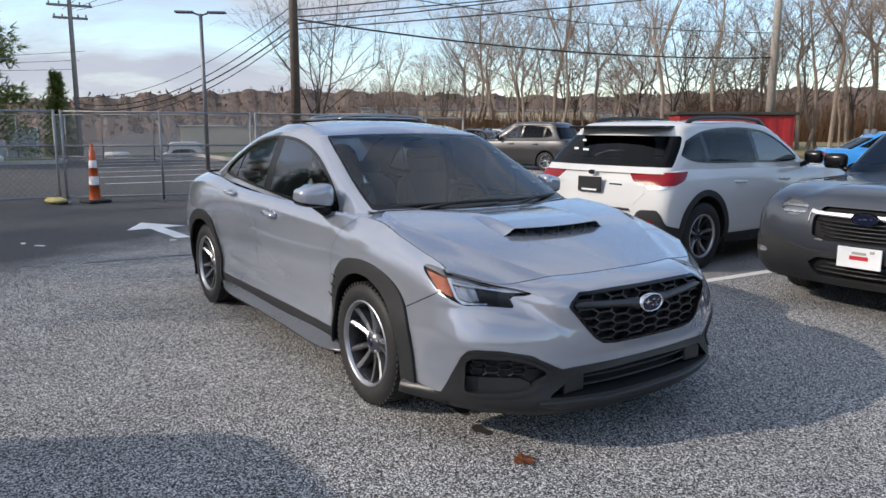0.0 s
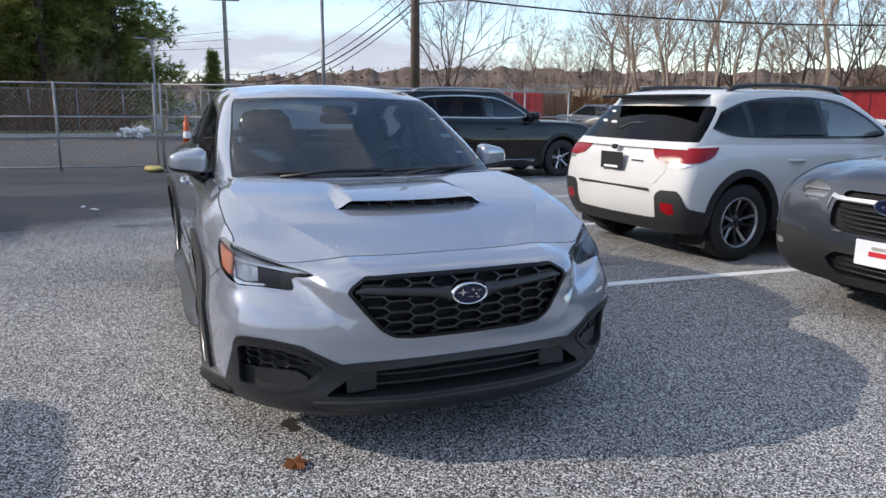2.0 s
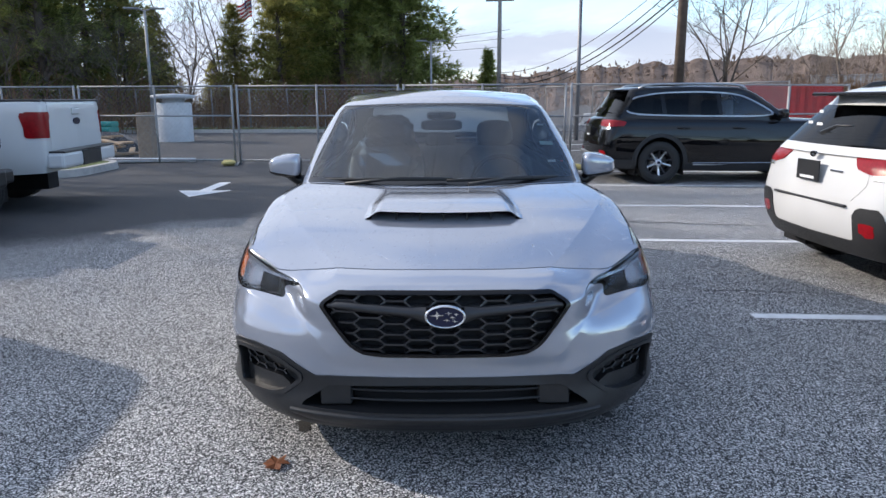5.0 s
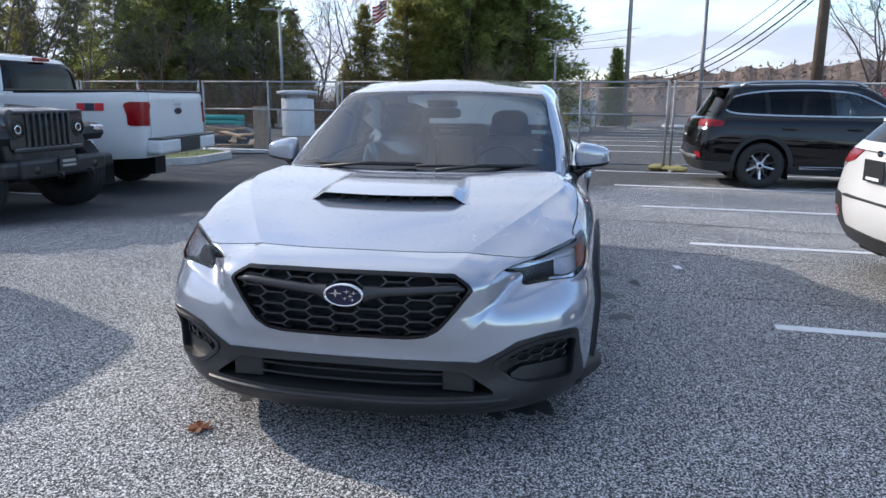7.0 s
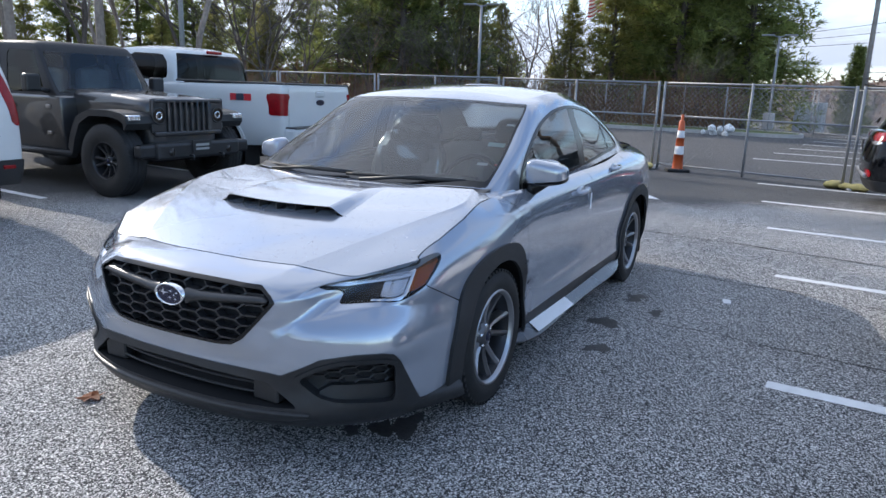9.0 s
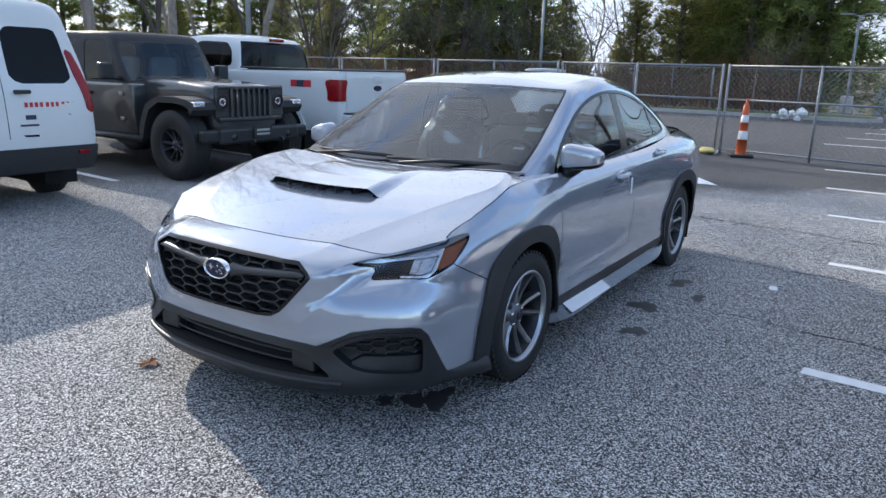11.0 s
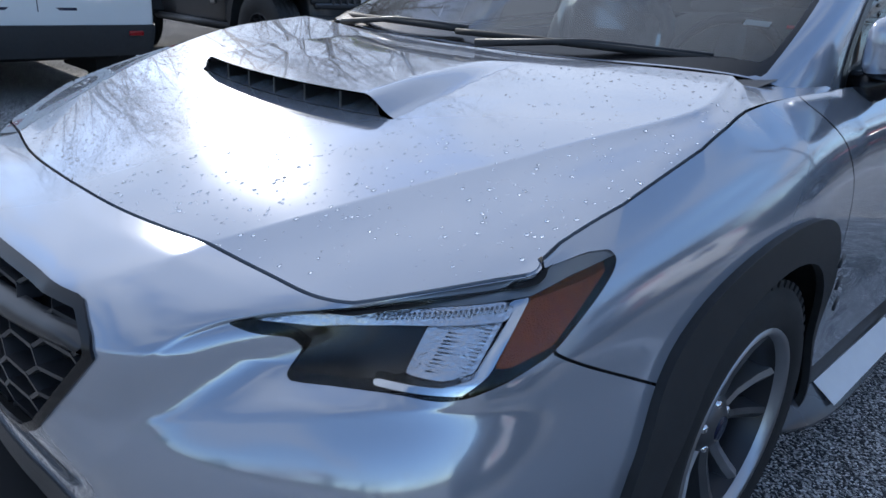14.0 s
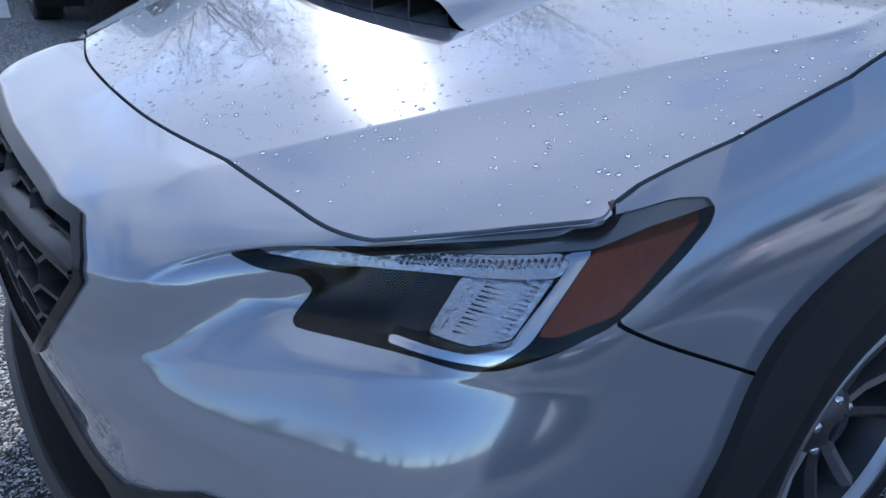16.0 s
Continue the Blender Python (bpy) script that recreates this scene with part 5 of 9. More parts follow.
for x in (0.0, -2.675):
    for sgn in (1, -1):
        w_ = thing("wheel")
        w_.parent = hero
        m = Matrix.Translation((x, sgn * 0.800, 0.322)) @ (Matrix.Rotation(math.pi, 4, "Z") if sgn < 0 else Matrix.Identity(4)) @ Matrix.Rotation(0.35 + x, 4, "Y")
        car_wheel(w_, m)
        # well liner in near-black, which paints in the shade round the wheel
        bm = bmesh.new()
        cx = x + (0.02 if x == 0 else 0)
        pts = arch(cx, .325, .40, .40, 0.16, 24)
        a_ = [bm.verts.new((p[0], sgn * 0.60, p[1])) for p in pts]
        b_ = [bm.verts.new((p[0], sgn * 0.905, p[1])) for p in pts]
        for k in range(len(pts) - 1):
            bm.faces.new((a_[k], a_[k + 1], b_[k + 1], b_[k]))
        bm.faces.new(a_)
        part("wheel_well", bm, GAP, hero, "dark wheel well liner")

# ---- inside the saloon ----
def cushion(bm, c, size, e=0.5, m=None):
    """A soft block with full, rounded sides."""
    r = bmesh.ops.create_uvsphere(bm, u_segments=20, v_segments=14, radius=1.0)
    for v in r["verts"]:
        p = Vector([math.copysign(abs(k) ** e, k) for k in v.co])
        p = Vector((p.x * size[0] / 2, p.y * size[1] / 2, p.z * size[2] / 2))
        v.co = Vector(c) + (m @ p if m else p)
        for f in v.link_faces:
            f.smooth = True


TILT = Matrix.Rotation(radians(-14), 3, "Y")
for sy in (1, -1):
    y = sy * 0.37
    bm = bmesh.new()
    cushion(bm, (-1.33, y, 0.78), (0.15, 0.48, 0.66), .5, TILT)
    for k in (1, -1):
        cushion(bm, (-1.285, y + k * .20, 0.78), (0.15, 0.11, 0.54), .6, TILT)
    seat = part("front_seat", bm, SEAT, hero, "dark cloth front seat")
    bm = bmesh.new()
    cushion(bm, (-1.06, y, 0.47), (0.56, 0.50, 0.17), .55)
    part("seat_cushion", bm, SEAT, seat)
    bm = bmesh.new()
    cushion(bm, (-1.425, y, 1.185), (0.10, 0.25, 0.18), .65, TILT)
    part("headrest", bm, SEAT, seat)
    for k in (1, -1):
        bm = bmesh.new()
        tube(bm, [(-1.40, y + k * .06, 1.03), (-1.42, y + k * .06, 1.13)], .007, 6)
        part("headrest_post", bm, CHROME, seat)
    if sy < 0:
        # crumpled clear film over the backrest
        rng = random.Random(4)
        bm = bmesh.new()
        cushion(bm, (-1.32, y, 0.84), (0.19, 0.53, 0.66), .6, TILT)
        cushion(bm, (-1.41, y + .01, 1.17), (0.15, 0.34, 0.27), .6, TILT)
        for v in bm.verts:
            v.co += Vector((rng.uniform(-.012, .012), rng.uniform(-.014, .014), rng.uniform(-.014, .014)))
        for f in bm.faces:
            f.smooth = False
        part("seat_film", bm, CLING, seat, "crumpled clear protective film")
bm = bmesh.new()
cushion(bm, (-2.28, 0, .74), (.18, 1.32, .62), .4, TILT)
rear_seat = part("rear_seat", bm, SEAT, hero, "dark cloth rear bench")
for y in (-.42, 0, .42):
    bm = bmesh.new()
    cushion(bm, (-2.37, y, 1.085), (.09, .25, .13), .6, TILT)
    part("headrest", bm, SEAT, rear_seat)
# dash, binnacle, centre display
rows = []
for y in np.linspace(-.72, .72, 25):
    hump = .028 * math.exp(-((y - .37) / .17) ** 2)
    bow = .20 * (abs(y) / .72) ** 2.2
    rows.append([(-.10 - bow, y, .955), (-.30 - bow * .6, y, .966), (-.50 - bow * .3, y, .968 + hump), (-.60 - bow * .15, y, .945 + hump), (-.62 - bow * .1, y, .86), (-.56, y, .60)])
dash_s = skin(np.array(rows), np.arange(25), np.arange(6))
if dash_s.N[:, 2].mean() < 0:
    dash_s.T, dash_s.N = dash_s.T[:, ::-1], -dash_s.N
panel("dashboard", dash_s, CABIN, hero, "black moulded dashboard")
bm = bmesh.new()
box(bm, (-.655, 0, .80), (.03, .24, .30), .012)
part("centre_display", bm, GLOSS_BLACK, hero, "dark upright centre display")
# steering wheel
sm = Matrix.Translation((-.80, .37, .905)) @ Matrix.Rotation(radians(-24), 4, "Y")
bm = bmesh.new()
n = 40
pts = [sm @ Vector((0, .182 * math.cos(2 * math.pi * k / n), .182 * math.sin(2 * math.pi * k / n))) for k in range(n + 1)]
tube(bm, pts, .016, 8, caps=False)
steer = part("steering_wheel", bm, CABIN, hero, "black leather steering wheel", smooth=True)
bm = bmesh.new()
cushion(bm, sm @ Vector((.01, 0, -.01)), (.06, .15, .13), .7)
part("wheel_boss", bm, CABIN, steer)
for a in (0, 180, 270):
    bm = bmesh.new()
    d = Vector((0, math.cos(radians(a)), math.sin(radians(a))))
    tube(bm, [sm @ (d * .05), sm @ (d * .178)], [.020, .014], 6)
    part("wheel_spoke", bm, CABIN, steer)
# inner mirror and camera housing
bm = bmesh.new()
cushion(bm, (-.84, 0, 1.262), (.03, .25, .065), .5)
im = part("inner_mirror", bm, CABIN, hero, "black inner mirror")
bm = bmesh.new()
cushion(bm, (-.90, 0, 1.318), (.14, .18, .05), .5)
part("camera_housing", bm, CABIN, im)
# side linings, parcel shelf, roof lining
for sy in (1, -1):
    bm = bmesh.new()
    box(bm, (-1.42, sy * .745, .62), (2.0, .05, .64), .02)
    part("door_lining", bm, CABIN, hero, "black inner door lining")
bm = bmesh.new()
box(bm, (-2.62, 0, 1.0), (.62, 1.30, .05), .01)
part("parcel_shelf", bm, CABIN, hero, "black parcel shelf")
bm = bmesh.new()
box(bm, (-.95, 0, .46), (1.0, .22, .26), .03)
part("centre_console", bm, CABIN, hero, "black centre console")

# paper label left on the sill, strip on the door
bm = bmesh.new()
prism(bm, [(-.455, 0), (-1.03, .003), (-1.05, .072), (-.462, .070)], "z", 0, .0015)
bmesh.ops.transform(bm, matrix=Matrix.Translation((0, .9110, .2680)) @ Matrix.Rotation(radians(-37), 4, "X"), verts=bm.verts)
part("sill_label", bm, PAPER, hero, "white paper label on the sill")
bm = bmesh.new()
box(bm, (-1.475, .9015, .79), (.028, .0015, .10), 0)
part("door_strip", bm, PAPER, hero, "pale tape strip on the door")

# rain drops on the bonnet
def drops(sheet, count, seed, keep):
    rng = np.random.default_rng(seed)
    tri = sheet.V[sheet.T]
    area = np.linalg.norm(np.cross(tri[:, 1] - tri[:, 0], tri[:, 2] - tri[:, 0]), axis=1)
    pick = rng.choice(len(tri), count * 3, p=area / area.sum())
    V, F, made = [], [], 0
    for k in pick:
        a, b = sorted(rng.uniform(0, 1, 2))
        p = tri[k, 0] * a + tri[k, 1] * (b - a) + tri[k, 2] * (1 - b)
        if not keep(p, rng) or made >= count:
            continue
        made += 1
        n = sheet.N[sheet.T[k, 0]]
        u = np.cross(n, (0.3, 1, 0.1))
        u /= np.linalg.norm(u)
        w = np.cross(n, u)
        r = .0009 + .0022 * rng.uniform() ** 3
        long = rng.uniform(1.0, 1.5)
        i0 = len(V)
        for h, q in ((.02, 1.0), (.30, .88), (.50, .50)):
            for s in range(7):
                t = 2 * math.pi * s / 7
                V.append(tuple(p + n * (r * h + .0002) + (u * math.cos(t) * long + w * math.sin(t)) * r * q * (1 + .12 * math.sin(3 * t + k))))
        V.append(tuple(p + n * r * .56))
        V.append(tuple(p + n * .0002))
        for g in range(2):
            for s in range(7):
                j = (s + 1) % 7
                F.append((i0 + g * 7 + s, i0 + g * 7 + j, i0 + g * 7 + 7 + j, i0 + g * 7 + 7 + s))
        for s in range(7):
            F.append((i0 + 14 + s, i0 + 14 + (s + 1) % 7, i0 + 21))
            F.append((i0 + (s + 1) % 7, i0 + s, i0 + 22))
    me = bpy.data.meshes.new("rain_drop")
    me.from_pydata(V, [], F)
    for f in me.polygons:
        f.use_smooth = True
    return me


full = both(bonnet_skin)
full = compact(full, full.T)
me = drops(full, 1900, 5, lambda p, g: abs(p[1]) > .36 * (p[0] > 0) * (p[0] < .56) and g.uniform() < .7 + .3 * math.sin(p[0] * 9 + p[1] * 5))
tagged(link("rain_drops", me, WATER, None), label="small clear rain drops on the silver bonnet", category="water", kind="stuff")

# ---- the other parked vehicles: shared shapes (x ahead, y to the left, origin on the ground at mid wheelbase) ----
def ring(xf, xr, hw, zf, zm, zr, bow_f=0.08, bow_r=0.06, rc_f=0.22, rc_r=0.16):
    """Half a plan outline from the middle of the nose round one side to the middle of the tail."""
    front = [(xf, 0), (xf - bow_f * .25, hw * .45), (xf - bow_f, hw - rc_f), (xf - bow_f - rc_f * .30, hw - rc_f * .30), (xf - bow_f - rc_f, hw)]
    rear = [(xr + bow_r + rc_r, hw), (xr + bow_r + rc_r * .30, hw - rc_r * .30), (xr + bow_r, hw - rc_r), (xr + bow_r * .25, hw * .45), (xr, 0)]
    a, b = front[-1][0], rear[0][0]
    side = [(a + (b - a) * t, hw) for t in (.18, .36, .54, .72, .86)]
    pts = front + side + rear
    return [(x, y, float(np.interp(x, [xr, (xr + xf) / 2, xf], [zr, zm, zf]))) for x, y in pts]


def rear_diag(V):
    return np.stack([(V[:, 1] + V[:, 0]) / math.sqrt(2), V[:, 2]], 1)


def face_yz(V):
    return V[:, [1, 2]]


def pick(s, coords, poly, keep):
    """Cuts out a polygon, only where keep(V) holds: (inside, rest)."""
    f = np.where(keep(s.V), poly_field(coords(s.V), poly), 1.0)
    return split(s, f)


def sides(name, s, material, parent, label=""):
    panel(name, s, material, parent, label)
    panel(name, mirror(s), material, parent, label)


def wheels_on(parent, wb, track, r, rim, width, face, edge, style="five_twin"):
    for i, x in enumerate((wb / 2, -wb / 2)):
        for sgn in (1, -1):
            w = thing("wheel")
            w.parent = parent
            m = Matrix.Translation((x, sgn * track, r)) @ (Matrix.Rotation(math.pi, 4, "Z") if sgn < 0 else Matrix.Identity(4)) @ Matrix.Rotation(0.5 * i + 0.2 * sgn, 4, "Y")
            car_wheel(w, m, r, rim, width, style, face, edge)


def well(parent, x, y_in, y_out, r, cz):
    # near-black liners: the wells' shade is in the colour
    for sgn in (1, -1):
        bm = bmesh.new()
        pts = arch(x, cz, r, r, 0.14, 20)
        a_ = [bm.verts.new((p[0], sgn * y_in, p[1])) for p in pts]
        b_ = [bm.verts.new((p[0], sgn * y_out, p[1])) for p in pts]
        for k in range(len(pts) - 1):
            bm.faces.new((a_[k], a_[k + 1], b_[k + 1], b_[k]))
        bm.faces.new(a_)
        part("wheel_well", bm, GAP, parent, "dark wheel well liner")


def oval_badge(parent, x, z, w, sgn=1, field=BLUE_ENAMEL):
    bm = bmesh.new()
    prism(bm, [(w * math.cos(a), z + w * .55 * math.sin(a)) for a in np.linspace(0, 2 * math.pi, 28, endpoint=False)], "x", x, x + sgn * .012)
    b = part("badge", bm, CHROME, parent, "chrome oval badge")
    bm = bmesh.new()
    prism(bm, [(w * .86 * math.cos(a), z + w * .43 * math.sin(a)) for a in np.linspace(0, 2 * math.pi, 28, endpoint=False)], "x", x + sgn * .010, x + sgn * .0145)
    f = part("badge_field", bm, field, b, "dark badge field")
    for k in (-.35, 0, .4):
        bm = bmesh.new()
        box(bm, (x + sgn * .014, k * w, z + .1 * k * w), (.004, w * .25, w * .12), .001)
        part("badge_mark", bm, CHROME, b)


def suv(name, m, label, P, paint):
    """A crossover from its sizes."""
    car = thing(name, m, label, "car")
    L, W, H, wb, fo, R = P["L"], P["W"], P["H"], P["wb"], P["fo"], P["R"]
    xf, xr, hw = wb / 2 + fo, wb / 2 + fo - L, W / 2
    belt, hood = P["belt"], P["hood"]
    body = loft([
        ring(xf - .10, xr + .10, hw * .93, .24, .21, .27),
        ring(xf - .02, xr + .03, hw * .985, .36, .34, .42),
        ring(xf, xr, hw * .995, .55, .52, .62),
        ring(xf - .015, xr + .02, hw * 1.0, .70, .70, .76),
        ring(xf - .06, xr + .05, hw * .985, .82, .84, .90),
        ring(xf - .13, xr + .09, hw * .955, hood - .07, belt - .07, belt - .04, .10, .06, .30),
        ring(xf - .24, xr + .14, hw * .90, hood - .015, belt, belt + .02, .12, .06, .36),
        ring(xf - .45, xr + .35, hw * .45, hood + .02, belt + .06, belt + .06, .10, .05, .2, .15),
        [(x, 0.0, z) for x, y, z in ring(xf - .55, xr + .5, hw * .2, hood + .03, belt + .07, belt + .06)],
    ], 0.05, (), 4)
    centre_normals(body)
    xw0, xw1, xb0, xb1 = P["screen"]
    H1 = H - .035
    lines = []
    for t, w_, bow in ((-.06, .915, .10), (.25, .885, .10), (.55, .84, .10), (.84, .775, .10)):
        z = belt + (H1 - .06 - belt) * t
        lines.append(ring(xw0 + (xw1 - xw0) * t, xb0 + (xb1 - xb0) * t, hw * w_, z - .005, z, z, .13, .07, .16, .14))
    lines.append(ring(xw1 - .12, xb1 + .04, hw * .73, H1 - .045, H1 - .03, H1 - .05, .12, .06, .16, .14))
    lines.append(ring(xw1 - .30, xb1 + .25, hw * .45, H1 - .008, H1, H1 - .012, .08, .05, .14, .12))
    lines.append([(x, 0.0, z + .006) for x, y, z in ring(xw1 - .5, xb1 + .5, hw * .2, H1 - .004, H1, H1 - .006)])
    cab = centre_normals(loft(lines, 0.05, (3,), 5))
    # openings for the wheels and the trims round them
    for x in (wb / 2, -wb / 2):
        _, body = cut_poly(body, side_xz, arch(x, R + .02, R + .045, R + .05))
    trims = []
    for x in (wb / 2, -wb / 2):
        t, body = cut_poly(body, side_xz, arch(x, R + .02, R + .115, R + .115))
        trims.append(t)
    low, body = pick(body, side_xz, [(-wb / 2, -1), (-wb / 2, P["clad"]), (wb / 2, P["clad"]), (wb / 2, -1)], lambda V: np.abs(V[:, 1]) > hw * .6)
    trims.append(low)
    if P.get("trim", True):
        for t in trims:
            sides("arch_trim", plate(t, .012), PLASTIC_ROUGH, car, "black plastic arch and sill trim")
    else:
        for t in trims:
            sides("arch_trim", t, paint, car)
    gap_list = []
    # doors
    xa = wb / 2 - R - .17
    for a, b in ((xa, xa - .98), (xa - .98, xa - 1.92)):
        f = np.where(np.abs(body.V[:, 1]) > hw * .7, line_field(side_xz(body.V), [(a, .3), (a + .02, belt + .1)]) - .003, 1.0)
        g, body = split(body, f)
        gap_list.append(moved(g, None, -.005))
    f = np.where(np.abs(body.V[:, 1]) > hw * .7, line_field(side_xz(body.V), [(xa - 1.90, .62), (xa - 2.0, .85), (xa - 2.02, belt + .1)]) - .003, 1.0)
    g, body = split(body, f)
    gap_list.append(moved(g, None, -.005))
    # rear end
    tail = lambda V: V[:, 0] < xr + .75
    pieces = {}
    for nm, poly in P.get("tail", {}).items():
        pieces[nm], body = pick(body, rear_diag, [(s + xr / math.sqrt(2), z) for s, z in poly], tail)
    nose = lambda V: V[:, 0] > xf - .75
    for nm, poly in P.get("nose", {}).items():
        pieces[nm], body = pick(body, diagonal, [(s - xf / math.sqrt(2), z) for s, z in poly], nose)
    for nm, s in pieces.items():
        kind = nm.split("/")[0]
        if kind == "tail_lamp":
            sides("tail_lamp", plate(s, .012), RED_LENS, car, "red tail lamp")
        elif kind == "clear":
            sides("reverse_lamp", plate(s, .010), REFLECTOR, car, "clear reversing lamp")
        elif kind == "black":
            panel("bumper_trim", both(plate(s, .008)), PLASTIC_ROUGH, car, "black lower bumper trim")
        elif kind == "reflector":
            sides("reflector", plate(s, .010), RED_LENS, car, "red bumper reflector")
        elif kind == "head_lamp":
            for q in (s, mirror(s)):
                hl = panel("head_lamp", join(moved(q, None, -.03), walls(q, None, -.03)), LAMP_GREY, car, "clear headlamp with a grey bezel")
                strip, _ = split(moved(q, None, -.012), np.abs(q.V[:, 2] - q.V[:, 2].mean() - .012) - .014)
                panel("light_strip", strip, REFLECTOR, hl, "bright light strip")
                strip, _ = split(moved(q, None, -.012), np.abs(q.V[:, 2] - q.V[:, 2].mean() + .035) - .010)
                panel("light_strip", strip, REFLECTOR, hl, "bright light strip")
                panel("lens", q, CLEAR_LENS, hl, "clear lens")
        elif kind == "grille":
            panel("grille", both(join(moved(s, (-.04, 0, 0)), walls(s, (-.04, 0, 0)))), GAP, car, "black grille opening")
        elif kind == "chrome":
            panel("bright_trim", both(plate(s, .010)), ALLOY, car, "satin chrome trim")
        elif kind == "fog":
            sides("fog_lamp", plate(s, .006), REFLECTOR, car, "small fog lamp")
    # upper rear end belongs to the tailgate
    gate, body = pick(body, rear_diag, [(s + xr / math.sqrt(2), z) for s, z in P.get("gate", [(-3, 5), (-2.9, 5), (-2.9, 5.1)])], tail)
    panel("body", both(body), paint, car)
    if len(gate.V):
        panel("tailgate", both(moved(gate, None, .003)), paint, car)
    # glass
    q0, q1 = cab.Q[:, 0], cab.Q[:, 1]
    scr, cab = split(cab, np.maximum.reduce([q0 - 3.2, q1 - 2.9, .28 - q1]))
    back, cab = split(cab, np.maximum.reduce([10.4 - cab.Q[:, 0], cab.Q[:, 1] - 2.75, .45 - cab.Q[:, 1]]))
    win = rounded(P["windows"], 2, .2)
    wf = np.where((cab.Q[:, 0] < 3.6) | (cab.Q[:, 0] > 10.2), 1.0, poly_field(side_xz(cab.V), win))
    side_w, cab = split(cab, wf)
    panel("roof", both(cab), paint, car)
    panel("windscreen", both(scr), WINDSHIELD, car, "clear windscreen")
    panel("rear_window", both(back), PRIVACY, car, "dark rear window")
    edge_t = split(side_w, -.022 - poly_field(side_xz(side_w.V), win))
    sides("window_trim", plate(edge_t[0], .006), P.get("win_trim", GLOSS_BLACK), car, "window surround")
    glass = edge_t[1]
    bars = []
    for xb in P["pillars"]:
        b, glass = split(glass, np.abs(glass.V[:, 0] - xb - (glass.V[:, 2] - belt) * -.12) - .035)
        bars.append(b)
    for b in bars:
        sides("pillar_trim", b, GLOSS_BLACK, car, "gloss black pillar")
    fr, re_ = split(glass, P["pillars"][0] - glass.V[:, 0])
    sides("front_window", fr, SIDE_GLASS, car, "clear front door window")
    sides("rear_side_window", re_, PRIVACY, car, "dark rear side window")
    for g in gap_list:
        sides("panel_joint", g, GAP, car, "dark door joint")
    # inside, floor
    bm = bmesh.new()
    box(bm, (0, 0, .38), (L - .7, W * .86, .3), .05)
    part("floor_pan", bm, GAP, car, "dark floor pan")
    bm = bmesh.new()
    box(bm, ((xw0 + xb0) / 2, 0, belt - .12), (xw0 - xb0 - .1, W * .80, .25), .05)
    part("cabin_trim", bm, CABIN, car, "dark cabin lining")
    for sx_, sy_ in ((.05, .36), (.05, -.36), (-.85, .36), (-.85, -.36)):
        bm = bmesh.new()
        box(bm, (sx_ - .12, sy_, belt + .08), (.16, .46, .50), .07, None, 2)
        box(bm, (sx_ - .15, sy_, belt + .42), (.10, .26, .18), .04, None, 2)
        part("seat", bm, SEAT, car, "dark seat back")
    # mirrors, handles, rails
    for sgn in (1, -1):
        bm = bmesh.new()
        box(bm, (xw0 - .42, sgn * (hw + .08), belt + .10), (.12, .21, .15), .045, None, 3)
        for f in bm.faces:
            f.smooth = True
        mr = part("door_mirror", bm, P.get("mirror", paint), car, "door mirror")
        bm = bmesh.new()
        tube(bm, [(xw0 - .40, sgn * (hw - .08), belt + .0), (xw0 - .42, sgn * (hw + .03), belt + .05)], .03, 8)
        part("mirror_stalk", bm, GLOSS_BLACK, mr)
        for hx in (xa - .82, xa - 1.76):
            bm = bmesh.new()
            hz = belt - .14
            tube(bm, [(hx + .11, sgn * hw * .968, hz), (hx + .08, sgn * (hw * .968 + .03), hz), (hx - .08, sgn * (hw * .968 + .03), hz + .004), (hx - .11, sgn * hw * .968, hz + .004)], [.010, .014, .014, .010], 8)
            part("door_handle", bm, paint, car)
        if P.get("rails"):
            bm = bmesh.new()
            x0, x1 = xw1 - .25, xb1 + .25
            zr = H1 - .045
            y0 = hw * .67
            tube(bm, [(x0, sgn * y0, zr - .01), (x0 - .12, sgn * y0, zr + .055), (x0 - .35, sgn * y0, zr + .072), ((x0 + x1) / 2, sgn * y0, zr + .08), (x1 + .3, sgn * y0, zr + .07), (x1 + .1, sgn * y0, zr + .05), (x1, sgn * y0, zr - .01)], [.03, .024, .02, .02, .02, .024, .03], 8)
            part("roof_rail", bm, P["rails"], car, "roof rail")
    wheels_on(car, wb, hw - .125, R, P["rim"], .225, P["face"], P["edge"])
    for x in (wb / 2, -wb / 2):
        well(car, x, hw - .38, hw - .015, R + .06, R + .02)
    # rear spoiler and wiper
    if P.get("spoiler", True):
        bm = bmesh.new()
        box(bm, (xb1 - .04, 0, H1 - .075), (.30, W * .66, .03), .012, None, 2)
        part("spoiler", bm, P.get("spoil_mat", paint), car, "roof spoiler")
        bm = bmesh.new()
        zc = belt + .16
        tube(bm, [(xb0 - .005, .0, zc - .03), (xb0 + .01, -.16, zc + .03), (xb0 + .012, -.36, zc + .035)], [.02, .011, .007], 6)
        part("rear_wiper", bm, PLASTIC, car, "black rear wiper")
    return car, xf, xr


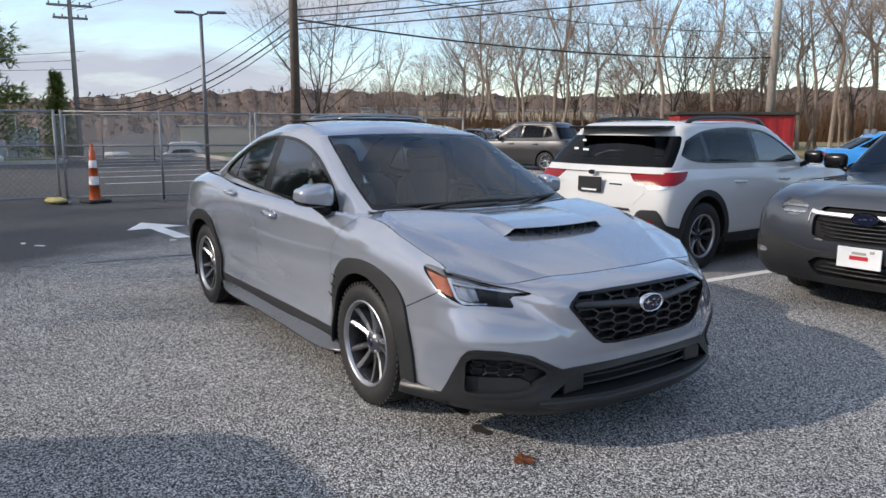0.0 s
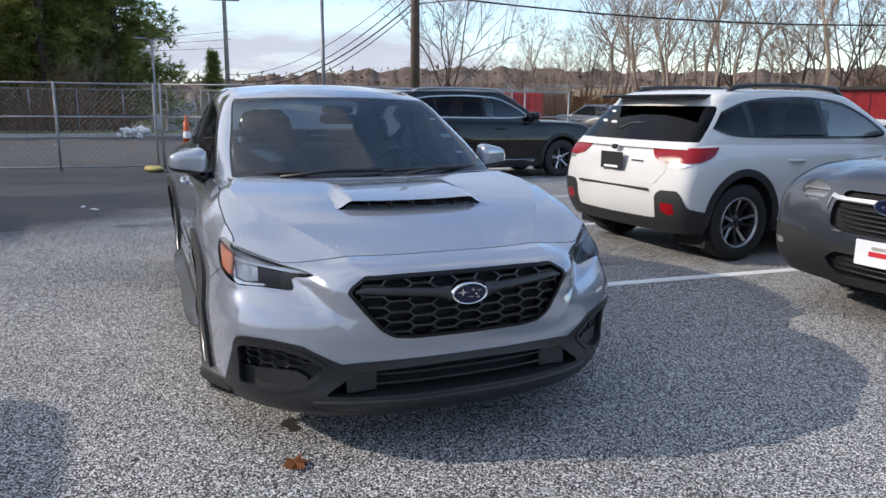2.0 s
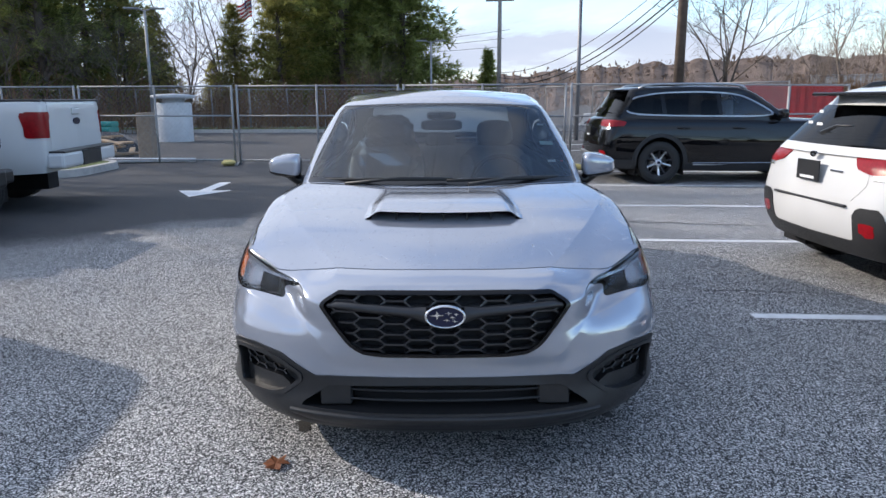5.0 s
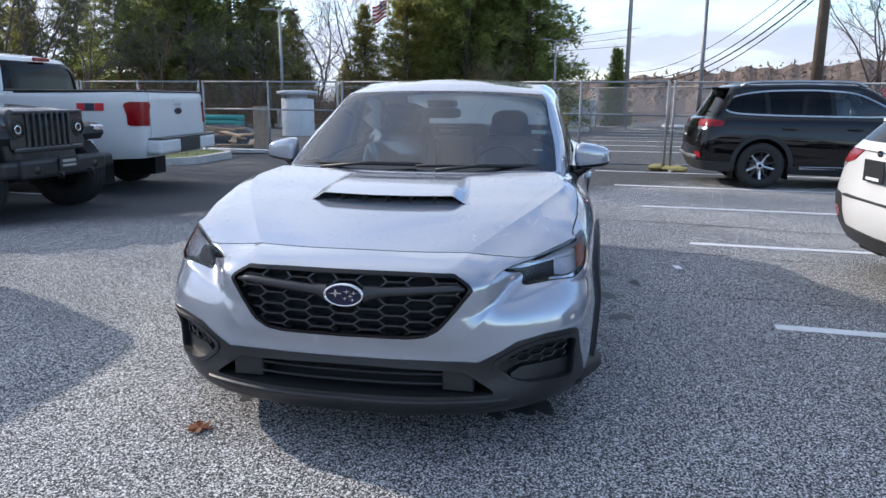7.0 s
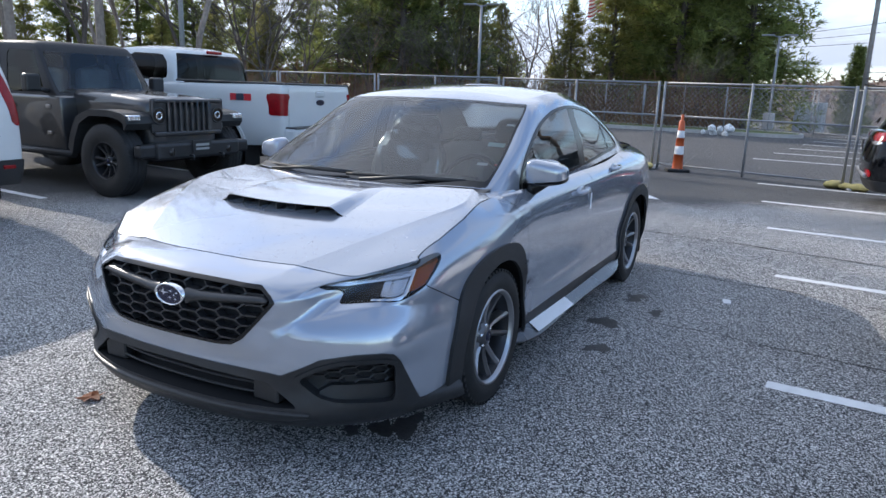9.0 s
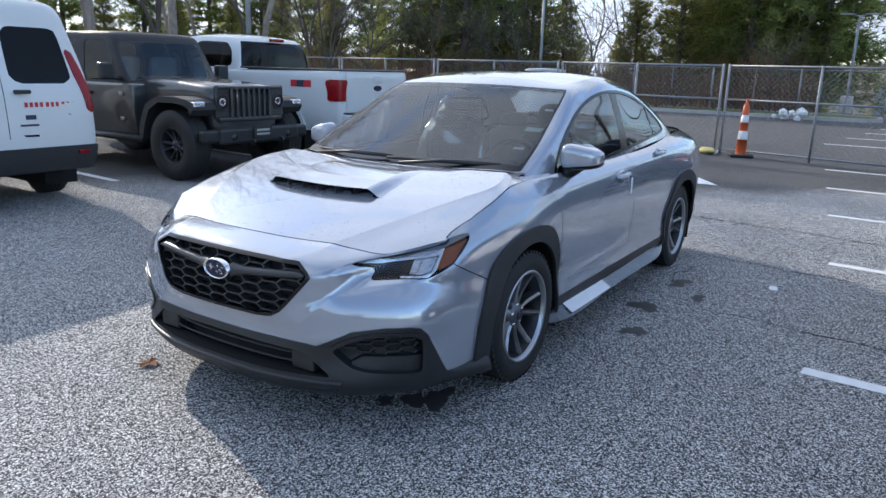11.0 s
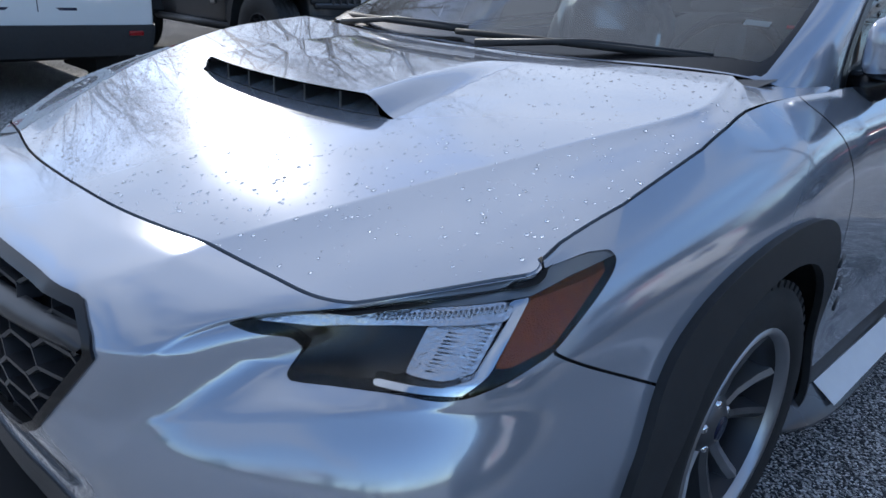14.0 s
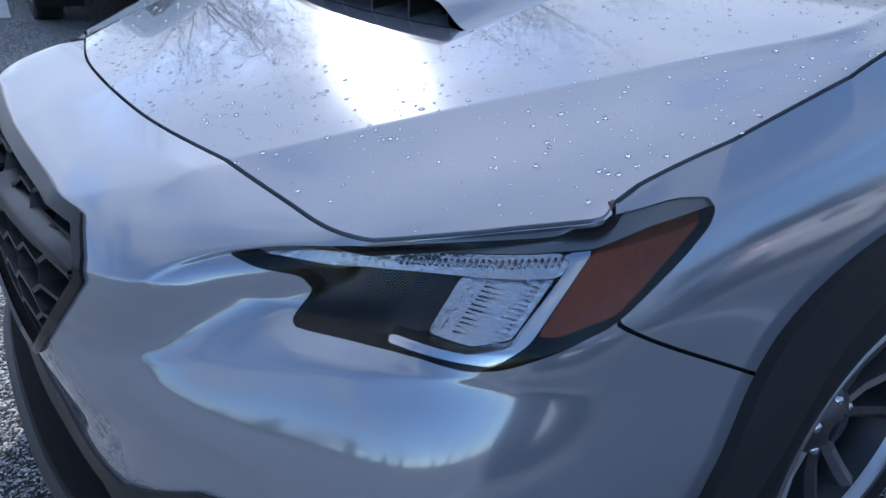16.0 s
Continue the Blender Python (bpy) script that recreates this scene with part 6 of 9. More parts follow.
def dealer_plate(parent, x, z, w=.31, h=.16, material=PLASTIC, sgn=-1, bars=(("white", .0, -.055, .2, .02),), label="black dealer plate with white print bars"):
    bm = bmesh.new()
    box(bm, (x, 0, z), (.012, w, h), .003)
    p = part("number_plate", bm, material, parent, label)
    for col, dy, dz, bw, bh in bars:
        bm = bmesh.new()
        box(bm, (x + sgn * .007, dy, z + dz), (.003, bw, bh))
        part("print_bar", bm, {"white": PAPER, "red": RED_PRINT, "dark": DARK_PRINT, "gold": mat("dull_print", (.35, .35, .33), .5)}[col], p)
    return p


def placed(x, y, heading):
    """Heading in degrees: 0 looks along +x, 90 along +y."""
    return pose(x, y, 0, 0, 0, heading)


TAIL_C = {"tail_lamp": [(.38, .995), (.41, .905), (.53, .872), (.79, .885), (.88, .93), (.93, 1.01), (.62, .998)],
          "clear": [(.52, .871), (.72, .877), (.68, .835), (.52, .832)],
          "reflector": [(.475, .535), (.60, .53), (.60, .435), (.49, .43)],
          "black/a": [(.42, .60), (.47, .64), (.62, .645), (.70, .50), (1.1, .40), (1.3, .3), (1.3, -1), (-1, -1), (-1, .365), (.44, .385)]}
crossover_car, cxf, cxr = suv("crossover", placed(-2.24, 3.82 + 1.335, 93), "white crossover with black arch trims and roof rails", {
    "L": 4.48, "W": 1.80, "H": 1.56, "wb": 2.93, "fo": .80, "R": .345, "belt": 1.02, "hood": .98, "clad": .34, "screen": (1.02, .32, -2.13, -1.72),
    "windows": [(.62, 1.06), (.30, 1.26), (-.05, 1.42), (-.60, 1.46), (-1.25, 1.43), (-1.62, 1.33), (-1.86, 1.20), (-1.60, 1.10), (-1.0, 1.08)], "pillars": (-.34, -1.30), "rails": PLASTIC, "mirror": GLOSS_BLACK,
    "tail": TAIL_C, "gate": [(-1, .66), (.40, .68), (.50, .80), (.51, 1.03), (.45, 1.3), (-1, 1.3)], "rim": .225, "face": DARK_ALLOY, "edge": ALLOY, "spoil_mat": GLOSS_BLACK}, WHITE)
dealer_plate(crossover_car, cxr - .005, .86)
oval_badge(crossover_car, cxr + .035, .985, .045, -1, GLOSS_BLACK)
bm = bmesh.new()
box(bm, (cxr + .045, -.30, .875), (.008, .16, .018), .002)
part("lettering_bar", bm, CHROME, crossover_car, "small chrome lettering bar")
bm = bmesh.new()
box(bm, (cxr + .01, 0, .635), (.03, 1.0, .02), .006)
part("bumper_step", bm, PLASTIC_ROUGH, crossover_car, "black bumper step")
for dy, dz, bw in ((.30, .28, .05), (.38, .19, .06), (.24, .18, .08)):
    bm = bmesh.new()
    box(bm, (cxr + .12 + dz * .42, dy, 1.03 + dz), (.003, bw, .022))
    part("chalk_mark", bm, PAPER, crossover_car, "white marker bar on the rear window")

black_suv, fxf, fxr = suv("estate_suv", placed(-9.40, 3.70 + 1.335, 91), "black sport utility vehicle with silver roof rails", {
    "L": 4.64, "W": 1.815, "H": 1.66, "wb": 2.67, "fo": .96, "R": .355, "belt": 1.07, "hood": 1.04, "clad": .35, "screen": (1.08, .42, -2.20, -1.92), "trim": True,
    "windows": [(.70, 1.11), (.36, 1.33), (.0, 1.50), (-.60, 1.54), (-1.35, 1.52), (-1.80, 1.44), (-1.98, 1.28), (-1.85, 1.15), (-1.0, 1.12)], "pillars": (-.30, -1.25), "rails": ALLOY, "win_trim": ALLOY,
    "tail": {"tail_lamp": [(.42, 1.06), (.43, .97), (.60, .95), (.90, .965), (.93, 1.04), (.70, 1.065)], "clear": [(.45, .948), (.74, .948), (.70, .90), (.48, .90)], "reflector": [(.48, .56), (.66, .56), (.66, .47), (.50, .46)],
             "black/a": [(1.3, .40), (1.3, -1), (-1, -1), (-1, .40), (.44, .42)]}, "gate": [(-1, .64), (.42, .66), (.50, .85), (.50, 1.35), (-1, 1.35)], "rim": .23, "face": BRIGHT_ALLOY, "edge": DARK_ALLOY}, BLACKP)
dealer_plate(black_suv, fxr - .005, .86)
bm = bmesh.new()
box(bm, (fxr + .04, 0, .47), (.06, 1.45, .06), .02, None, 2)
part("skid_trim", bm, ALLOY, black_suv, "silver bumper trim")
for sgn in (1, -1):
    bm = bmesh.new()
    box(bm, (-.02, sgn * .885, .335), (1.5, .03, .05), .012, None, 2)
    part("sill_trim", bm, ALLOY, black_suv, "silver sill strip")

grey_estate, oxf, oxr = suv("estate_car", placed(.52, 2.93 + 2.38, -87), "dark grey estate car with a chrome-edged grille", {
    "L": 4.86, "W": 1.875, "H": 1.62, "wb": 2.745, "fo": 1.01, "R": .35, "belt": 1.03, "hood": .985, "clad": .34, "screen": (1.02, .30, -2.32, -1.95),
    "windows": [(.60, 1.07), (.28, 1.28), (-.05, 1.46), (-.60, 1.50), (-1.45, 1.47), (-1.95, 1.30), (-1.90, 1.15), (-1.0, 1.09)], "pillars": (-.40, -1.40), "rails": PLASTIC, "mirror": GLOSS_BLACK,
    "nose": {"head_lamp": [(.37, .80), (.40, .85), (.52, .885), (.62, .89), (.60, .83), (.53, .765), (.43, .755)],
             "chrome/a": [(-1, .80), (.30, .80), (.355, .845), (.30, .60), (.20, .57), (-1, .57), (-1, .585), (.19, .585), (.285, .61), (.325, .80), (.29, .775), (-1, .760)],
             "grille/a": [(-1, .7595), (.285, .7745), (.315, .785), (.28, .612), (.19, .587), (-1, .587)],
             "grille/b": [(-1, .845), (.30, .845), (.30, .803), (-1, .803)],
             "grille/c": [(-1, .455), (.24, .455), (.30, .40), (.26, .30), (-1, .30)],
             "fog": [(.60, .47), (.80, .47), (.78, .42), (.62, .42)],
             "black/a": [(-1, .50), (.30, .50), (.50, .56), (1.1, .56), (1.4, .35), (1.4, -1), (-1, -1)]},
    "rim": .23, "face": DARK_ALLOY, "edge": ALLOY, "spoiler": False}, GREYP)
oval_badge(grey_estate, oxf - .012, .775, .095)
dealer_plate(grey_estate, oxf + .03, .49, .31, .155, PAPER, 1, (("red", 0, 0, .13, .03), ("gold", 0, .035, .10, .02), ("gold", .09, .05, .03, .02)), "white paper dealer plate with a red print bar")
for z in (.615, .645, .675, .705, .735):
    bm = bmesh.new()
    half = .30 + (z - .6) * .5
    tube(bm, [(oxf - .02 - .10 * (y / .5) ** 2, y, z) for y in np.linspace(-half, half, 12)], .007, 6)
    part("grille_slat", bm, PLASTIC, grey_estate)
for z in (.34, .375, .41):
    bm = bmesh.new()
    tube(bm, [(oxf - .03 - .10 * (y / .5) ** 2, y, z) for y in np.linspace(-.42, .42, 12)], .007, 6)
    part("intake_slat", bm, PLASTIC, grey_estate)


# ---- boxy vehicles ----
def off_roader():
    """A dark square off-road vehicle with round lamps and seven grille slots."""
    j = thing("off_roader", placed(-3.70, -5.52 - 1.5, 90), "dark grey four-door off-road vehicle with black fenders", "car")
    wb, R, hw = 3.0, .41, .80
    hood = loft([
        ring(2.02, .62, hw * .70, .62, .62, .62, .02, 0, .16, .02), ring(2.02, .62, hw * .72, .90, .92, .94, .02, 0, .16, .02),
        ring(2.00, .62, hw * .71, 1.13, 1.17, 1.21, .02, 0, .16, .02), ring(1.95, .62, hw * .62, 1.185, 1.225, 1.255, .03, 0, .16, .02),
        [(x, 0.0, z) for x, y, z in ring(1.9, .62, .3, 1.205, 1.245, 1.275)]], .06, (), 4)
    panel("bonnet", both(centre_normals(hood)), OFFROAD_PAINT, j)
    tub = loft([ring(.68, -2.10, hw * .96, .46, .46, .48, .0, .0, .03, .06), ring(.68, -2.12, hw, .80, .80, .80, .0, .0, .03, .06), ring(.66, -2.12, hw, 1.14, 1.14, 1.14, .0, .0, .03, .06),
                ring(.62, -2.10, hw * .97, 1.17, 1.17, 1.17, 0, 0, .03, .06), [(x, 0.0, z) for x, y, z in ring(.6, -2.0, .3, 1.17, 1.17, 1.17)]], .06, (1, 2, 3), 3)
    _, tub = cut_poly(tub, side_xz, arch(-wb / 2, .44, .50, .50))
    gl = []
    for pts in ([(.42, .5), (.45, 1.2)], [(-.52, .5), (-.52, 1.2)], [(-1.30, .98), (-1.42, 1.2)], [(-1.2, .70), (-1.30, .98)]):
        g, tub = split(tub, np.where(tub.V[:, 1] > .5, line_field(side_xz(tub.V), pts) - .006, 1))
        gl.append(moved(g, None, -.004))
    panel("tub", both(tub), OFFROAD_PAINT, j)
    for g in gl:
        sides("panel_joint", g, GAP, j, "dark door joint")
    cab = loft([ring(.60, -2.10, hw * .95, 1.15, 1.15, 1.15, .02, .0, .05, .06), ring(.40, -2.08, hw * .93, 1.45, 1.45, 1.45, .03, 0, .05, .06), ring(.24, -2.05, hw * .90, 1.74, 1.74, 1.74, .04, .0, .06, .08),
                ring(.18, -2.02, hw * .87, 1.815, 1.82, 1.81, .05, .02, .08, .08), ring(.0, -1.8, hw * .6, 1.85, 1.855, 1.84, .05, .02, .08, .08), [(x, 0.0, z) for x, y, z in ring(-.2, -1.6, .2, 1.855, 1.86, 1.85)]], .06, (2,), 5)
    centre_normals(cab)
    scr, cab = split(cab, np.maximum.reduce([cab.Q[:, 0] - 2.2, cab.Q[:, 1] - 1.9, .18 - cab.Q[:, 1]]))
    wins = []
    for poly in ([(.32, 1.20), (.14, 1.66), (.10, 1.72), (-.46, 1.74), (-.46, 1.20)], [(-.60, 1.20), (-.60, 1.74), (-1.22, 1.74), (-1.30, 1.20)], [(-1.46, 1.24), (-1.40, 1.72), (-1.95, 1.72), (-1.95, 1.24)]):
        w, cab = pick(cab, side_xz, rounded(poly, 1, .1), lambda V: V[:, 1] > .5)
        wins.append(w)
    panel("hard_top", both(cab), mat("black_hard_top", (.02, .02, .022), .6, 0, .15, 20, .2, 500), j, "black hard top")
    panel("windscreen", both(scr), WINDSHIELD, j, "clear upright windscreen")
    for w in wins:
        sides("side_window", moved(w, None, -.006), PRIVACY, j, "dark side window")
    # fenders
    for sgn in (1, -1):
        for cx in (wb / 2 + .10, -wb / 2):
            bm = bmesh.new()
            prof = [(.44, .90), (.42, .985), (.34, 1.02), (.12, 1.045), (-.24, 1.04), (-.46, .94), (-.58, .74), (-.64, .56)]
            if cx < 0:
                prof = [(.60, .52), (.52, .72), (.36, .90), (.16, .96), (-.24, .96), (-.42, .88), (-.52, .72), (-.58, .56)]
            outer = [(cx + x, z) for x, z in prof]
            inner = [(cx + x * .88, z - .075) for x, z in prof]
            for a in range(len(prof) - 1):
                q = [outer[a], outer[a + 1], inner[a + 1], inner[a]]
                prism(bm, q, "y", sgn * .54, sgn * .945)
            bmesh.ops.remove_doubles(bm, verts=bm.verts, dist=.001)
            part("fender", bm, PLASTIC_ROUGH, j, "black plastic fender")
        bm = bmesh.new()
        tube(bm, [(-.95, sgn * .83, .46), (.92, sgn * .83, .46)], .045, 8)
        part("rock_rail", bm, PLASTIC, j, "black rock rail")
        bm = bmesh.new()
        box(bm, (.36, sgn * .96, 1.32), (.12, .20, .22), .03, None, 2)
        mr = part("door_mirror", bm, PLASTIC, j, "black square door mirror")
        bm = bmesh.new()
        tube(bm, [(.40, sgn * .76, 1.22), (.38, sgn * .90, 1.25)], .03, 8)
        part("mirror_stalk", bm, PLASTIC, mr)
        for hx, hz in ((-.34, 1.02), (-1.10, 1.02)):
            bm = bmesh.new()
            box(bm, (hx, sgn * .815, hz), (.20, .04, .05), .015, None, 2)
            part("door_handle", bm, PLASTIC, j)
        for hx, hz in ((.44, 1.03), (.44, .70), (-.50, 1.03), (-.50, .70)):
            bm = bmesh.new()
            box(bm, (hx, sgn * .812, hz), (.09, .025, .05), .008)
            part("door_hinge", bm, STEEL, j, "exposed door hinge")
        # round lamp
        bm = bmesh.new()
        turned(bm, [(2.02, .105), (2.045, .105), (2.05, .098), (2.045, .09)], "x", 32, Matrix.Translation((0, sgn * .475, .985)))
        hl = part("head_lamp", bm, PLASTIC, j, "round headlamp with a black ring")
        bm = bmesh.new()
        turned(bm, [(2.03, .0), (2.045, .05), (2.038, .092)], "x", 32, Matrix.Translation((0, sgn * .475, .985)))
        part("lamp_face", bm, DARK_LENS, hl, "dark glassy lamp face")
        bm = bmesh.new()
        turned(bm, [(2.046, .030), (2.052, .040), (2.046, .050)], "x", 24, Matrix.Translation((0, sgn * .475, .985)))
        part("lamp_ring", bm, CHROME, hl, "bright inner ring")
        bm = bmesh.new()
        box(bm, (2.02, sgn * .84, .965), (.08, .17, .07), .015, None, 2)
        part("side_lamp", bm, REFLECTOR, j, "fender lamp")
        bm = bmesh.new()
        turned(bm, [(2.24, .0), (2.235, .045), (2.21, .05)], "x", 20, Matrix.Translation((0, sgn * .47, .56)))
        part("fog_lamp", bm, DARK_LENS, j, "round dark fog lamp")
        bm = bmesh.new()
        tube(bm, [(2.29, sgn * .25, .47), (2.36, sgn * .25, .47), (2.36, sgn * .25, .52), (2.29, sgn * .25, .52)], .012, 6)
        part("tow_hook", bm, PLASTIC, j, "tow hook")
    # grille face with seven slots
    gx = 2.03
    face = []
    for k in range(8):
        bm = bmesh.new()
        y = -.325 + .65 * k / 7
        box(bm, (gx, y, .975), (.05, .040, .40), .018, None, 2)
        face.append(part("grille_rib", bm, OFFROAD_PAINT, j, "painted grille rib"))
    for z, h in ((.765, .06), (1.165, .05)):
        bm = bmesh.new()
        box(bm, (gx - .005, 0, z), (.05, 1.08, h), .018, None, 2)
        part("grille_header", bm, OFFROAD_PAINT, j)
    for sgn in (1, -1):
        bm = bmesh.new()
        box(bm, (gx - .015, sgn * .465, .985), (.04, .24, .42), .03, None, 2)
        part("grille_cheek", bm, OFFROAD_PAINT, j)
    bm = bmesh.new()
    box(bm, (gx - .05, 0, .97), (.03, 1.02, .42))
    part("radiator", bm, GAP, j, "dark radiator")
    bm = bmesh.new()
    box(bm, (2.13, 0, .57), (.20, 1.36, .20), .035, None, 2)
    box(bm, (2.12, .76, .58), (.14, .26, .16), .035, None, 2)
    box(bm, (2.12, -.76, .58), (.14, .26, .16), .035, None, 2)
    part("front_bumper", bm, PLASTIC, j, "black steel bumper")
    dealer_plate(j, 2.245, .615, .31, .15, PLASTIC, 1, (("gold", 0, .02, .22, .03), ("gold", 0, -.03, .22, .025)), "dark dealer plate with pale print bars")
    bm = bmesh.new()
    box(bm, (-.2, 0, .52), (4.1, 1.2, .24), .05)
    part("chassis", bm, GAP, j, "dark chassis")
    bm = bmesh.new()
    box(bm, (-.75, 0, 1.1), (2.5, 1.45, .2), .05)
    part("cabin_trim", bm, CABIN, j, "dark cabin lining")
    for sx_, sy_ in ((-.25, .36), (-.25, -.36), (-1.15, .36), (-1.15, -.36)):
        bm = bmesh.new()
        box(bm, (sx_, sy_, 1.3), (.16, .48, .45), .07, None, 2)
        part("seat", bm, SEAT, j, "dark seat back")
    for y0 in (.42, -.12):
        bm = bmesh.new()
        tube(bm, [(.66, y0, 1.20), (.60, y0 - .25, 1.235), (.56, y0 - .50, 1.25)], .010, 6)
        part("wiper", bm, PLASTIC, j, "black wiper")
    wheels_on(j, wb + .20, .80, R + .03, .225, .28, DARK_ALLOY, DARK_ALLOY)
    return j


off_roader()


def pickup():
    """A white pickup, tail towards the aisle."""
    p = thing("pickup_truck", placed(-6.03, -7.88, -84), "white four-door pickup truck with a short bed", "car")
    wb, R, hw, xr = 3.68, .40, 1.0, -2.95
    xf = xr + 5.85
    body = loft([ring(xf - .1, xr + .06, hw * .95, .42, .40, .52, .08, .01, .25, .06), ring(xf, xr + .02, hw * .99, .62, .60, .66, .08, .01, .25, .06), ring(xf, xr, hw, .90, .90, .90, .08, .01, .25, .06),
                 ring(xf - .02, xr, hw, 1.10, 1.12, 1.16, .08, .01, .25, .06), ring(xf - .08, xr + .015, hw * .985, 1.20, 1.32, 1.38, .08, .01, .25, .06), ring(xf - .14, xr + .03, hw * .955, 1.23, 1.36, 1.405, .08, .01, .25, .06),
                 ring(xf - .3, xr + .10, hw * .90, 1.25, 1.365, 1.405, .08, .01, .2, .05), [(x, 0.0, z) for x, y, z in ring(xf - .5, xr + .4, .3, 1.26, 1.36, 1.38)]], .06, (5,), 4)
    for x in (wb / 2 + .0, -wb / 2 + .10):
        _, body = cut_poly(body, side_xz, arch(x, .44, .50, .50))
    gl = []
    for pts in ([(-1.02, .5), (-1.02, 1.5)], [(.10, .55), (.10, 1.5)], [(1.15, .55), (1.15, 1.5)]):
        g, body = split(body, np.where(body.V[:, 1] > .6, line_field(side_xz(body.V), pts) - .006, 1))
        gl.append(moved(g, None, -.006))
    tail = lambda V: V[:, 0] < xr + .4
    lampz, body = pick(body, rear_diag, [(s + xr / math.sqrt(2), z) for s, z in ((.60, 1.27), (.60, 1.19), (.63, 1.15), (.63, .955), (.885, .955), (.885, 1.08), (.92, 1.25), (.92, 1.275))], tail)
    gate, body = pick(body, face_yz, [(-1, .66), (.86, .66), (.86, 1.40), (-1, 1.40)], lambda V: V[:, 0] < xr + .06)
    panel("body", both(body), WHITE, p)
    panel("tailgate", both(moved(gate, (-.004, 0, 0))), WHITE, p)
    sides("tail_lamp", plate(lampz, .012), RED_LENS, p, "tall red tail lamp")
    for g in gl:
        sides("panel_joint", g, GAP, p, "dark door joint")
    cab = loft([ring(1.30, -.98, hw * .93, 1.30, 1.33, 1.33, .10, .03, .12, .10), ring(1.02, -.96, hw * .90, 1.52, 1.54, 1.54, .10, .03, .12, .10), ring(.72, -.92, hw * .85, 1.76, 1.78, 1.78, .10, .04, .14, .12),
                ring(.52, -.84, hw * .78, 1.87, 1.89, 1.88, .10, .05, .16, .14), ring(.3, -.6, hw * .5, 1.92, 1.94, 1.93, .08, .05, .14, .12), [(x, 0.0, z) for x, y, z in ring(.1, -.4, .2, 1.935, 1.95, 1.945)]], .06, (3,), 5)
    centre_normals(cab)
    back, cab = split(cab, np.maximum.reduce([11.2 - cab.Q[:, 0], cab.Q[:, 1] - 2.35, .35 - cab.Q[:, 1]]))
    scr, cab = split(cab, np.maximum.reduce([cab.Q[:, 0] - 2.6, cab.Q[:, 1] - 2.6, .3 - cab.Q[:, 1]]))
    wins = []
    for poly in ([(1.02, 1.42), (.66, 1.72), (.50, 1.80), (.18, 1.82), (.18, 1.40)], [(.04, 1.40), (.04, 1.82), (-.62, 1.80), (-.74, 1.68), (-.76, 1.42)]):
        w, cab = pick(cab, side_xz, rounded(poly, 1, .12), lambda V: V[:, 1] > .6)
        wins.append(w)
    panel("cab", both(cab), WHITE, p)
    panel("rear_window", both(back), PRIVACY, p, "dark cab rear window")
    panel("windscreen", both(scr), WINDSHIELD, p, "clear windscreen")
    for w in wins:
        sides("side_window", moved(w, None, -.004), PRIVACY, p, "dark side window")
    bm = bmesh.new()
    box(bm, (-.93, 0, 1.86), (.06, .34, .05), .012)
    part("stop_lamp", bm, RED_LENS, p, "high red stop lamp")
    bm = bmesh.new()
    for sgn in (1, -1):
        box(bm, (xr + 1.0, sgn * .945, 1.412), (1.95, .07, .03), .01)
    box(bm, (xr + .04, 0, 1.412), (.07, 1.8, .03), .01)
    part("bed_rail_cap", bm, PLASTIC, p, "black bed rail cap")
    bm = bmesh.new()
    box(bm, (xr + .98, 0, 1.385), (1.8, 1.8, .03))
    part("bed_cover", bm, PLASTIC_ROUGH, p, "black bed cover")
    bm = bmesh.new()
    box(bm, (xr - .06, 0, .67), (.22, 1.90, .20), .04, None, 2)
    part("rear_bumper", bm, WHITE, p, "white and black step bumper")
    bm = bmesh.new()
    box(bm, (xr - .07, 0, .778), (.22, 1.86, .025), .01)
    part("bumper_step", bm, PLASTIC, p, "black bumper step")
    bm = bmesh.new()
    box(bm, (xr - .170, 0, .665), (.02, .66, .19), .004)
    part("number_plate", bm, PLASTIC, p, "dark plate")
    bm = bmesh.new()
    box(bm, (xr - .004, 0, 1.27), (.03, .26, .09), .02, None, 2)
    part("gate_handle", bm, WHITE, p)
    bm = bmesh.new()
    prism(bm, [(.11 * math.cos(a), 1.14 + .045 * math.sin(a)) for a in np.linspace(0, 2 * math.pi, 24, endpoint=False)], "x", xr - .018, xr)
    part("badge", bm, BLUE_ENAMEL, p, "dark blue oval badge")
    # sticker on the bed side: red shapes on dark
    for sgn in (1, -1):
        for k, (dx, w, col) in enumerate(((-.0, .10, RED_PRINT), (-.11, .10, DARK_PRINT), (-.21, .08, RED_PRINT))):
            bm = bmesh.new()
            box(bm, (xr + .62 + dx * -1.25, sgn * 1.006, 1.20), (w * 1.3, .010, .10), .0)
            part("decal_bar", bm, col, p, "red and dark decal bar")
        for cx in (wb / 2, -wb / 2 + .10):
            bm = bmesh.new()
            for r0, r1 in ((.50, .545),):
                a = np.linspace(.12, math.pi - .12, 20)
                for u, v in zip(a[:-1], a[1:]):
                    prism(bm, [(cx + r0 * math.cos(u), .44 + r0 * math.sin(u)), (cx + r1 * math.cos(u), .44 + r1 * math.sin(u)), (cx + r1 * math.cos(v), .44 + r1 * math.sin(v)), (cx + r0 * math.cos(v), .44 + r0 * math.sin(v))], "y", sgn * .97, sgn * 1.025)
            bmesh.ops.remove_doubles(bm, verts=bm.verts, dist=.001)
            part("arch_flare", bm, WHITE, p)
    bm = bmesh.new()
    box(bm, (0, 0, .6), (4.6, 1.5, .3), .05)
    part("chassis", bm, GAP, p, "dark chassis")
    bm = bmesh.new()
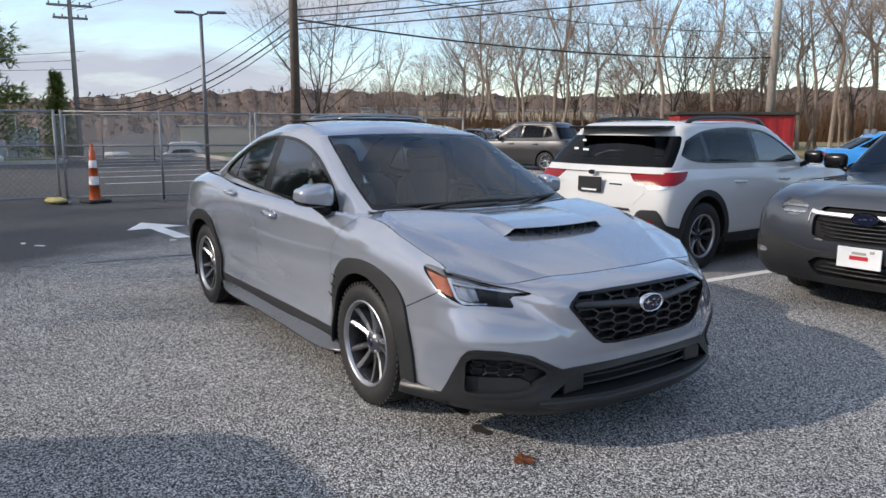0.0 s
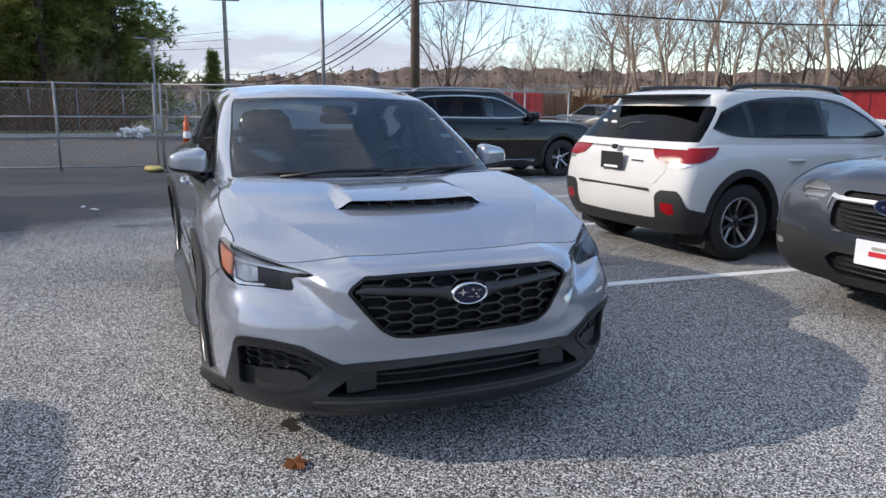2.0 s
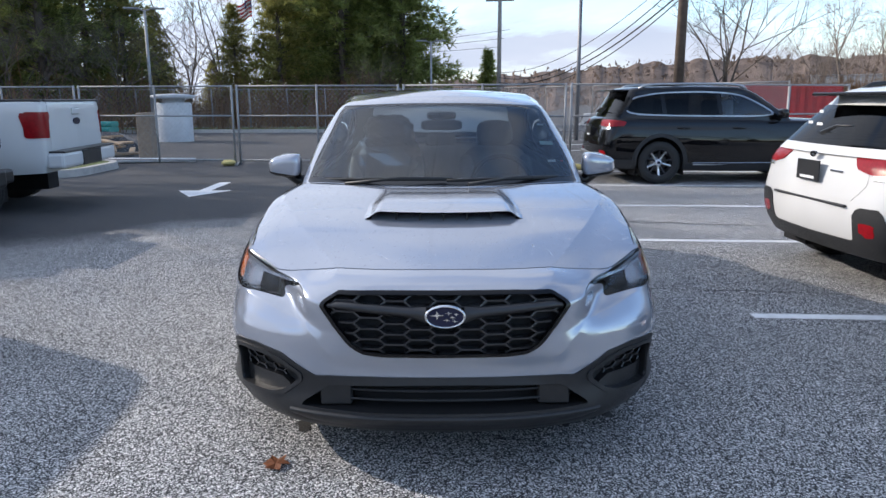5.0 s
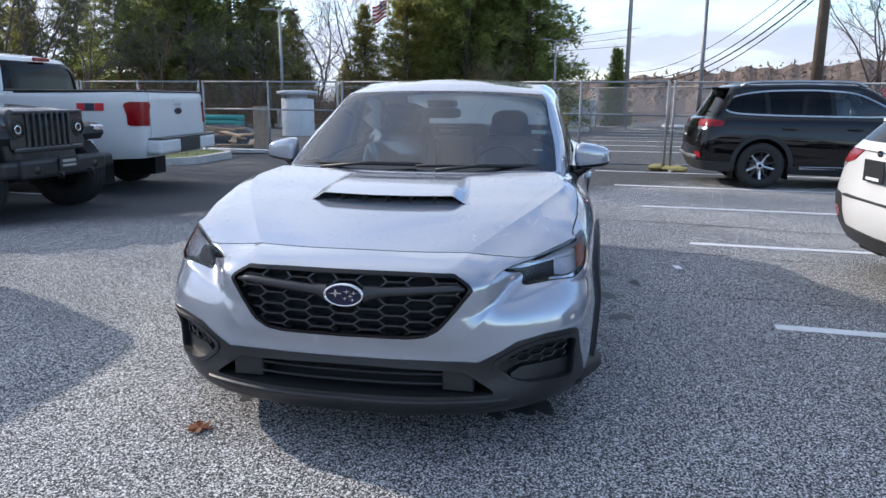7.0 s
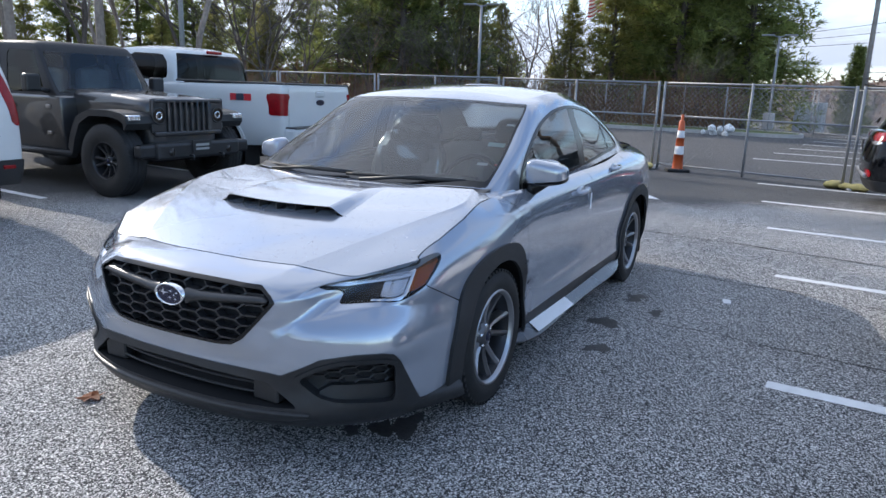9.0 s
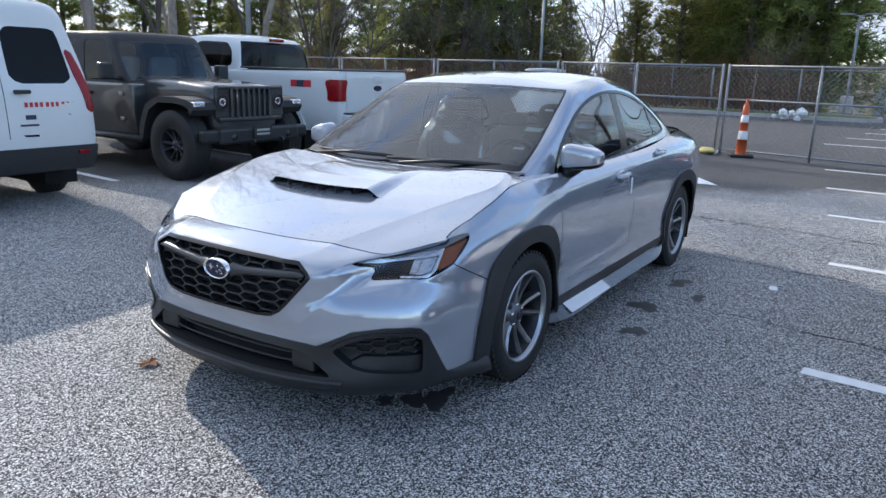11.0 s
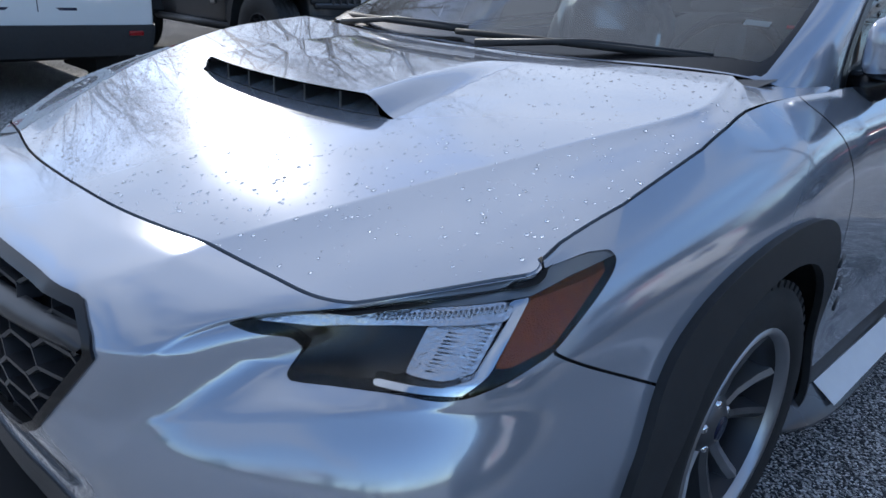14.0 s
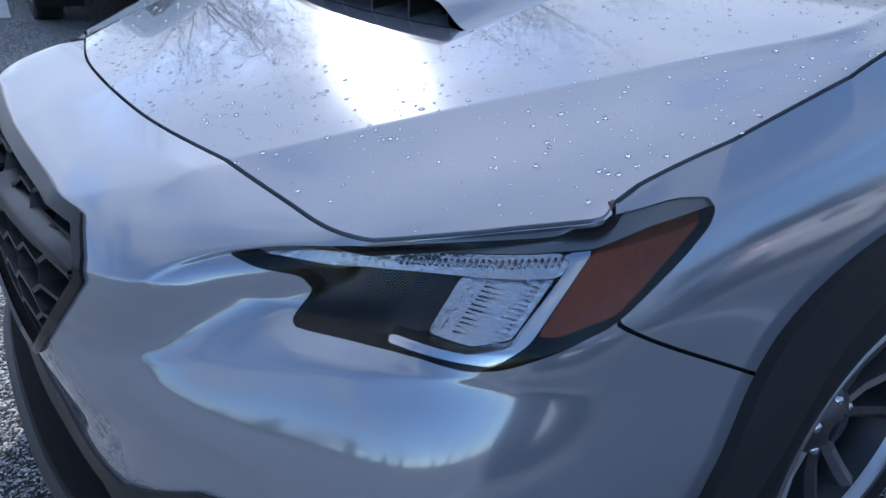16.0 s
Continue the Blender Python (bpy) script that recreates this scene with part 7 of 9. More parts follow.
    box(bm, (.1, 0, 1.25), (2.0, 1.6, .2), .05)
    part("cabin_trim", bm, CABIN, p, "dark cabin lining")
    for i, x in enumerate((wb / 2, -wb / 2 + .10)):
        for sgn in (1, -1):
            w = thing("wheel")
            w.parent = p
            car_wheel(w, Matrix.Translation((x, sgn * .86, R)) @ (Matrix.Rotation(math.pi, 4, "Z") if sgn < 0 else Matrix.Identity(4)), R, .235, .265, "five_twin", DARK_ALLOY, ALLOY)
        well(p, x, .62, .985, .51, .44)


pickup()


def van():
    """A white delivery van, tail towards the aisle."""
    v = thing("delivery_van", placed(-.54, -4.83 - 2.42, -90) @ Matrix.Diagonal((1, 1, 1.08, 1)), "white delivery van with print bars on its rear doors", "van")
    hw, xr, xf, wb, R = .915, -2.42, 2.40, 3.06, .33
    body = loft([ring(xf - .1, xr + .03, hw * .95, .25, .25, .34, .1, .03, .3, .08), ring(xf, xr, hw * .99, .5, .5, .5, .1, .03, .3, .08), ring(xf, xr + .01, hw, .8, .9, .9, .1, .03, .3, .08), ring(xf - .15, xr + .04, hw * .985, .95, 1.1, 1.1, .1, .03, .3, .08),
                 ring(xf - .9, xr + .10, hw * .95, 1.12, 1.35, 1.35, .1, .03, .3, .10), ring(xf - 1.4, xr + .17, hw * .88, 1.5, 1.65, 1.65, .1, .04, .25, .12), ring(xf - 1.75, xr + .24, hw * .80, 1.78, 1.84, 1.83, .1, .05, .2, .14), ring(xf - 2.0, xr + .45, hw * .5, 1.86, 1.90, 1.88, .1, .04, .2, .12),
                 [(x, 0.0, z) for x, y, z in ring(xf - 2.2, xr + .7, .2, 1.88, 1.91, 1.89)]], .06, (), 5)
    centre_normals(body)
    for x in (wb / 2, -wb / 2):
        _, body = cut_poly(body, side_xz, arch(x, .36, .40, .40))
    tail = lambda V: V[:, 0] < xr + .6
    low, body = pick(body, rear_diag, [(-9, .56), (9, .56), (9, -1), (-9, -1)], tail)
    win, body = pick(body, face_yz, rounded([(.08, 1.13), (.70, 1.13), (.64, 1.58), (.60, 1.62), (.08, 1.62)], 1, .12), lambda V: V[:, 0] < xr + .30)
    lamp, body = pick(body, rear_diag, [(s + xr / math.sqrt(2), z) for s, z in ((.575, 1.42), (.63, 1.46), (.66, 1.20), (.70, .92), (.68, .86), (.60, .86), (.60, 1.0), (.575, 1.2))], tail)
    scr, body = split(body, np.maximum.reduce([body.Q[:, 0] - 2.4, body.Q[:, 1] - 5.8, 4.1 - body.Q[:, 1]]))
    sw, body = pick(body, side_xz, [(.95, 1.2), (.60, 1.55), (.2, 1.6), (.1, 1.2)], lambda V: V[:, 1] > .5)
    gl = []
    g, body = split(body, np.where(body.V[:, 0] < xr + .3, np.where(body.V[:, 2] > .58, body.V[:, 1] - .004, 1), 1))
    gl.append(moved(g, None, -.005))
    g, body = split(body, np.where(body.V[:, 0] < xr + .3, line_field(face_yz(body.V), [(0, .60), (.80, .60), (.80, 1.0), (.74, 1.35), (.66, 1.70), (0, 1.74)]) - .004, 1))
    gl.append(moved(g, None, -.005))
    panel("body", both(body), WHITE, v)
    panel("panel_joints", both(join(*gl)), GAP, v, "dark door joints")
    panel("rear_bumper", both(plate(low, .02)), PLASTIC_ROUGH, v, "dark plastic rear bumper")
    sides("rear_window", moved(win, None, -.003), PRIVACY, v, "dark rear door window")
    sides("tail_lamp", plate(lamp, .010), RED_LENS, v, "tall narrow red tail lamp")
    panel("windscreen", both(scr), WINDSHIELD, v, "clear windscreen")
    sides("side_window", sw, PRIVACY, v, "dark side window")

    def print_bar(y, z, w, h, material, label):
        bm = bmesh.new()
        x = float(np.interp(z, [.5, .9, 1.1, 1.35], [xr, xr + .006, xr + .04, xr + .10]))
        x += .03 * (abs(y) / .75) ** 2
        box(bm, (x - .002, y, z), (.006, w, h))
        part("print_bar", bm, material, v, label)
    for k, yy in enumerate((.66, .61, .56, .50, .45, .40, .34, .29, .24, .19)):
        print_bar(-yy, .945, .028, .042, RED_PRINT, "red print bar")
        print_bar(yy, .945, .028, .042, RED_PRINT, "red print bar")
    for yy in (-.58, .58, -.22):
        print_bar(yy, .835, .10, .04, DARK_PRINT, "dark print bar")
    for yy, w in ((-.55, .24), (-.20, .18), (.25, .2), (.55, .2)):
        print_bar(yy, .765, w, .018, DARK_PRINT, "dark print bar")
        print_bar(yy, .67, w * .9, .02, BLUE_ENAMEL, "blue print bar")
    bm = bmesh.new()
    box(bm, (xr + .0, -.16, 1.06), (.04, .16, .035), .012, None, 2)
    part("door_handle", bm, PLASTIC, v, "black door handle")
    bm = bmesh.new()
    box(bm, (xr - .015, -.72, .50), (.02, .12, .035), .006)
    part("reflector", bm, RED_LENS, v, "red bumper reflector")
    bm = bmesh.new()
    box(bm, (0, 0, .4), (4.2, 1.5, .25), .05)
    part("floor_pan", bm, GAP, v, "dark floor pan")
    bm = bmesh.new()
    box(bm, (.2, 0, 1.0), (3.6, 1.6, .1), .02)
    part("cabin_trim", bm, CABIN, v, "dark load floor")
    wheels_on(v, wb, .78, R, .2, .215, DARK_ALLOY, STEEL)
    for x in (wb / 2, -wb / 2):
        well(v, x, .55, .90, .41, .36)


van()

# ---- ground and markings ----
def ground_z(x, y):
    """The lot is level; beyond its far edge the land falls away."""
    t = min(max((-36.0 - x) / 26.0, 0.0), 1.0)
    s = min(max((30.0 - y) / 14.0, 0.0), 1.0)
    return -3.0 * t * t * (3 - 2 * t) * s


asphalt, an, al, ab, amul, aco = mat_asphalt("asphalt", (0.05, 0.05, 0.052), (1.0, 0.99, 0.97), 178.0, 1.0, 0.16)
# a darker, smoother coat on the lanes further back
dark_chip = an.new("ShaderNodeTexNoise")
dark_chip.inputs["Scale"].default_value, dark_chip.inputs["Detail"].default_value = 60, 5
al.new(aco.outputs["Object"], dark_chip.inputs["Vector"])
dark_ramp = an.new("ShaderNodeValToRGB")
dark_ramp.color_ramp.elements[0].position, dark_ramp.color_ramp.elements[0].color = 0.3, (0.045, 0.045, 0.048, 1)
dark_ramp.color_ramp.elements[1].position, dark_ramp.color_ramp.elements[1].color = 0.75, (0.105, 0.104, 0.104, 1)
al.new(dark_chip.outputs["Fac"], dark_ramp.inputs["Fac"])
a_sep = an.new("ShaderNodeSeparateXYZ")
al.new(aco.outputs["Object"], a_sep.inputs["Vector"])
a_y = an.new("ShaderNodeMath")
a_y.operation, a_y.inputs[1].default_value = "MULTIPLY", 0.75
al.new(a_sep.outputs["Y"], a_y.inputs[0])
a_sum = an.new("ShaderNodeMath")
a_sum.operation = "ADD"
al.new(a_sep.outputs["X"], a_sum.inputs[0])
al.new(a_y.outputs[0], a_sum.inputs[1])
a_noise = an.new("ShaderNodeTexNoise")
a_noise.inputs["Scale"].default_value, a_noise.inputs["Detail"].default_value = 0.9, 7
al.new(aco.outputs["Object"], a_noise.inputs["Vector"])
a_wob = an.new("ShaderNodeMath")
a_wob.operation, a_wob.inputs[1].default_value, a_wob.inputs[2].default_value = "MULTIPLY_ADD", 2.4, -1.2
al.new(a_noise.outputs["Fac"], a_wob.inputs[0])
a_edge = an.new("ShaderNodeMath")
a_edge.operation = "ADD"
al.new(a_sum.outputs[0], a_edge.inputs[0])
al.new(a_wob.outputs[0], a_edge.inputs[1])
a_fac = an.new("ShaderNodeMapRange")
a_fac.inputs["From Min"].default_value, a_fac.inputs["From Max"].default_value = -6.0, -7.4
a_fac.inputs["To Min"].default_value, a_fac.inputs["To Max"].default_value = 0.0, 0.9
al.new(a_edge.outputs[0], a_fac.inputs["Value"])
a_mix = an.new("ShaderNodeMix")
a_mix.data_type = "RGBA"
al.new(a_fac.outputs["Result"], a_mix.inputs["Factor"])
al.new(amul.outputs["Vector"], a_mix.inputs["A"])
al.new(dark_ramp.outputs["Color"], a_mix.inputs["B"])
al.new(a_mix.outputs["Result"], ab.inputs["Base Color"])

gx = [-900, -500, -300, -200, -120, -80, -62, -54, -48, -42, -36, -30, -15, 0, 15, 60, 200, 600]
gy = [-700, -300, -120, -60, -30, -15, 0, 8, 16, 20, 24, 30, 45, 90, 300, 800]
bm = bmesh.new()
gv = [[bm.verts.new((x, y, ground_z(x, y))) for y in gy] for x in gx]
for i in range(len(gx) - 1):
    for k in range(len(gy) - 1):
        bm.faces.new((gv[i][k], gv[i + 1][k], gv[i + 1][k + 1], gv[i][k + 1]))
tagged(part("ground", bm, asphalt, None, "worn grey asphalt car park with pale stone chips"), kind="structure", category="ground")

STALL = Vector((0.075, 1.0, 0)).normalized()
for x, y, n in ((-.966, 2.06, 5.3), (-3.58, 1.95, 5.3), (-6.05, 1.72, 5.3), (-8.40, 1.49, 5.3), (-10.8, 1.25, 5.2), (-2.25, -5.85, -5.2), (-5.2, -5.9, -5.2), (.55, -5.8, -5.2), (1.75, 2.25, 5.3)):
    bm = bmesh.new()
    a = Vector((x, y, 0))
    side = STALL.cross(Vector((0, 0, 1))) * 0.052
    m = 14
    rows = []
    for k in range(m + 1):
        c = a + STALL * (n * k / m) + Vector((random.uniform(-.004, .004), 0, 0))
        rows.append((bm.verts.new(c + side + Vector((0, 0, .004))), bm.verts.new(c - side + Vector((0, 0, .004)))))
    for r, q in zip(rows[:-1], rows[1:]):
        bm.faces.new((r[0], r[1], q[1], q[0]))
    bmesh.ops.recalc_face_normals(bm, faces=bm.faces)
    tagged(part("parking_line", bm, LINE_PAINT, None, "white painted parking line"), kind="structure")


def arrow(x, y, heading, size=1.9):
    bm = bmesh.new()
    outline = [(0, .06), (1.05, .06), (1.05, .26), (1.75, 0), (1.05, -.26), (1.05, -.06), (0, -.06)]
    outline = [(p * size / 1.75, q * size / 1.75 * 1.5) for p, q in outline]
    m = pose(x, y, .004, 0, 0, heading)
    bm.faces.new([bm.verts.new(m @ Vector((p, q, 0))) for p, q in outline])
    bmesh.ops.recalc_face_normals(bm, faces=bm.faces)
    tagged(part("lane_arrow", bm, LINE_PAINT, None, "white painted lane arrow"), kind="structure")


arrow(-6.35, -.12, 184, 1.85)
arrow(-8.9, -3.72, 0, 1.9)
for k in range(9):
    bm = bmesh.new()
    box(bm, (-16.5 - 2.6 * k, 3.2 + .3 * k, .002), (.1, 5, .004), 0, None)
    tagged(part("parking_line", bm, LINE_PAINT, None, "white painted parking line"), kind="structure")

CRACK = mat("crack", (0.03, 0.03, 0.03), 0.9)


def crack(points, wide):
    bm = bmesh.new()
    pts = smooth_line(points, 1)
    rng = random.Random(len(points) * 7 + int(points[0][0] * 10))
    rows = []
    dense = []
    for a, b in zip(pts[:-1], pts[1:]):
        n = max(2, int(np.linalg.norm(b - a) / .12))
        dense += [a + (b - a) * k / n for k in range(n)]
    for i, p in enumerate(dense):
        d = dense[min(i + 1, len(dense) - 1)] - dense[max(i - 1, 0)]
        d = d / max(np.linalg.norm(d), 1e-6)
        n = np.array((-d[1], d[0]))
        c = p + n * rng.uniform(-.02, .02)
        w = wide * rng.uniform(.35, 1)
        rows.append((bm.verts.new((*(c + n * w), .003)), bm.verts.new((*(c - n * w), .003))))
    for r, q in zip(rows[:-1], rows[1:]):
        bm.faces.new((r[0], r[1], q[1], q[0]))
    bmesh.ops.recalc_face_normals(bm, faces=bm.faces)
    tagged(part("asphalt_crack", bm, CRACK, None, "thin dark crack in the asphalt"), kind="structure")


crack([(-5.1, -1.5), (-4.9, .6), (-4.75, 2.0), (-4.3, 4.0), (-4.2, 7.0)], .022)
crack([(-3.2, .95), (-3.1, 1.9), (-2.9, 3.0)], .010)
crack([(-1.7, 1.2), (-1.6, 2.2), (-1.45, 3.2)], .009)
crack([(-10.2, -6), (-9.9, -2), (-10.1, 1.0), (-9.8, 4.0)], .015)


def stain(x, y, r, seed, material, name="oil_stain", label="dark damp stain on the asphalt"):
    rng = random.Random(seed)
    bm = bmesh.new()
    n = 26
    ph = [rng.uniform(0, 6.28) for _ in range(4)]
    vs = []
    for k in range(n):
        a = 2 * math.pi * k / n
        q = r * (1 + .25 * math.sin(2 * a + ph[0]) + .18 * math.sin(3 * a + ph[1]) + .12 * math.sin(5 * a + ph[2]) + rng.uniform(-.1, .1))
        vs.append(bm.verts.new((x + q * math.cos(a) * 1.4, y + q * math.sin(a), .0025)))
    bm.faces.new(vs)
    tagged(part(name, bm, material, None, label), kind="structure")


WET = mat("damp_asphalt", (0.045, 0.043, 0.042), 0.55, 0, 0.45, 30, 0.6, 160)
for k, (x, y, r) in enumerate(((.52, .62, .05), (.44, .70, .07), (.60, .52, .035), (.35, -.55, .05), (.62, -.62, .04), (-1.0, 1.15, .06), (-1.5, 1.05, .08), (-2.2, 1.1, .07), (-1.9, 1.3, .05))):
    stain(x, y, r, k, WET)

# fallen leaf, scraps
LEAF = mat("dry_leaf", (0.33, 0.12, 0.05), 0.7, 0, 0.35, 40)
bm = bmesh.new()
outline = [(0, -.055), (.028, -.03), (.06, -.035), (.042, 0), (.062, .03), (.025, .028), (0, .062), (-.024, .03), (-.058, .034), (-.042, 0), (-.062, -.03), (-.026, -.028)]
mid = bm.verts.new((.977, -.67, .009))
vs = [bm.verts.new((.977 + p * .95, -.67 + q * .95, .006 + .012 * ((k % 3) / 2))) for k, (p, q) in enumerate(outline)]
for k in range(len(vs)):
    bm.faces.new((mid, vs[k], vs[(k + 1) % len(vs)]))
bmesh.ops.solidify(bm, geom=bm.faces[:], thickness=.0015)
tagged(part("fallen_leaf", bm, LEAF, None), "dry brown maple leaf lying on asphalt", "leaf")
for x, y, w, h, a in ((-2.485, 1.69, .11, .055, 10), (-6.6, -1.75, .12, .05, 40), (-6.9, -1.9, .10, .05, 0), (-6.2, -.3, .08, .05, 70)):
    bm = bmesh.new()
    box(bm, (0, 0, .004), (w, h, .006), .001, pose(x, y, .001, 0, 0, a))
    tagged(part("paper_scrap", bm, PAPER, None), "small white paper scrap on asphalt", "litter", "paper scraps")


# ---- fence of wire panels ----
def wire_panel(name, a, b, high, label, cell=.075, wire=.0014, posts=(0.0, 1.0), rails=(0.05, .62, .995), group="fence panels"):
    a, b = Vector(a), Vector(b)
    L = (b - a).length
    d = (b - a).normalized()
    f = thing(name, None, label, "fence", group)
    f.location = a
    for p in posts:
        bm = bmesh.new()
        tube(bm, [d * L * p, d * L * p + Vector((0, 0, high + .02))], .024, 8)
        part("post", bm, ZINC, f)
    for r in rails:
        bm = bmesh.new()
        tube(bm, [Vector((0, 0, high * r)), d * L + Vector((0, 0, high * r))], .018, 8)
        part("rail", bm, ZINC, f)
    V, F = [], []

    def strand(s0, z0, s1, z1):
        p, q = d * s0 + Vector((0, 0, z0)), d * s1 + Vector((0, 0, z1))
        n = d.cross(Vector((0, 0, 1)))
        u = Vector((0, 0, 1)).cross(q - p)
        t = (q - p).normalized()
        c = t.cross(n)
        k = len(V)
        for e in (p, q):
            V.extend([tuple(e + n * wire), tuple(e - n * wire * .5 + c * wire), tuple(e - n * wire * .5 - c * wire)])
        F.extend([(k, k + 1, k + 4, k + 3), (k + 1, k + 2, k + 5, k + 4), (k + 2, k, k + 3, k + 5)])
    step = cell * math.sqrt(2)
    z_lo, z_hi = high * .05, high * .99
    hgt = z_hi - z_lo
    k = -hgt
    while k < L:
        for sg in (1, -1):
            s0, s1 = (k, k + hgt) if sg > 0 else (k + hgt, k)
            z0, z1 = z_lo, z_hi
            if sg > 0:
                if s0 < 0:
                    z0, s0 = z_lo - s0, 0
                if s1 > L:
                    z1, s1 = z_hi - (s1 - L), L
            else:
                if s1 < 0:
                    z1, s1 = z_hi + s1, 0
                if s0 > L:
                    z0, s0 = z_lo + (s0 - L), L
            if z1 - z0 > .02:
                strand(s0, z0, s1, z1)
        k += step
    me = bpy.data.meshes.new("wire_mesh")
    me.from_pydata(V, [], F)
    ob = link("wire_mesh", me, ZINC, f, "woven wire mesh")
    tagged(ob, kind="stuff")
    return f


NEAR = [(-14.0, -15.2), (-13.3, -11.7), (-12.75, -8.05), (-12.35, -4.44), (-12.0, -.80), (-11.10, 2.62), (-12.0, 6.1), (-13.2, 9.5)]
for i, (p, q) in enumerate(zip(NEAR[:-1], NEAR[1:])):
    d = (Vector(q) - Vector(p)).normalized() * .06
    wire_panel("chain_link_fence", (p[0] + d.x, p[1] + d.y, .02), (q[0] - d.x, q[1] - d.y, .02), 1.69, "galvanised temporary chain-link fence panel on feet", posts=(0.0, .5, 1.0))
for p in NEAR[1:-1]:
    bm = bmesh.new()
    box(bm, (0, 0, .025), (.75, .06, .04), .01, pose(p[0], p[1], 0, 0, 0, 8))
    tagged(part("fence_foot", bm, ZINC, None), "flat steel fence foot on asphalt", "foot", "fence feet")
SAND = mat("yellow_sandbag", (0.50, 0.42, 0.16), 0.9, 0, 0.3, 9, 0.5, 120)
for x, y, a in ((-11.85, -.95, 20), (-10.95, 2.75, 60), (-11.2, 2.45, -20), (-12.2, -4.6, 10), (-18.2, 6.9, 30), (-20.5, 7.4, 80)):
    bm = bmesh.new()
    bmesh.ops.create_uvsphere(bm, u_segments=18, v_segments=10, radius=1)
    for v in bm.verts:
        x_, y_, z_ = v.co
        v.co = (.26 * math.copysign(abs(x_) ** .7, x_), .15 * math.copysign(abs(y_) ** .7, y_), .055 * z_ + .012 * math.sin(9 * x_ + 3 * y_))
    for f in bm.faces:
        f.smooth = True
    bmesh.ops.transform(bm, matrix=pose(x, y, .062, 0, 0, a), verts=bm.verts)
    tagged(part("sandbag", bm, SAND, None), "dusty yellow sandbag weighting the fence", "sandbag", "sandbags")


def delineator(x, y):
    c = thing("traffic_delineator", pose(x, y, 0, 0, 0, 20), "orange and white traffic delineator on a black base", "traffic cone")
    ORANGE = mat("orange_plastic", (0.62, 0.11, 0.03), 0.45, 0, 0.12, 12)
    WB = mat("white_reflective", (0.72, 0.70, 0.68), 0.4, 0, 0.1, 20)
    bm = bmesh.new()
    box(bm, (0, 0, .03), (.42, .42, .06), .02, None, 2)
    part("base", bm, RUBBER, c, "black rubber base")
    prof = [(.06, .105), (.10, .10), (.34, .088), (.34, .090), (.50, .082), (.50, .080), (.66, .072), (.66, .074), (.80, .066), (.80, .064), (.98, .052), (1.0, .03), (1.0, .022), (1.09, .03), (1.12, .0)]
    cuts = [(0, 3, ORANGE, "orange_lower"), (3, 5, WB, "white_band"), (5, 7, ORANGE, "orange_middle"), (7, 9, WB, "white_band"), (9, 15, ORANGE, "orange_top")]
    for a, b, m, nm in cuts:
        bm = bmesh.new()
        turned(bm, prof[a:b + 1] if b < 15 else prof[a:], "z", 28)
        part(nm, bm, m, c, nm.replace("_", " ") + " sleeve")


delineator(-11.72, -.30)

# ---- kerbed island and works beyond the fence ----
CONCRETE = mat("concrete", (0.42, 0.40, 0.37), 0.85, 0, 0.2, 8, 0.4, 60)
GRASS = mat("short_grass", (0.10, 0.125, 0.035), 0.95, 0, 0.45, 6, 0.9, 40)
DRY_GRASS = mat("dry_grass", (0.24, 0.20, 0.085), 0.95, 0, 0.4, 1.2, 0.9, 12)


def island(x0, x1, y0, y1, r, z=.14):
    def outline(inset):
        pts = []
        for cx, cy, a0 in ((x1 - r, y1 - r, 0), (x0 + r, y1 - r, 90), (x0 + r, y0 + r, 180), (x1 - r, y0 + r, 270)):
            for k in range(9):
                a = radians(a0 + 90 * k / 8)
                pts.append((cx + (r - inset) * math.cos(a), cy + (r - inset) * math.sin(a)))
        return pts
    bm = bmesh.new()
    o, i = outline(0), outline(.16)
    lo, hi = [bm.verts.new((*p, 0)) for p in o], [bm.verts.new((p[0], p[1], z)) for p in outline(.02)]
    inn, dn = [bm.verts.new((*p, z)) for p in i], [bm.verts.new((*p, z - .06)) for p in i]
    n = len(o)
    for k in range(n):
        j = (k + 1) % n
        for a, b in ((lo, hi), (hi, inn), (inn, dn)):
            bm.faces.new((a[k], a[j], b[j], b[k]))
    bmesh.ops.recalc_face_normals(bm, faces=bm.faces)
    tagged(part("kerb", bm, CONCRETE, None, "pale concrete kerb"), kind="structure")
    bm = bmesh.new()
    bm.faces.new([bm.verts.new((*p, z - .015)) for p in i])
    tagged(part("grass_bed", bm, GRASS, None, "short green grass behind the kerb"), kind="structure")
    blades((x0 + .3, x1 - .3), (y0 + .3, y1 - .3), z - .015, 1500, .05)


def blades(xr, yr, z, count, tall, name="grass", material=None):
    rng = np.random.default_rng(count)
    V, F = [], []
    for _ in range(count):
        x, y = rng.uniform(*xr), rng.uniform(*yr)
        a, h, w = rng.uniform(0, 6.28), tall * rng.uniform(.5, 1.2), tall * .12
        c, s = math.cos(a), math.sin(a)
        k = len(V)
        V += [(x - c * w, y - s * w, z), (x + c * w, y + s * w, z), (x + s * h * .4, y - c * h * .4, z + h)]
        F.append((k, k + 1, k + 2))
    me = bpy.data.meshes.new(name)
    me.from_pydata(V, [], F)
    tagged(link(name, me, material or GRASS, None, "short grass blades"), kind="stuff")


island(-12.3, -9.4, -14.0, -6.75, .9)
island(-31.0, -28.0, -16, 1.5, 1.2)
island(-34.5, -24.5, 7.6, 11.5, 1.2)

# concrete chamber, post, boards and pipes
chamber = thing("concrete_chamber", pose(-21.6, -9.1, 0), "white precast concrete chamber with a flat cap", "utility chamber")
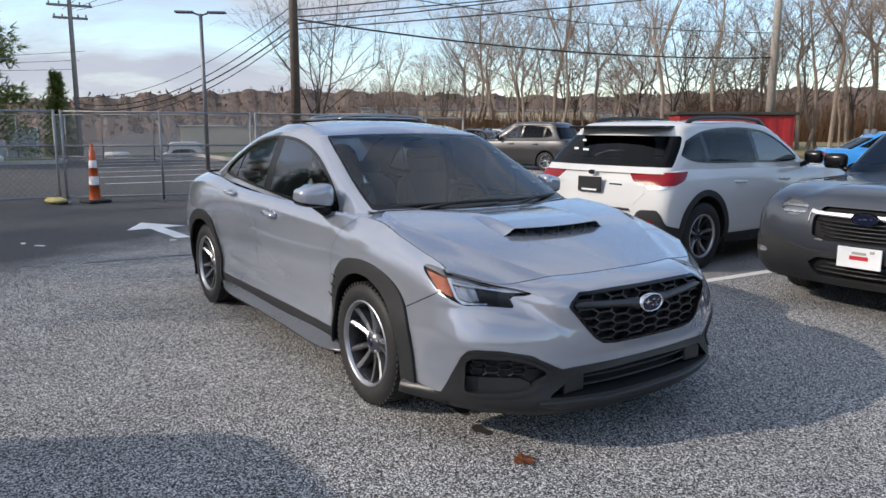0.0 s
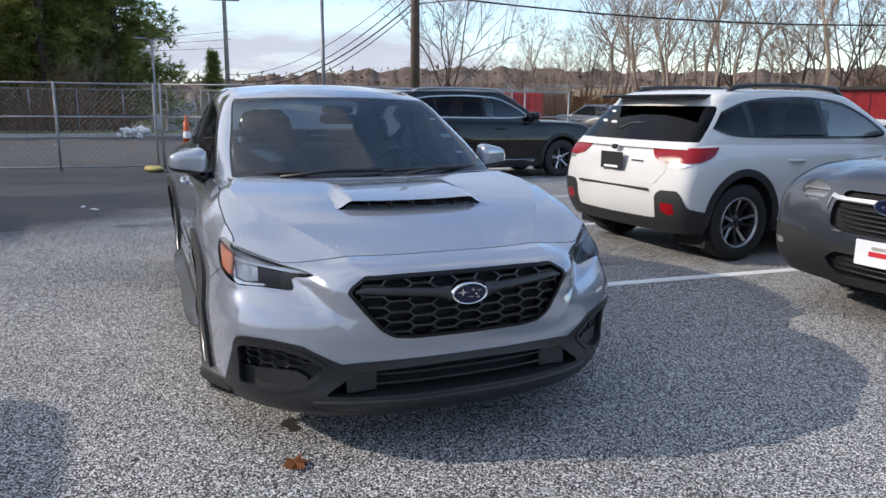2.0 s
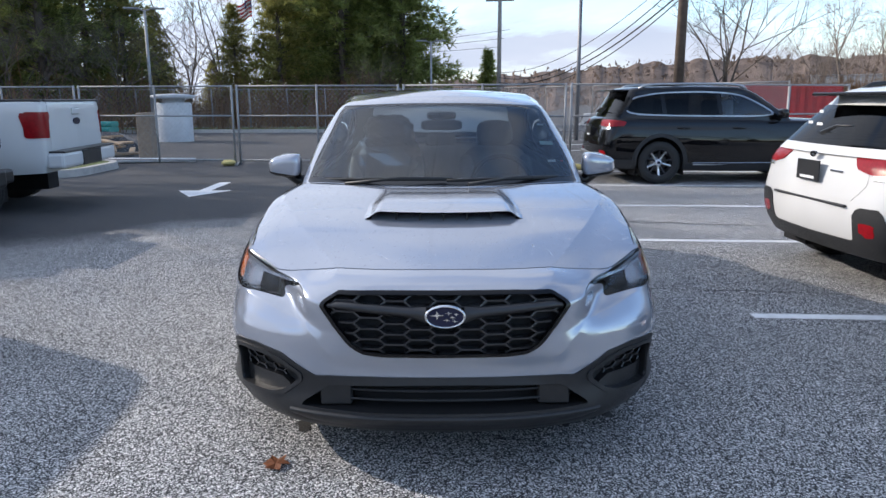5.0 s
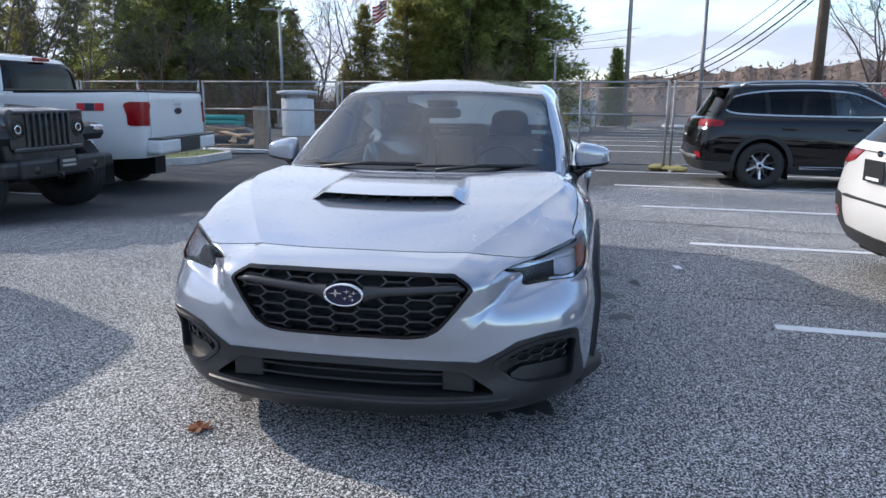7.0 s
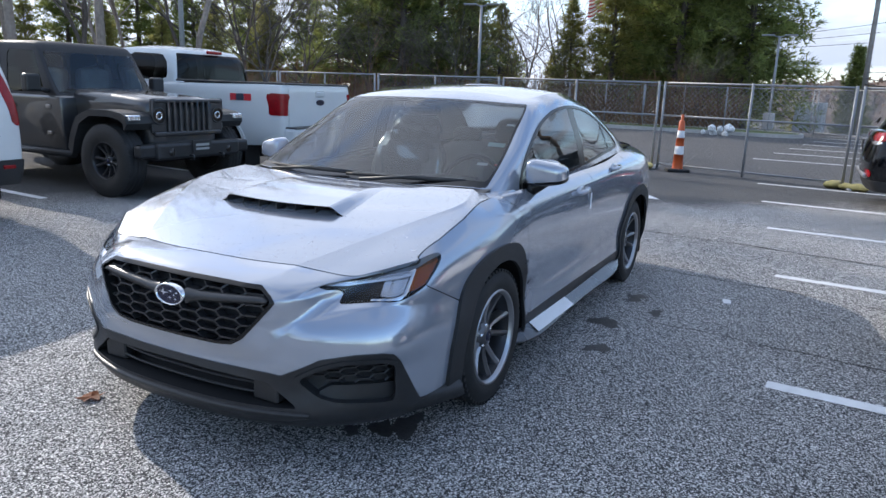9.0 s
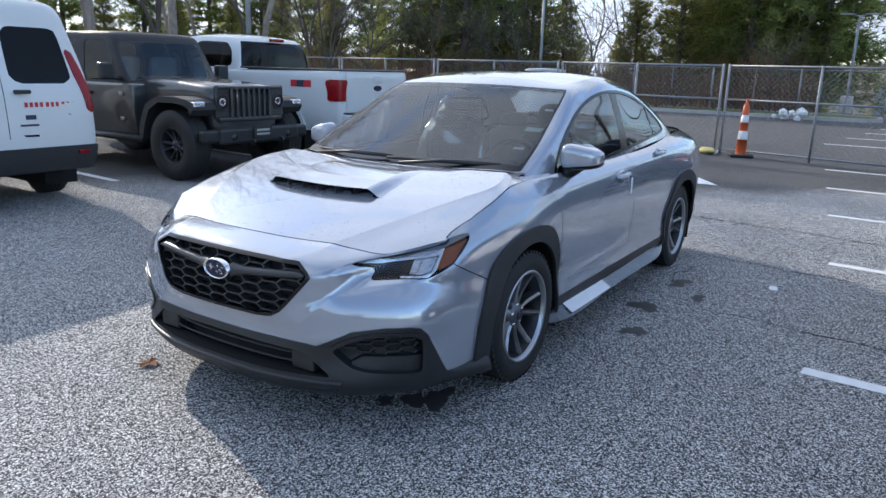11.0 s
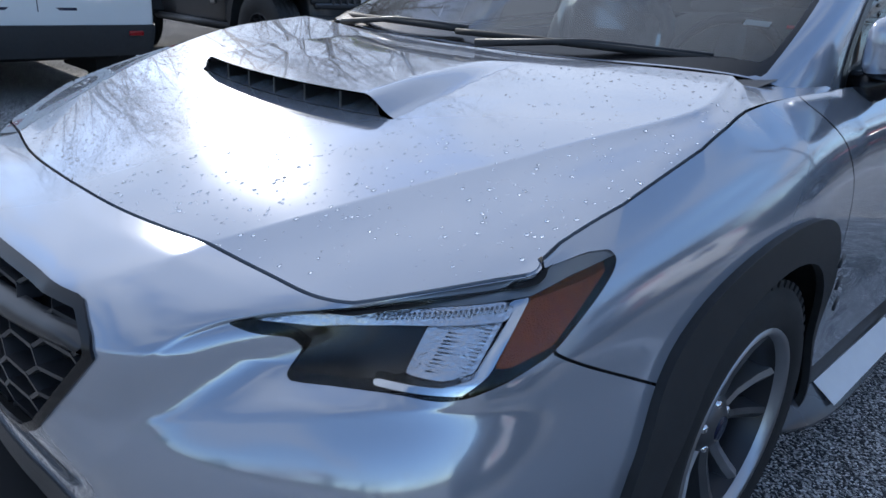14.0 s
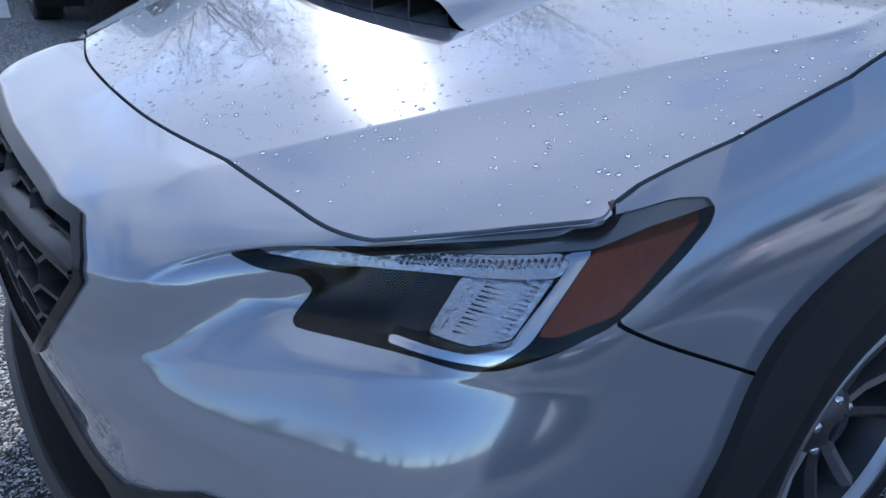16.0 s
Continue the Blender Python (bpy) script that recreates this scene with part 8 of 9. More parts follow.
bm = bmesh.new()
turned(bm, [(0, .62), (1.28, .62), (1.32, .58), (1.32, 0)], "z", 8)
part("body", bm, mat("white_concrete", (0.55, 0.56, 0.57), .8, 0, .12, 5, .2, 40), chamber)
bm = bmesh.new()
turned(bm, [(1.32, .35), (1.45, .37), (1.46, .72), (1.56, .74), (1.60, .5), (1.62, 0)], "z", 20)
part("cap", bm, mat("grey_cap", (0.45, 0.47, 0.5), .6, 0, .15, 8), chamber, "pale grey cap")
bm = bmesh.new()
box(bm, (-13.7, -6.95, .56), (.30, .34, 1.12), .02)
tagged(part("timber_post", bm, mat("weathered_timber", (0.26, 0.20, 0.15), .85, 0, .3, 9, .5, 50), None), "short weathered square timber post", "post")
WOOD = mat("sawn_boards", (0.34, 0.24, 0.15), .8, 0, .3, 7, .4, 60)
rng = random.Random(5)
for k in range(9):
    bm = bmesh.new()
    box(bm, (0, 0, 0), (rng.uniform(1.0, 2.2), .14, .05), .006, pose(-15.2 + rng.uniform(-.6, .6), -8.6 + rng.uniform(-.7, .7), .06 + .055 * k, rng.uniform(-8, 8), rng.uniform(-6, 6), rng.uniform(0, 180)))
    tagged(part("board", bm, WOOD, None), "loose sawn timber board in a heap", "board", "loose boards")
for k in range(4):
    bm = bmesh.new()
    a = pose(-13.1 + .12 * k, -7.2 - .1 * k, .06, 0, 0, 86 + 4 * k)
    tube(bm, [a @ Vector((-1.6, 0, 0)), a @ Vector((1.6, 0, 0))], .045, 10)
    tagged(part("plastic_pipe", bm, WHITE_PLASTIC, None), "white plastic pipe lying on asphalt", "pipe", "pipes")
bm = bmesh.new()
bmesh.ops.create_icosphere(bm, subdivisions=3, radius=1)
for v in bm.verts:
    v.co = Vector((-17.0 + .8 * v.co.x, -9.7 + 1.25 * v.co.y, max(0, .52 * v.co.z) + .05 * math.sin(v.co.x * 9 + v.co.y * 7)))
tagged(part("tarpaulin", bm, mat("black_tarp", (0.02, 0.021, 0.023), .45, 0, .2, 6, .5, 20), None), "black tarpaulin heap behind the fence", "tarpaulin")
TEAL = mat("teal_plastic", (0.02, 0.26, 0.22), .5, 0, .15, 8)
for k in range(7):
    bm = bmesh.new()
    x0, z0 = -18.3 + .17 * (k % 4), .55 + .16 * (k // 4)
    tube(bm, [(x0, -12.2, z0), (x0 + .1, -9.6, z0)], .08, 10)
    tagged(part("drain_pipe", bm, TEAL, None), "teal plastic drain pipe in a stack", "pipe", "stacked pipes")
for y0 in (-11.6, -10.1):
    bm = bmesh.new()
    box(bm, (-18.0, y0, .235), (.9, .12, .47), .01)
    tagged(part("timber_bearer", bm, mat("bearer_timber", (.3, .22, .14), .85, 0, .3, 8), None), "rough timber bearer under the pipes", "timber", "timber bearers")
bm = bmesh.new()
for k in range(10):
    bmesh.ops.create_icosphere(bm, subdivisions=1, radius=rng.uniform(.10, .22), matrix=pose(-27.0 + rng.uniform(-.6, .6), -1.45 + rng.uniform(-.6, .6), rng.uniform(.05, .3)))
tagged(part("rubble_heap", bm, WHITE_PLASTIC, None), "pale heap of wrapped rubble", "rubble", kind="stuff")

# far fences
for i in range(8):
    wire_panel("chain_link_fence", (-31.5, -27 + 3.6 * i, 0), (-31.3, -23.4 + 3.6 * i, 0), 1.9, "grey chain-link fence along the far kerb", .16, .0045, (0, .5, 1), (.995,), "far fence panels")
for i in range(6):
    p, q = (-33.5 + 2.3 * i, 1.6 + 1.6 * i), (-33.5 + 2.3 * (i + 1), 1.6 + 1.6 * (i + 1))
    wire_panel("chain_link_fence", (*p, 0), (*q, 0), 1.95, "pale chain-link fence across the far lot", .075, .006, (0, 1), (.05, .995), "far fence panels")

# ---- poles, lamps and wires ----
TIMBER = mat("pole_timber", (0.115, 0.085, 0.065), .85, 0, .35, 6, .6, 40)
GREY_TIMBER = mat("grey_pole_timber", (0.30, 0.27, 0.24), .85, 0, .25, 6, .5, 40)


def lamp_post(x, y, high, label, arms=((0, .45), (180, .45)), pedestal=True, steel=None):
    z0 = ground_z(x, y)
    lp = thing("street_lamp", pose(x, y, z0), label, "lamp")
    steel = steel or ZINC
    bm = bmesh.new()
    tube(bm, [(0, 0, .0), (0, 0, high)], [.075, .055], 12)
    part("pole", bm, steel, lp)
    if pedestal:
        bm = bmesh.new()
        turned(bm, [(0, .28), (.75, .28), (.8, .25), (.8, 0)], "z", 20)
        part("pedestal", bm, CONCRETE, lp, "round concrete pedestal")
    for a, n in arms:
        m = Matrix.Rotation(radians(a), 4, "Z")
        bm = bmesh.new()
        tube(bm, [m @ Vector((0, 0, high - .05)), m @ Vector((n * .5, 0, high + .02))], .03, 8)
        arm = part("arm", bm, steel, lp)
        bm = bmesh.new()
        box(bm, (n * .5 + .30, 0, high + .05), (.60, .26, .07), .025, m, 2)
        part("lamp_head", bm, steel, arm, "flat grey lamp head")


lamp_post(-27.8, -12.25, 5.1, "grey steel lamp post with two flat heads", ((100, .45), (-80, .45)))
lamp_post(-37.0, -.35, 4.5, "grey steel lamp post with two flat heads", ((90, .45), (-90, .45)))
lamp_post(-21.5, 4.80, 5.1, "tall grey steel lamp post with two heads", ((60, .45), (-120, .45)), False, mat("dull_steel", (0.20, 0.20, 0.21), .5, .5, .15, 10))
lamp_post(-11.6, -13.6, 7.5, "thick grey steel lamp post", ((90, .45), (-90, .45)))


def utility_pole(x, y, high, material, label, arms=(), r=.15):
    z0 = ground_z(x, y)
    up = thing("utility_pole", pose(x, y, z0), label, "pole")
    bm = bmesh.new()
    tube(bm, [(0, 0, -.2), (0, 0, high)], [r * 1.15, r * .8], 12)
    part("pole", bm, material, up)
    for z, half, a in arms:
        m = Matrix.Rotation(radians(a), 4, "Z")
        bm = bmesh.new()
        box(bm, (0, 0, z), (half * 2, .12, .12), .015, m)
        arm = part("crossarm", bm, material, up, "timber crossarm")
        for s in (-.9, -.45, .45, .9):
            bm = bmesh.new()
            turned(bm, [(z + .05, .03), (z + .12, .05), (z + .2, .03), (z + .22, 0)], "z", 8, m @ Matrix.Translation((half * s, 0, 0)))
            part("insulator", bm, CONCRETE, arm, "pale insulator")
    return up


utility_pole(-23.2, 8.80, 11.5, TIMBER, "dark timber utility pole carrying wires", ((10.6, 1.2, 20),), .17)
utility_pole(-41.2, 3.75, 9.6, GREY_TIMBER, "weathered utility pole with three crossarms", ((9.5, .85, 80), (8.15, 1.1, 80), (7.5, .85, 80)), .13)
utility_pole(-17.6, 32.0, 13.0, GREY_TIMBER, "tall pale utility pole by the field", ((12.2, 1.2, 20),), .20)
WIRE = mat("black_wire", (0.015, 0.015, 0.016), .6)


def wire(a, b, sag, r=.012, group="overhead wires"):
    a, b = Vector(a), Vector(b)
    bm = bmesh.new()
    n = 18
    tube(bm, [a + (b - a) * k / n - Vector((0, 0, sag * 4 * (k / n) * (1 - k / n))) for k in range(n + 1)], r, 5)
    tagged(part("overhead_wire", bm, WIRE, None), "black overhead wire strung between poles", "wire", group)


PA, PB, PC = (-23.2, 8.8), (-41.2, 3.75), (-17.6, 32.0)
for za, zb, sag, r in ((5.5, 5.0, .45, .035), (7.0, 6.2, .5, .02), (9.3, 9.0, .6, .012), (9.6, 9.3, .6, .012)):
    wire((*PA, za), (*PC, zb), sag, r)
for za, zb, sag, r in ((5.2, 2.4, 1.1, .03), (5.6, 2.7, 1.2, .022), (6.0, 3.0, 1.0, .015), (5.0, 2.2, 1.2, .022)):
    wire((*PA, za), (*PB, zb), sag, r)
for k, (za, zb) in enumerate(((5.3, 10.2), (5.55, 9.7), (5.8, 10.6), (5.1, 9.2))):
    wire((*PA, za), (9.0 + 1.5 * k, 36.0 + k, zb), .7, .022)
for k in range(5):
    wire((PB[0], PB[1] + (-.7 + .35 * k), 7.62 + (.65 if k in (0, 4) else 0)), (8.0, -2.0 + 7.0 * k, 13.0 + .3 * k), 1.6, .012)
for k in range(3):
    wire((PB[0], PB[1] + .3 * k, 4.5 + .5 * k), (-70, -24 + k, 6.0), .5, .012)
wire((*PC, 9.6), (9, 62, 9.8), .5, .02)
wire((*PC, 8.2), (9, 62, 8.6), .5, .03)

# flag on its pole
fp = thing("flagpole", pose(-56, -14.6, ground_z(-56, -14.6)), "white flagpole flying a red and white striped flag", "flag")
bm = bmesh.new()
tube(bm, [(0, 0, 0), (0, 0, 12.2)], [.07, .04], 10)
part("pole", bm, WHITE_PLASTIC, fp)
FLAG_RED, FLAG_BLUE = mat("flag_red", (0.45, 0.03, 0.04), .8, 0, .1, 5), mat("flag_blue", (0.02, 0.03, 0.14), .8, 0, .1, 5)
for k in range(9):
    bm = bmesh.new()
    z = 11.8 - .15 * k
    pts = [(.05 + .0 * t, -.1 - 1.5 * t * .8, z - .55 * t + .06 * math.sin(6 * t + .6)) for t in np.linspace(0, 1, 9)]
    lo = [bm.verts.new((p[0] + .08 * math.sin(7 * i / 8), p[1], p[2] - .15)) for i, p in enumerate(pts)]
    hi = [bm.verts.new((p[0] + .08 * math.sin(7 * i / 8), p[1], p[2])) for i, p in enumerate(pts)]
    for i in range(8):
        bm.faces.new((lo[i], lo[i + 1], hi[i + 1], hi[i]))
    bmesh.ops.solidify(bm, geom=bm.faces[:], thickness=.01)
    part("stripe", bm, FLAG_RED if k % 2 == 0 else WHITE_PLASTIC, fp)
bm = bmesh.new()
box(bm, (.06, -.38, 11.38), (.05, .55, .62), .005)
part("canton", bm, FLAG_BLUE, fp, "dark blue flag corner")

# ---- trees ----
BARK = mat("bark", (0.105, 0.085, 0.07), .9, 0, .35, 8, .7, 40)
PALE_BARK = mat("pale_bark", (0.27, 0.215, 0.175), .9, 0, .3, 8, .6, 40)


def mat_leaf(name, a, b):
    m, n, l, p = mat_new(name)
    g = n.new("ShaderNodeNewGeometry")
    o = n.new("ShaderNodeObjectInfo")
    add = n.new("ShaderNodeMath")
    add.operation, add.inputs[1].default_value = "MULTIPLY_ADD", .35
    l.new(o.outputs["Random"], add.inputs[0])
    l.new(g.outputs["Random Per Island"], add.inputs[2])
    r = n.new("ShaderNodeValToRGB")
    r.color_ramp.elements[0].color, r.color_ramp.elements[1].color = (*a, 1), (*b, 1)
    r.color_ramp.elements[1].position = 1.0
    l.new(add.outputs[0], r.inputs["Fac"])
    n.remove(p)
    dif, tra, mix = n.new("ShaderNodeBsdfDiffuse"), n.new("ShaderNodeBsdfTranslucent"), n.new("ShaderNodeMixShader")
    mix.inputs["Fac"].default_value = .66
    l.new(r.outputs["Color"], dif.inputs["Color"])
    l.new(r.outputs["Color"], tra.inputs["Color"])
    l.new(dif.outputs["BSDF"], mix.inputs[1])
    l.new(tra.outputs["BSDF"], mix.inputs[2])
    l.new(mix.outputs["Shader"], n["Material Output"].inputs["Surface"])
    return m


NEEDLE = mat_leaf("pine_needles", (0.095, 0.125, 0.042), (0.33, 0.37, 0.125))
NEEDLE_WARM = mat_leaf("cedar_needles", (0.15, 0.16, 0.055), (0.40, 0.37, 0.13))


class Soup:
    """Loose triangles and tubes gathered into one mesh."""

    def __init__(self):
        self.V, self.F = [], []

    def tube(self, pts, rad, sides):
        k = len(self.V)
        pts = [np.asarray(p, float) for p in pts]
        for i, p in enumerate(pts):
            d = pts[min(i + 1, len(pts) - 1)] - pts[max(i - 1, 0)]
            d /= max(np.linalg.norm(d), 1e-9)
            a = np.cross(d, (0.31, 0.87, 0.2))
            a /= max(np.linalg.norm(a), 1e-9)
            b = np.cross(d, a)
            for s in range(sides):
                t = 2 * math.pi * s / sides
                self.V.append(tuple(p + (a * math.cos(t) + b * math.sin(t)) * rad[i]))
        for i in range(len(pts) - 1):
            for s in range(sides):
                u = (s + 1) % sides
                self.F.append((k + i * sides + s, k + i * sides + u, k + (i + 1) * sides + u, k + (i + 1) * sides + s))

    def mesh(self, name):
        me = bpy.data.meshes.new(name)
        me.from_pydata(self.V, [], self.F)
        return me


def conifer(seed, high, wide, material, label, dense=1.0, droop=.25, open_base=.06, taper=.75):
    """A conifer: trunk, whorls of limbs, and sprays of needles."""
    rng = np.random.default_rng(seed)
    t = thing("conifer", None, label, "tree", "conifers")
    s = Soup()
    s.tube([(0, 0, -.3), (.05, .03, high * .4), (0, 0, high * .97)], [high * .022, high * .014, .02], 8)
    link("trunk", s.mesh("trunk"), BARK, t)
    limb, crown = Soup(), Soup()
    n = int(175 * dense)
    for i in range(n):
        h = open_base + (1 - open_base) * (i + rng.uniform(0, 1)) / n
        z = high * h
        reach = wide * (1 - h) ** taper * rng.uniform(.55, 1.12) * (.75 + .25 * min(1, h / .18)) + .12
        a = i * 2.4 + rng.uniform(-.5, .5)
        rise = rng.uniform(-droop, .32 + .5 * h)
        end = np.array((math.cos(a) * reach, math.sin(a) * reach, z + reach * rise))
        base = np.array((0, 0, z))
        mid = (base + end) / 2 + (0, 0, reach * .08)
        limb.tube([base, mid, end], [.012 + reach * .012, .01 + reach * .006, .004], 3)
        k = max(7, int(reach * 14))
        for j in range(k):
            f = (j + rng.uniform(0, 1)) / k
            f = .18 + .84 * f
            p = base * (1 - f) ** 2 + 2 * mid * f * (1 - f) + end * f * f
            p = p + rng.normal(0, .07 + .05 * reach * f, 3)
            out = (end - base) / max(np.linalg.norm(end - base), 1e-6)
            for _ in range(7):
                d = out * .8 + rng.normal(0, .55, 3) + (0, 0, .15)
                d /= max(np.linalg.norm(d), 1e-6)
                ln = rng.uniform(.20, .46) * (high / 10) ** .5
                w = np.cross(d, rng.normal(0, 1, 3))
                w /= max(np.linalg.norm(w), 1e-6)
                q = len(crown.V)
                crown.V += [tuple(p - w * ln * .075), tuple(p + w * ln * .075), tuple(p + d * ln)]
                crown.F.append((q, q + 1, q + 2))
    link("limb_work", limb.mesh("limb_work"), BARK, t, "dark limbs")
    link("crown", crown.mesh("crown"), material, t, "dense needle sprays")
    return t


def bare_tree(seed, high, material, label, spread=.45, limbs=11, stems=2, fork=.3):
    """A leafless tree: a trunk that forks into swaying stems, with limbs down to thin twigs."""
    rng = np.random.default_rng(seed)
    t = thing("bare_tree", None, label, "tree", "bare trees")
    trunk, twigs = Soup(), Soup()

    def sway(base, d, ln, n):
        pts, d = [np.asarray(base, float)], np.asarray(d, float)
        for _ in range(n):
            d = d + rng.normal(0, .13, 3) + (0, 0, .06)
            d = d / np.linalg.norm(d)
            pts.append(pts[-1] + d * ln / n)
        return pts

    def grow(base, d, ln, r, level):
        d = d / np.linalg.norm(d)
        bend = rng.normal(0, .2, 3) + (0, 0, .08)
        p1 = base + d * ln * .5 + bend * ln * .25
        p2 = p1 + (d + bend) * ln * .5
        twigs.tube([base, p1, p2], [r, r * .65, r * .3], 4 if level == 1 else 3)
        if level < 4:
            for _ in range((5, 4, 3)[level - 1]):
                f = rng.uniform(.25, 1)
                q = base + (p1 - base) * min(1, 2 * f) + (p2 - p1) * max(0, 2 * f - 1)
                nd = d + rng.normal(0, .62, 3) + (0, 0, .16)
                grow(q, nd, ln * rng.uniform(.40, .68), max(r * .45, .006), level + 1)

    foot = sway((0, 0, -.2), (rng.normal(0, .05), rng.normal(0, .05), 1), high * fork, 3)
    r0 = high * .0105
    trunk.tube(foot, list(np.linspace(r0 * 1.15, r0 * .85, 4)), 7)
    each = max(3, int(limbs / stems) + 1)
    for k in range(stems):
        ang = 2 * math.pi * k / stems + rng.uniform(-.5, .5)
        out = .0 if stems == 1 else rng.uniform(.16, .38)
        ln = high * (1 - fork) * (1 if k == 0 else rng.uniform(.62, .95))
        stem = sway(foot[-1], (math.cos(ang) * out, math.sin(ang) * out, 1), ln, 6)
        trunk.tube(stem, list(np.linspace(r0 * (.85 if stems == 1 else .62), .02, 7)), 6)
        for i in range(each):
            h = .06 + .92 * (i + rng.uniform(0, 1)) / each
            q = h * 6
            a, b = int(min(q, 5)), min(q, 5.999) - int(min(q, 5))
            base = stem[a] * (1 - b) + stem[a + 1] * b
            ang2 = i * 2.4 + rng.uniform(-.8, .8)
            d = np.array((math.cos(ang2), math.sin(ang2), rng.uniform(.25, 1.1) + .5 * h))
            grow(base, d, high * spread * (1 - .60 * h) * rng.uniform(.5, 1.2), high * .0042 * (1.15 - h), 1)
    link("trunk", trunk.mesh("trunk"), material, t)
    link("branch_work", twigs.mesh("branch_work"), material, t, "leafless forked branches")
    return t


def polar(az, dist, origin=(3.3, -1.0)):
    return origin[0] + dist * math.cos(radians(az)), origin[1] + dist * math.sin(radians(az))


rng = random.Random(11)


def plant(kinds, spots):
    """Places the models once each and copies of them after that."""
    used = set()
    for n, (k, x, y, s, rz) in enumerate(spots):
        m = pose(x, y, ground_z(x, y), 0, 0, rz) @ Matrix.Scale(s, 4)
        if k not in used:
            kinds[k].matrix_world = m
            used.add(k)
        else:
            c = copy_thing(kinds[k], Matrix.Identity(4))
            c.matrix_world = m


pines = [conifer(1, 13.0, 3.6, NEEDLE, "tall dark green pine with an uneven crown", .95, taper=.5), conifer(2, 11.0, 2.7, NEEDLE_WARM, "olive green cedar with a full crown", .95), conifer(3, 14.0, 4.2, NEEDLE, "broad dark green pine with gaps", .95, .35, taper=.45),
         conifer(4, 8.5, 2.3, NEEDLE_WARM, "olive green young conifer with pointed top", 1.0, .15)]
spots = []
for az, d, k, s in ((-178.6, 45, 2, 1.0), (-176.2, 46, 0, 1.05), (-174.0, 44, 2, .98), (-171.6, 46, 0, 1.0), (-169.2, 43, 1, .92), (-165.8, 45, 3, .86), (-164.0, 52, 3, .62), (-160.2, 47, 3, .80), (-158.2, 42, 1, .80), (-155.8, 43, 2, .95), (-153.0, 41, 0, 1.05), (-150.2, 43, 1, 1.0), (-148.0, 40, 2, .55), (-145.2, 44, 0, .62), (-142.0, 46, 3, .85),
                    (-138.0, 48, 1, .62), (-134.0, 52, 1, .55), (-130.0, 54, 3, .7), (-125.0, 52, 1, .55), (-118.0, 50, 1, .6), (-110, 48, 3, .7), (-140.0, 58, 2, .85), (-136.0, 56, 0, .8), (-132.0, 60, 2, .85), (-127.5, 58, 0, .85), (-122.0, 60, 2, .9), (-100, 50, 2, .6), (-152, 53, 2, 1.0), (-175.9, 53, 2, 1.1), (-171.5, 53, 2, 1.0)):
    x, y = polar(az, d)
    spots.append((k, x, y, s * rng.uniform(.95, 1.05), rng.uniform(0, 360)))
# unseen conifers behind the camera, added to dim the horizon the paint reflects
for az in np.arange(-70.0, 92.0, 6.5):
    x, y = polar(az, 40 + rng.uniform(-4, 6))
    spots.append((rng.choice((1, 3, 1, 0)), x, y, rng.uniform(.35, .6), rng.uniform(0, 360)))
for az in np.arange(-181.0, -95.0, 5.2):
    x, y = polar(az, 66 + rng.uniform(-4, 6))
    spots.append((rng.choice((1, 1, 3, 2)), x, y, rng.uniform(.38, .55), rng.uniform(0, 360)))
plant(pines, spots)
spruce = conifer(9, 5.6, 1.15, NEEDLE, "narrow pointed dark green spruce", 1.6, .05, .02)
spruce.matrix_world = pose(-46.5, 3.45, ground_z(-46.5, 3.45))

bare = [bare_tree(21, 12.5, PALE_BARK, "tall leafless pale-barked tree with two stems", .40, 14, 2, .28), bare_tree(22, 11.0, BARK, "leafless dark-barked tree with wide crown", .50, 16, 3, .22), bare_tree(23, 13.5, PALE_BARK, "tall slim leafless tree", .30, 13, 1, .4), bare_tree(24, 9.0, BARK, "low spreading leafless tree", .58, 18, 4, .16),
        bare_tree(25, 12.0, PALE_BARK, "leafless tree with an open crown", .46, 15, 2, .42), bare_tree(26, 13.0, PALE_BARK, "tall leafless tree with a forked trunk", .36, 14, 2, .5)]
spots = []
az = 99.0
while az < 152:
    az += rng.uniform(.2, 1.05)
    d = 58 + rng.uniform(-9, 12) + (8 if az > 143 else 0)
    x, y = polar(az, d)
    tall_ = rng.choice((.5, .68, .82, .95, 1.05, 1.12)) * (.62 if az > 146 else .92 if 122 < az < 131 else 1)
    spots.append((rng.choice((0, 1, 2, 4, 5, 5)), x, y, tall_, rng.uniform(0, 360)))
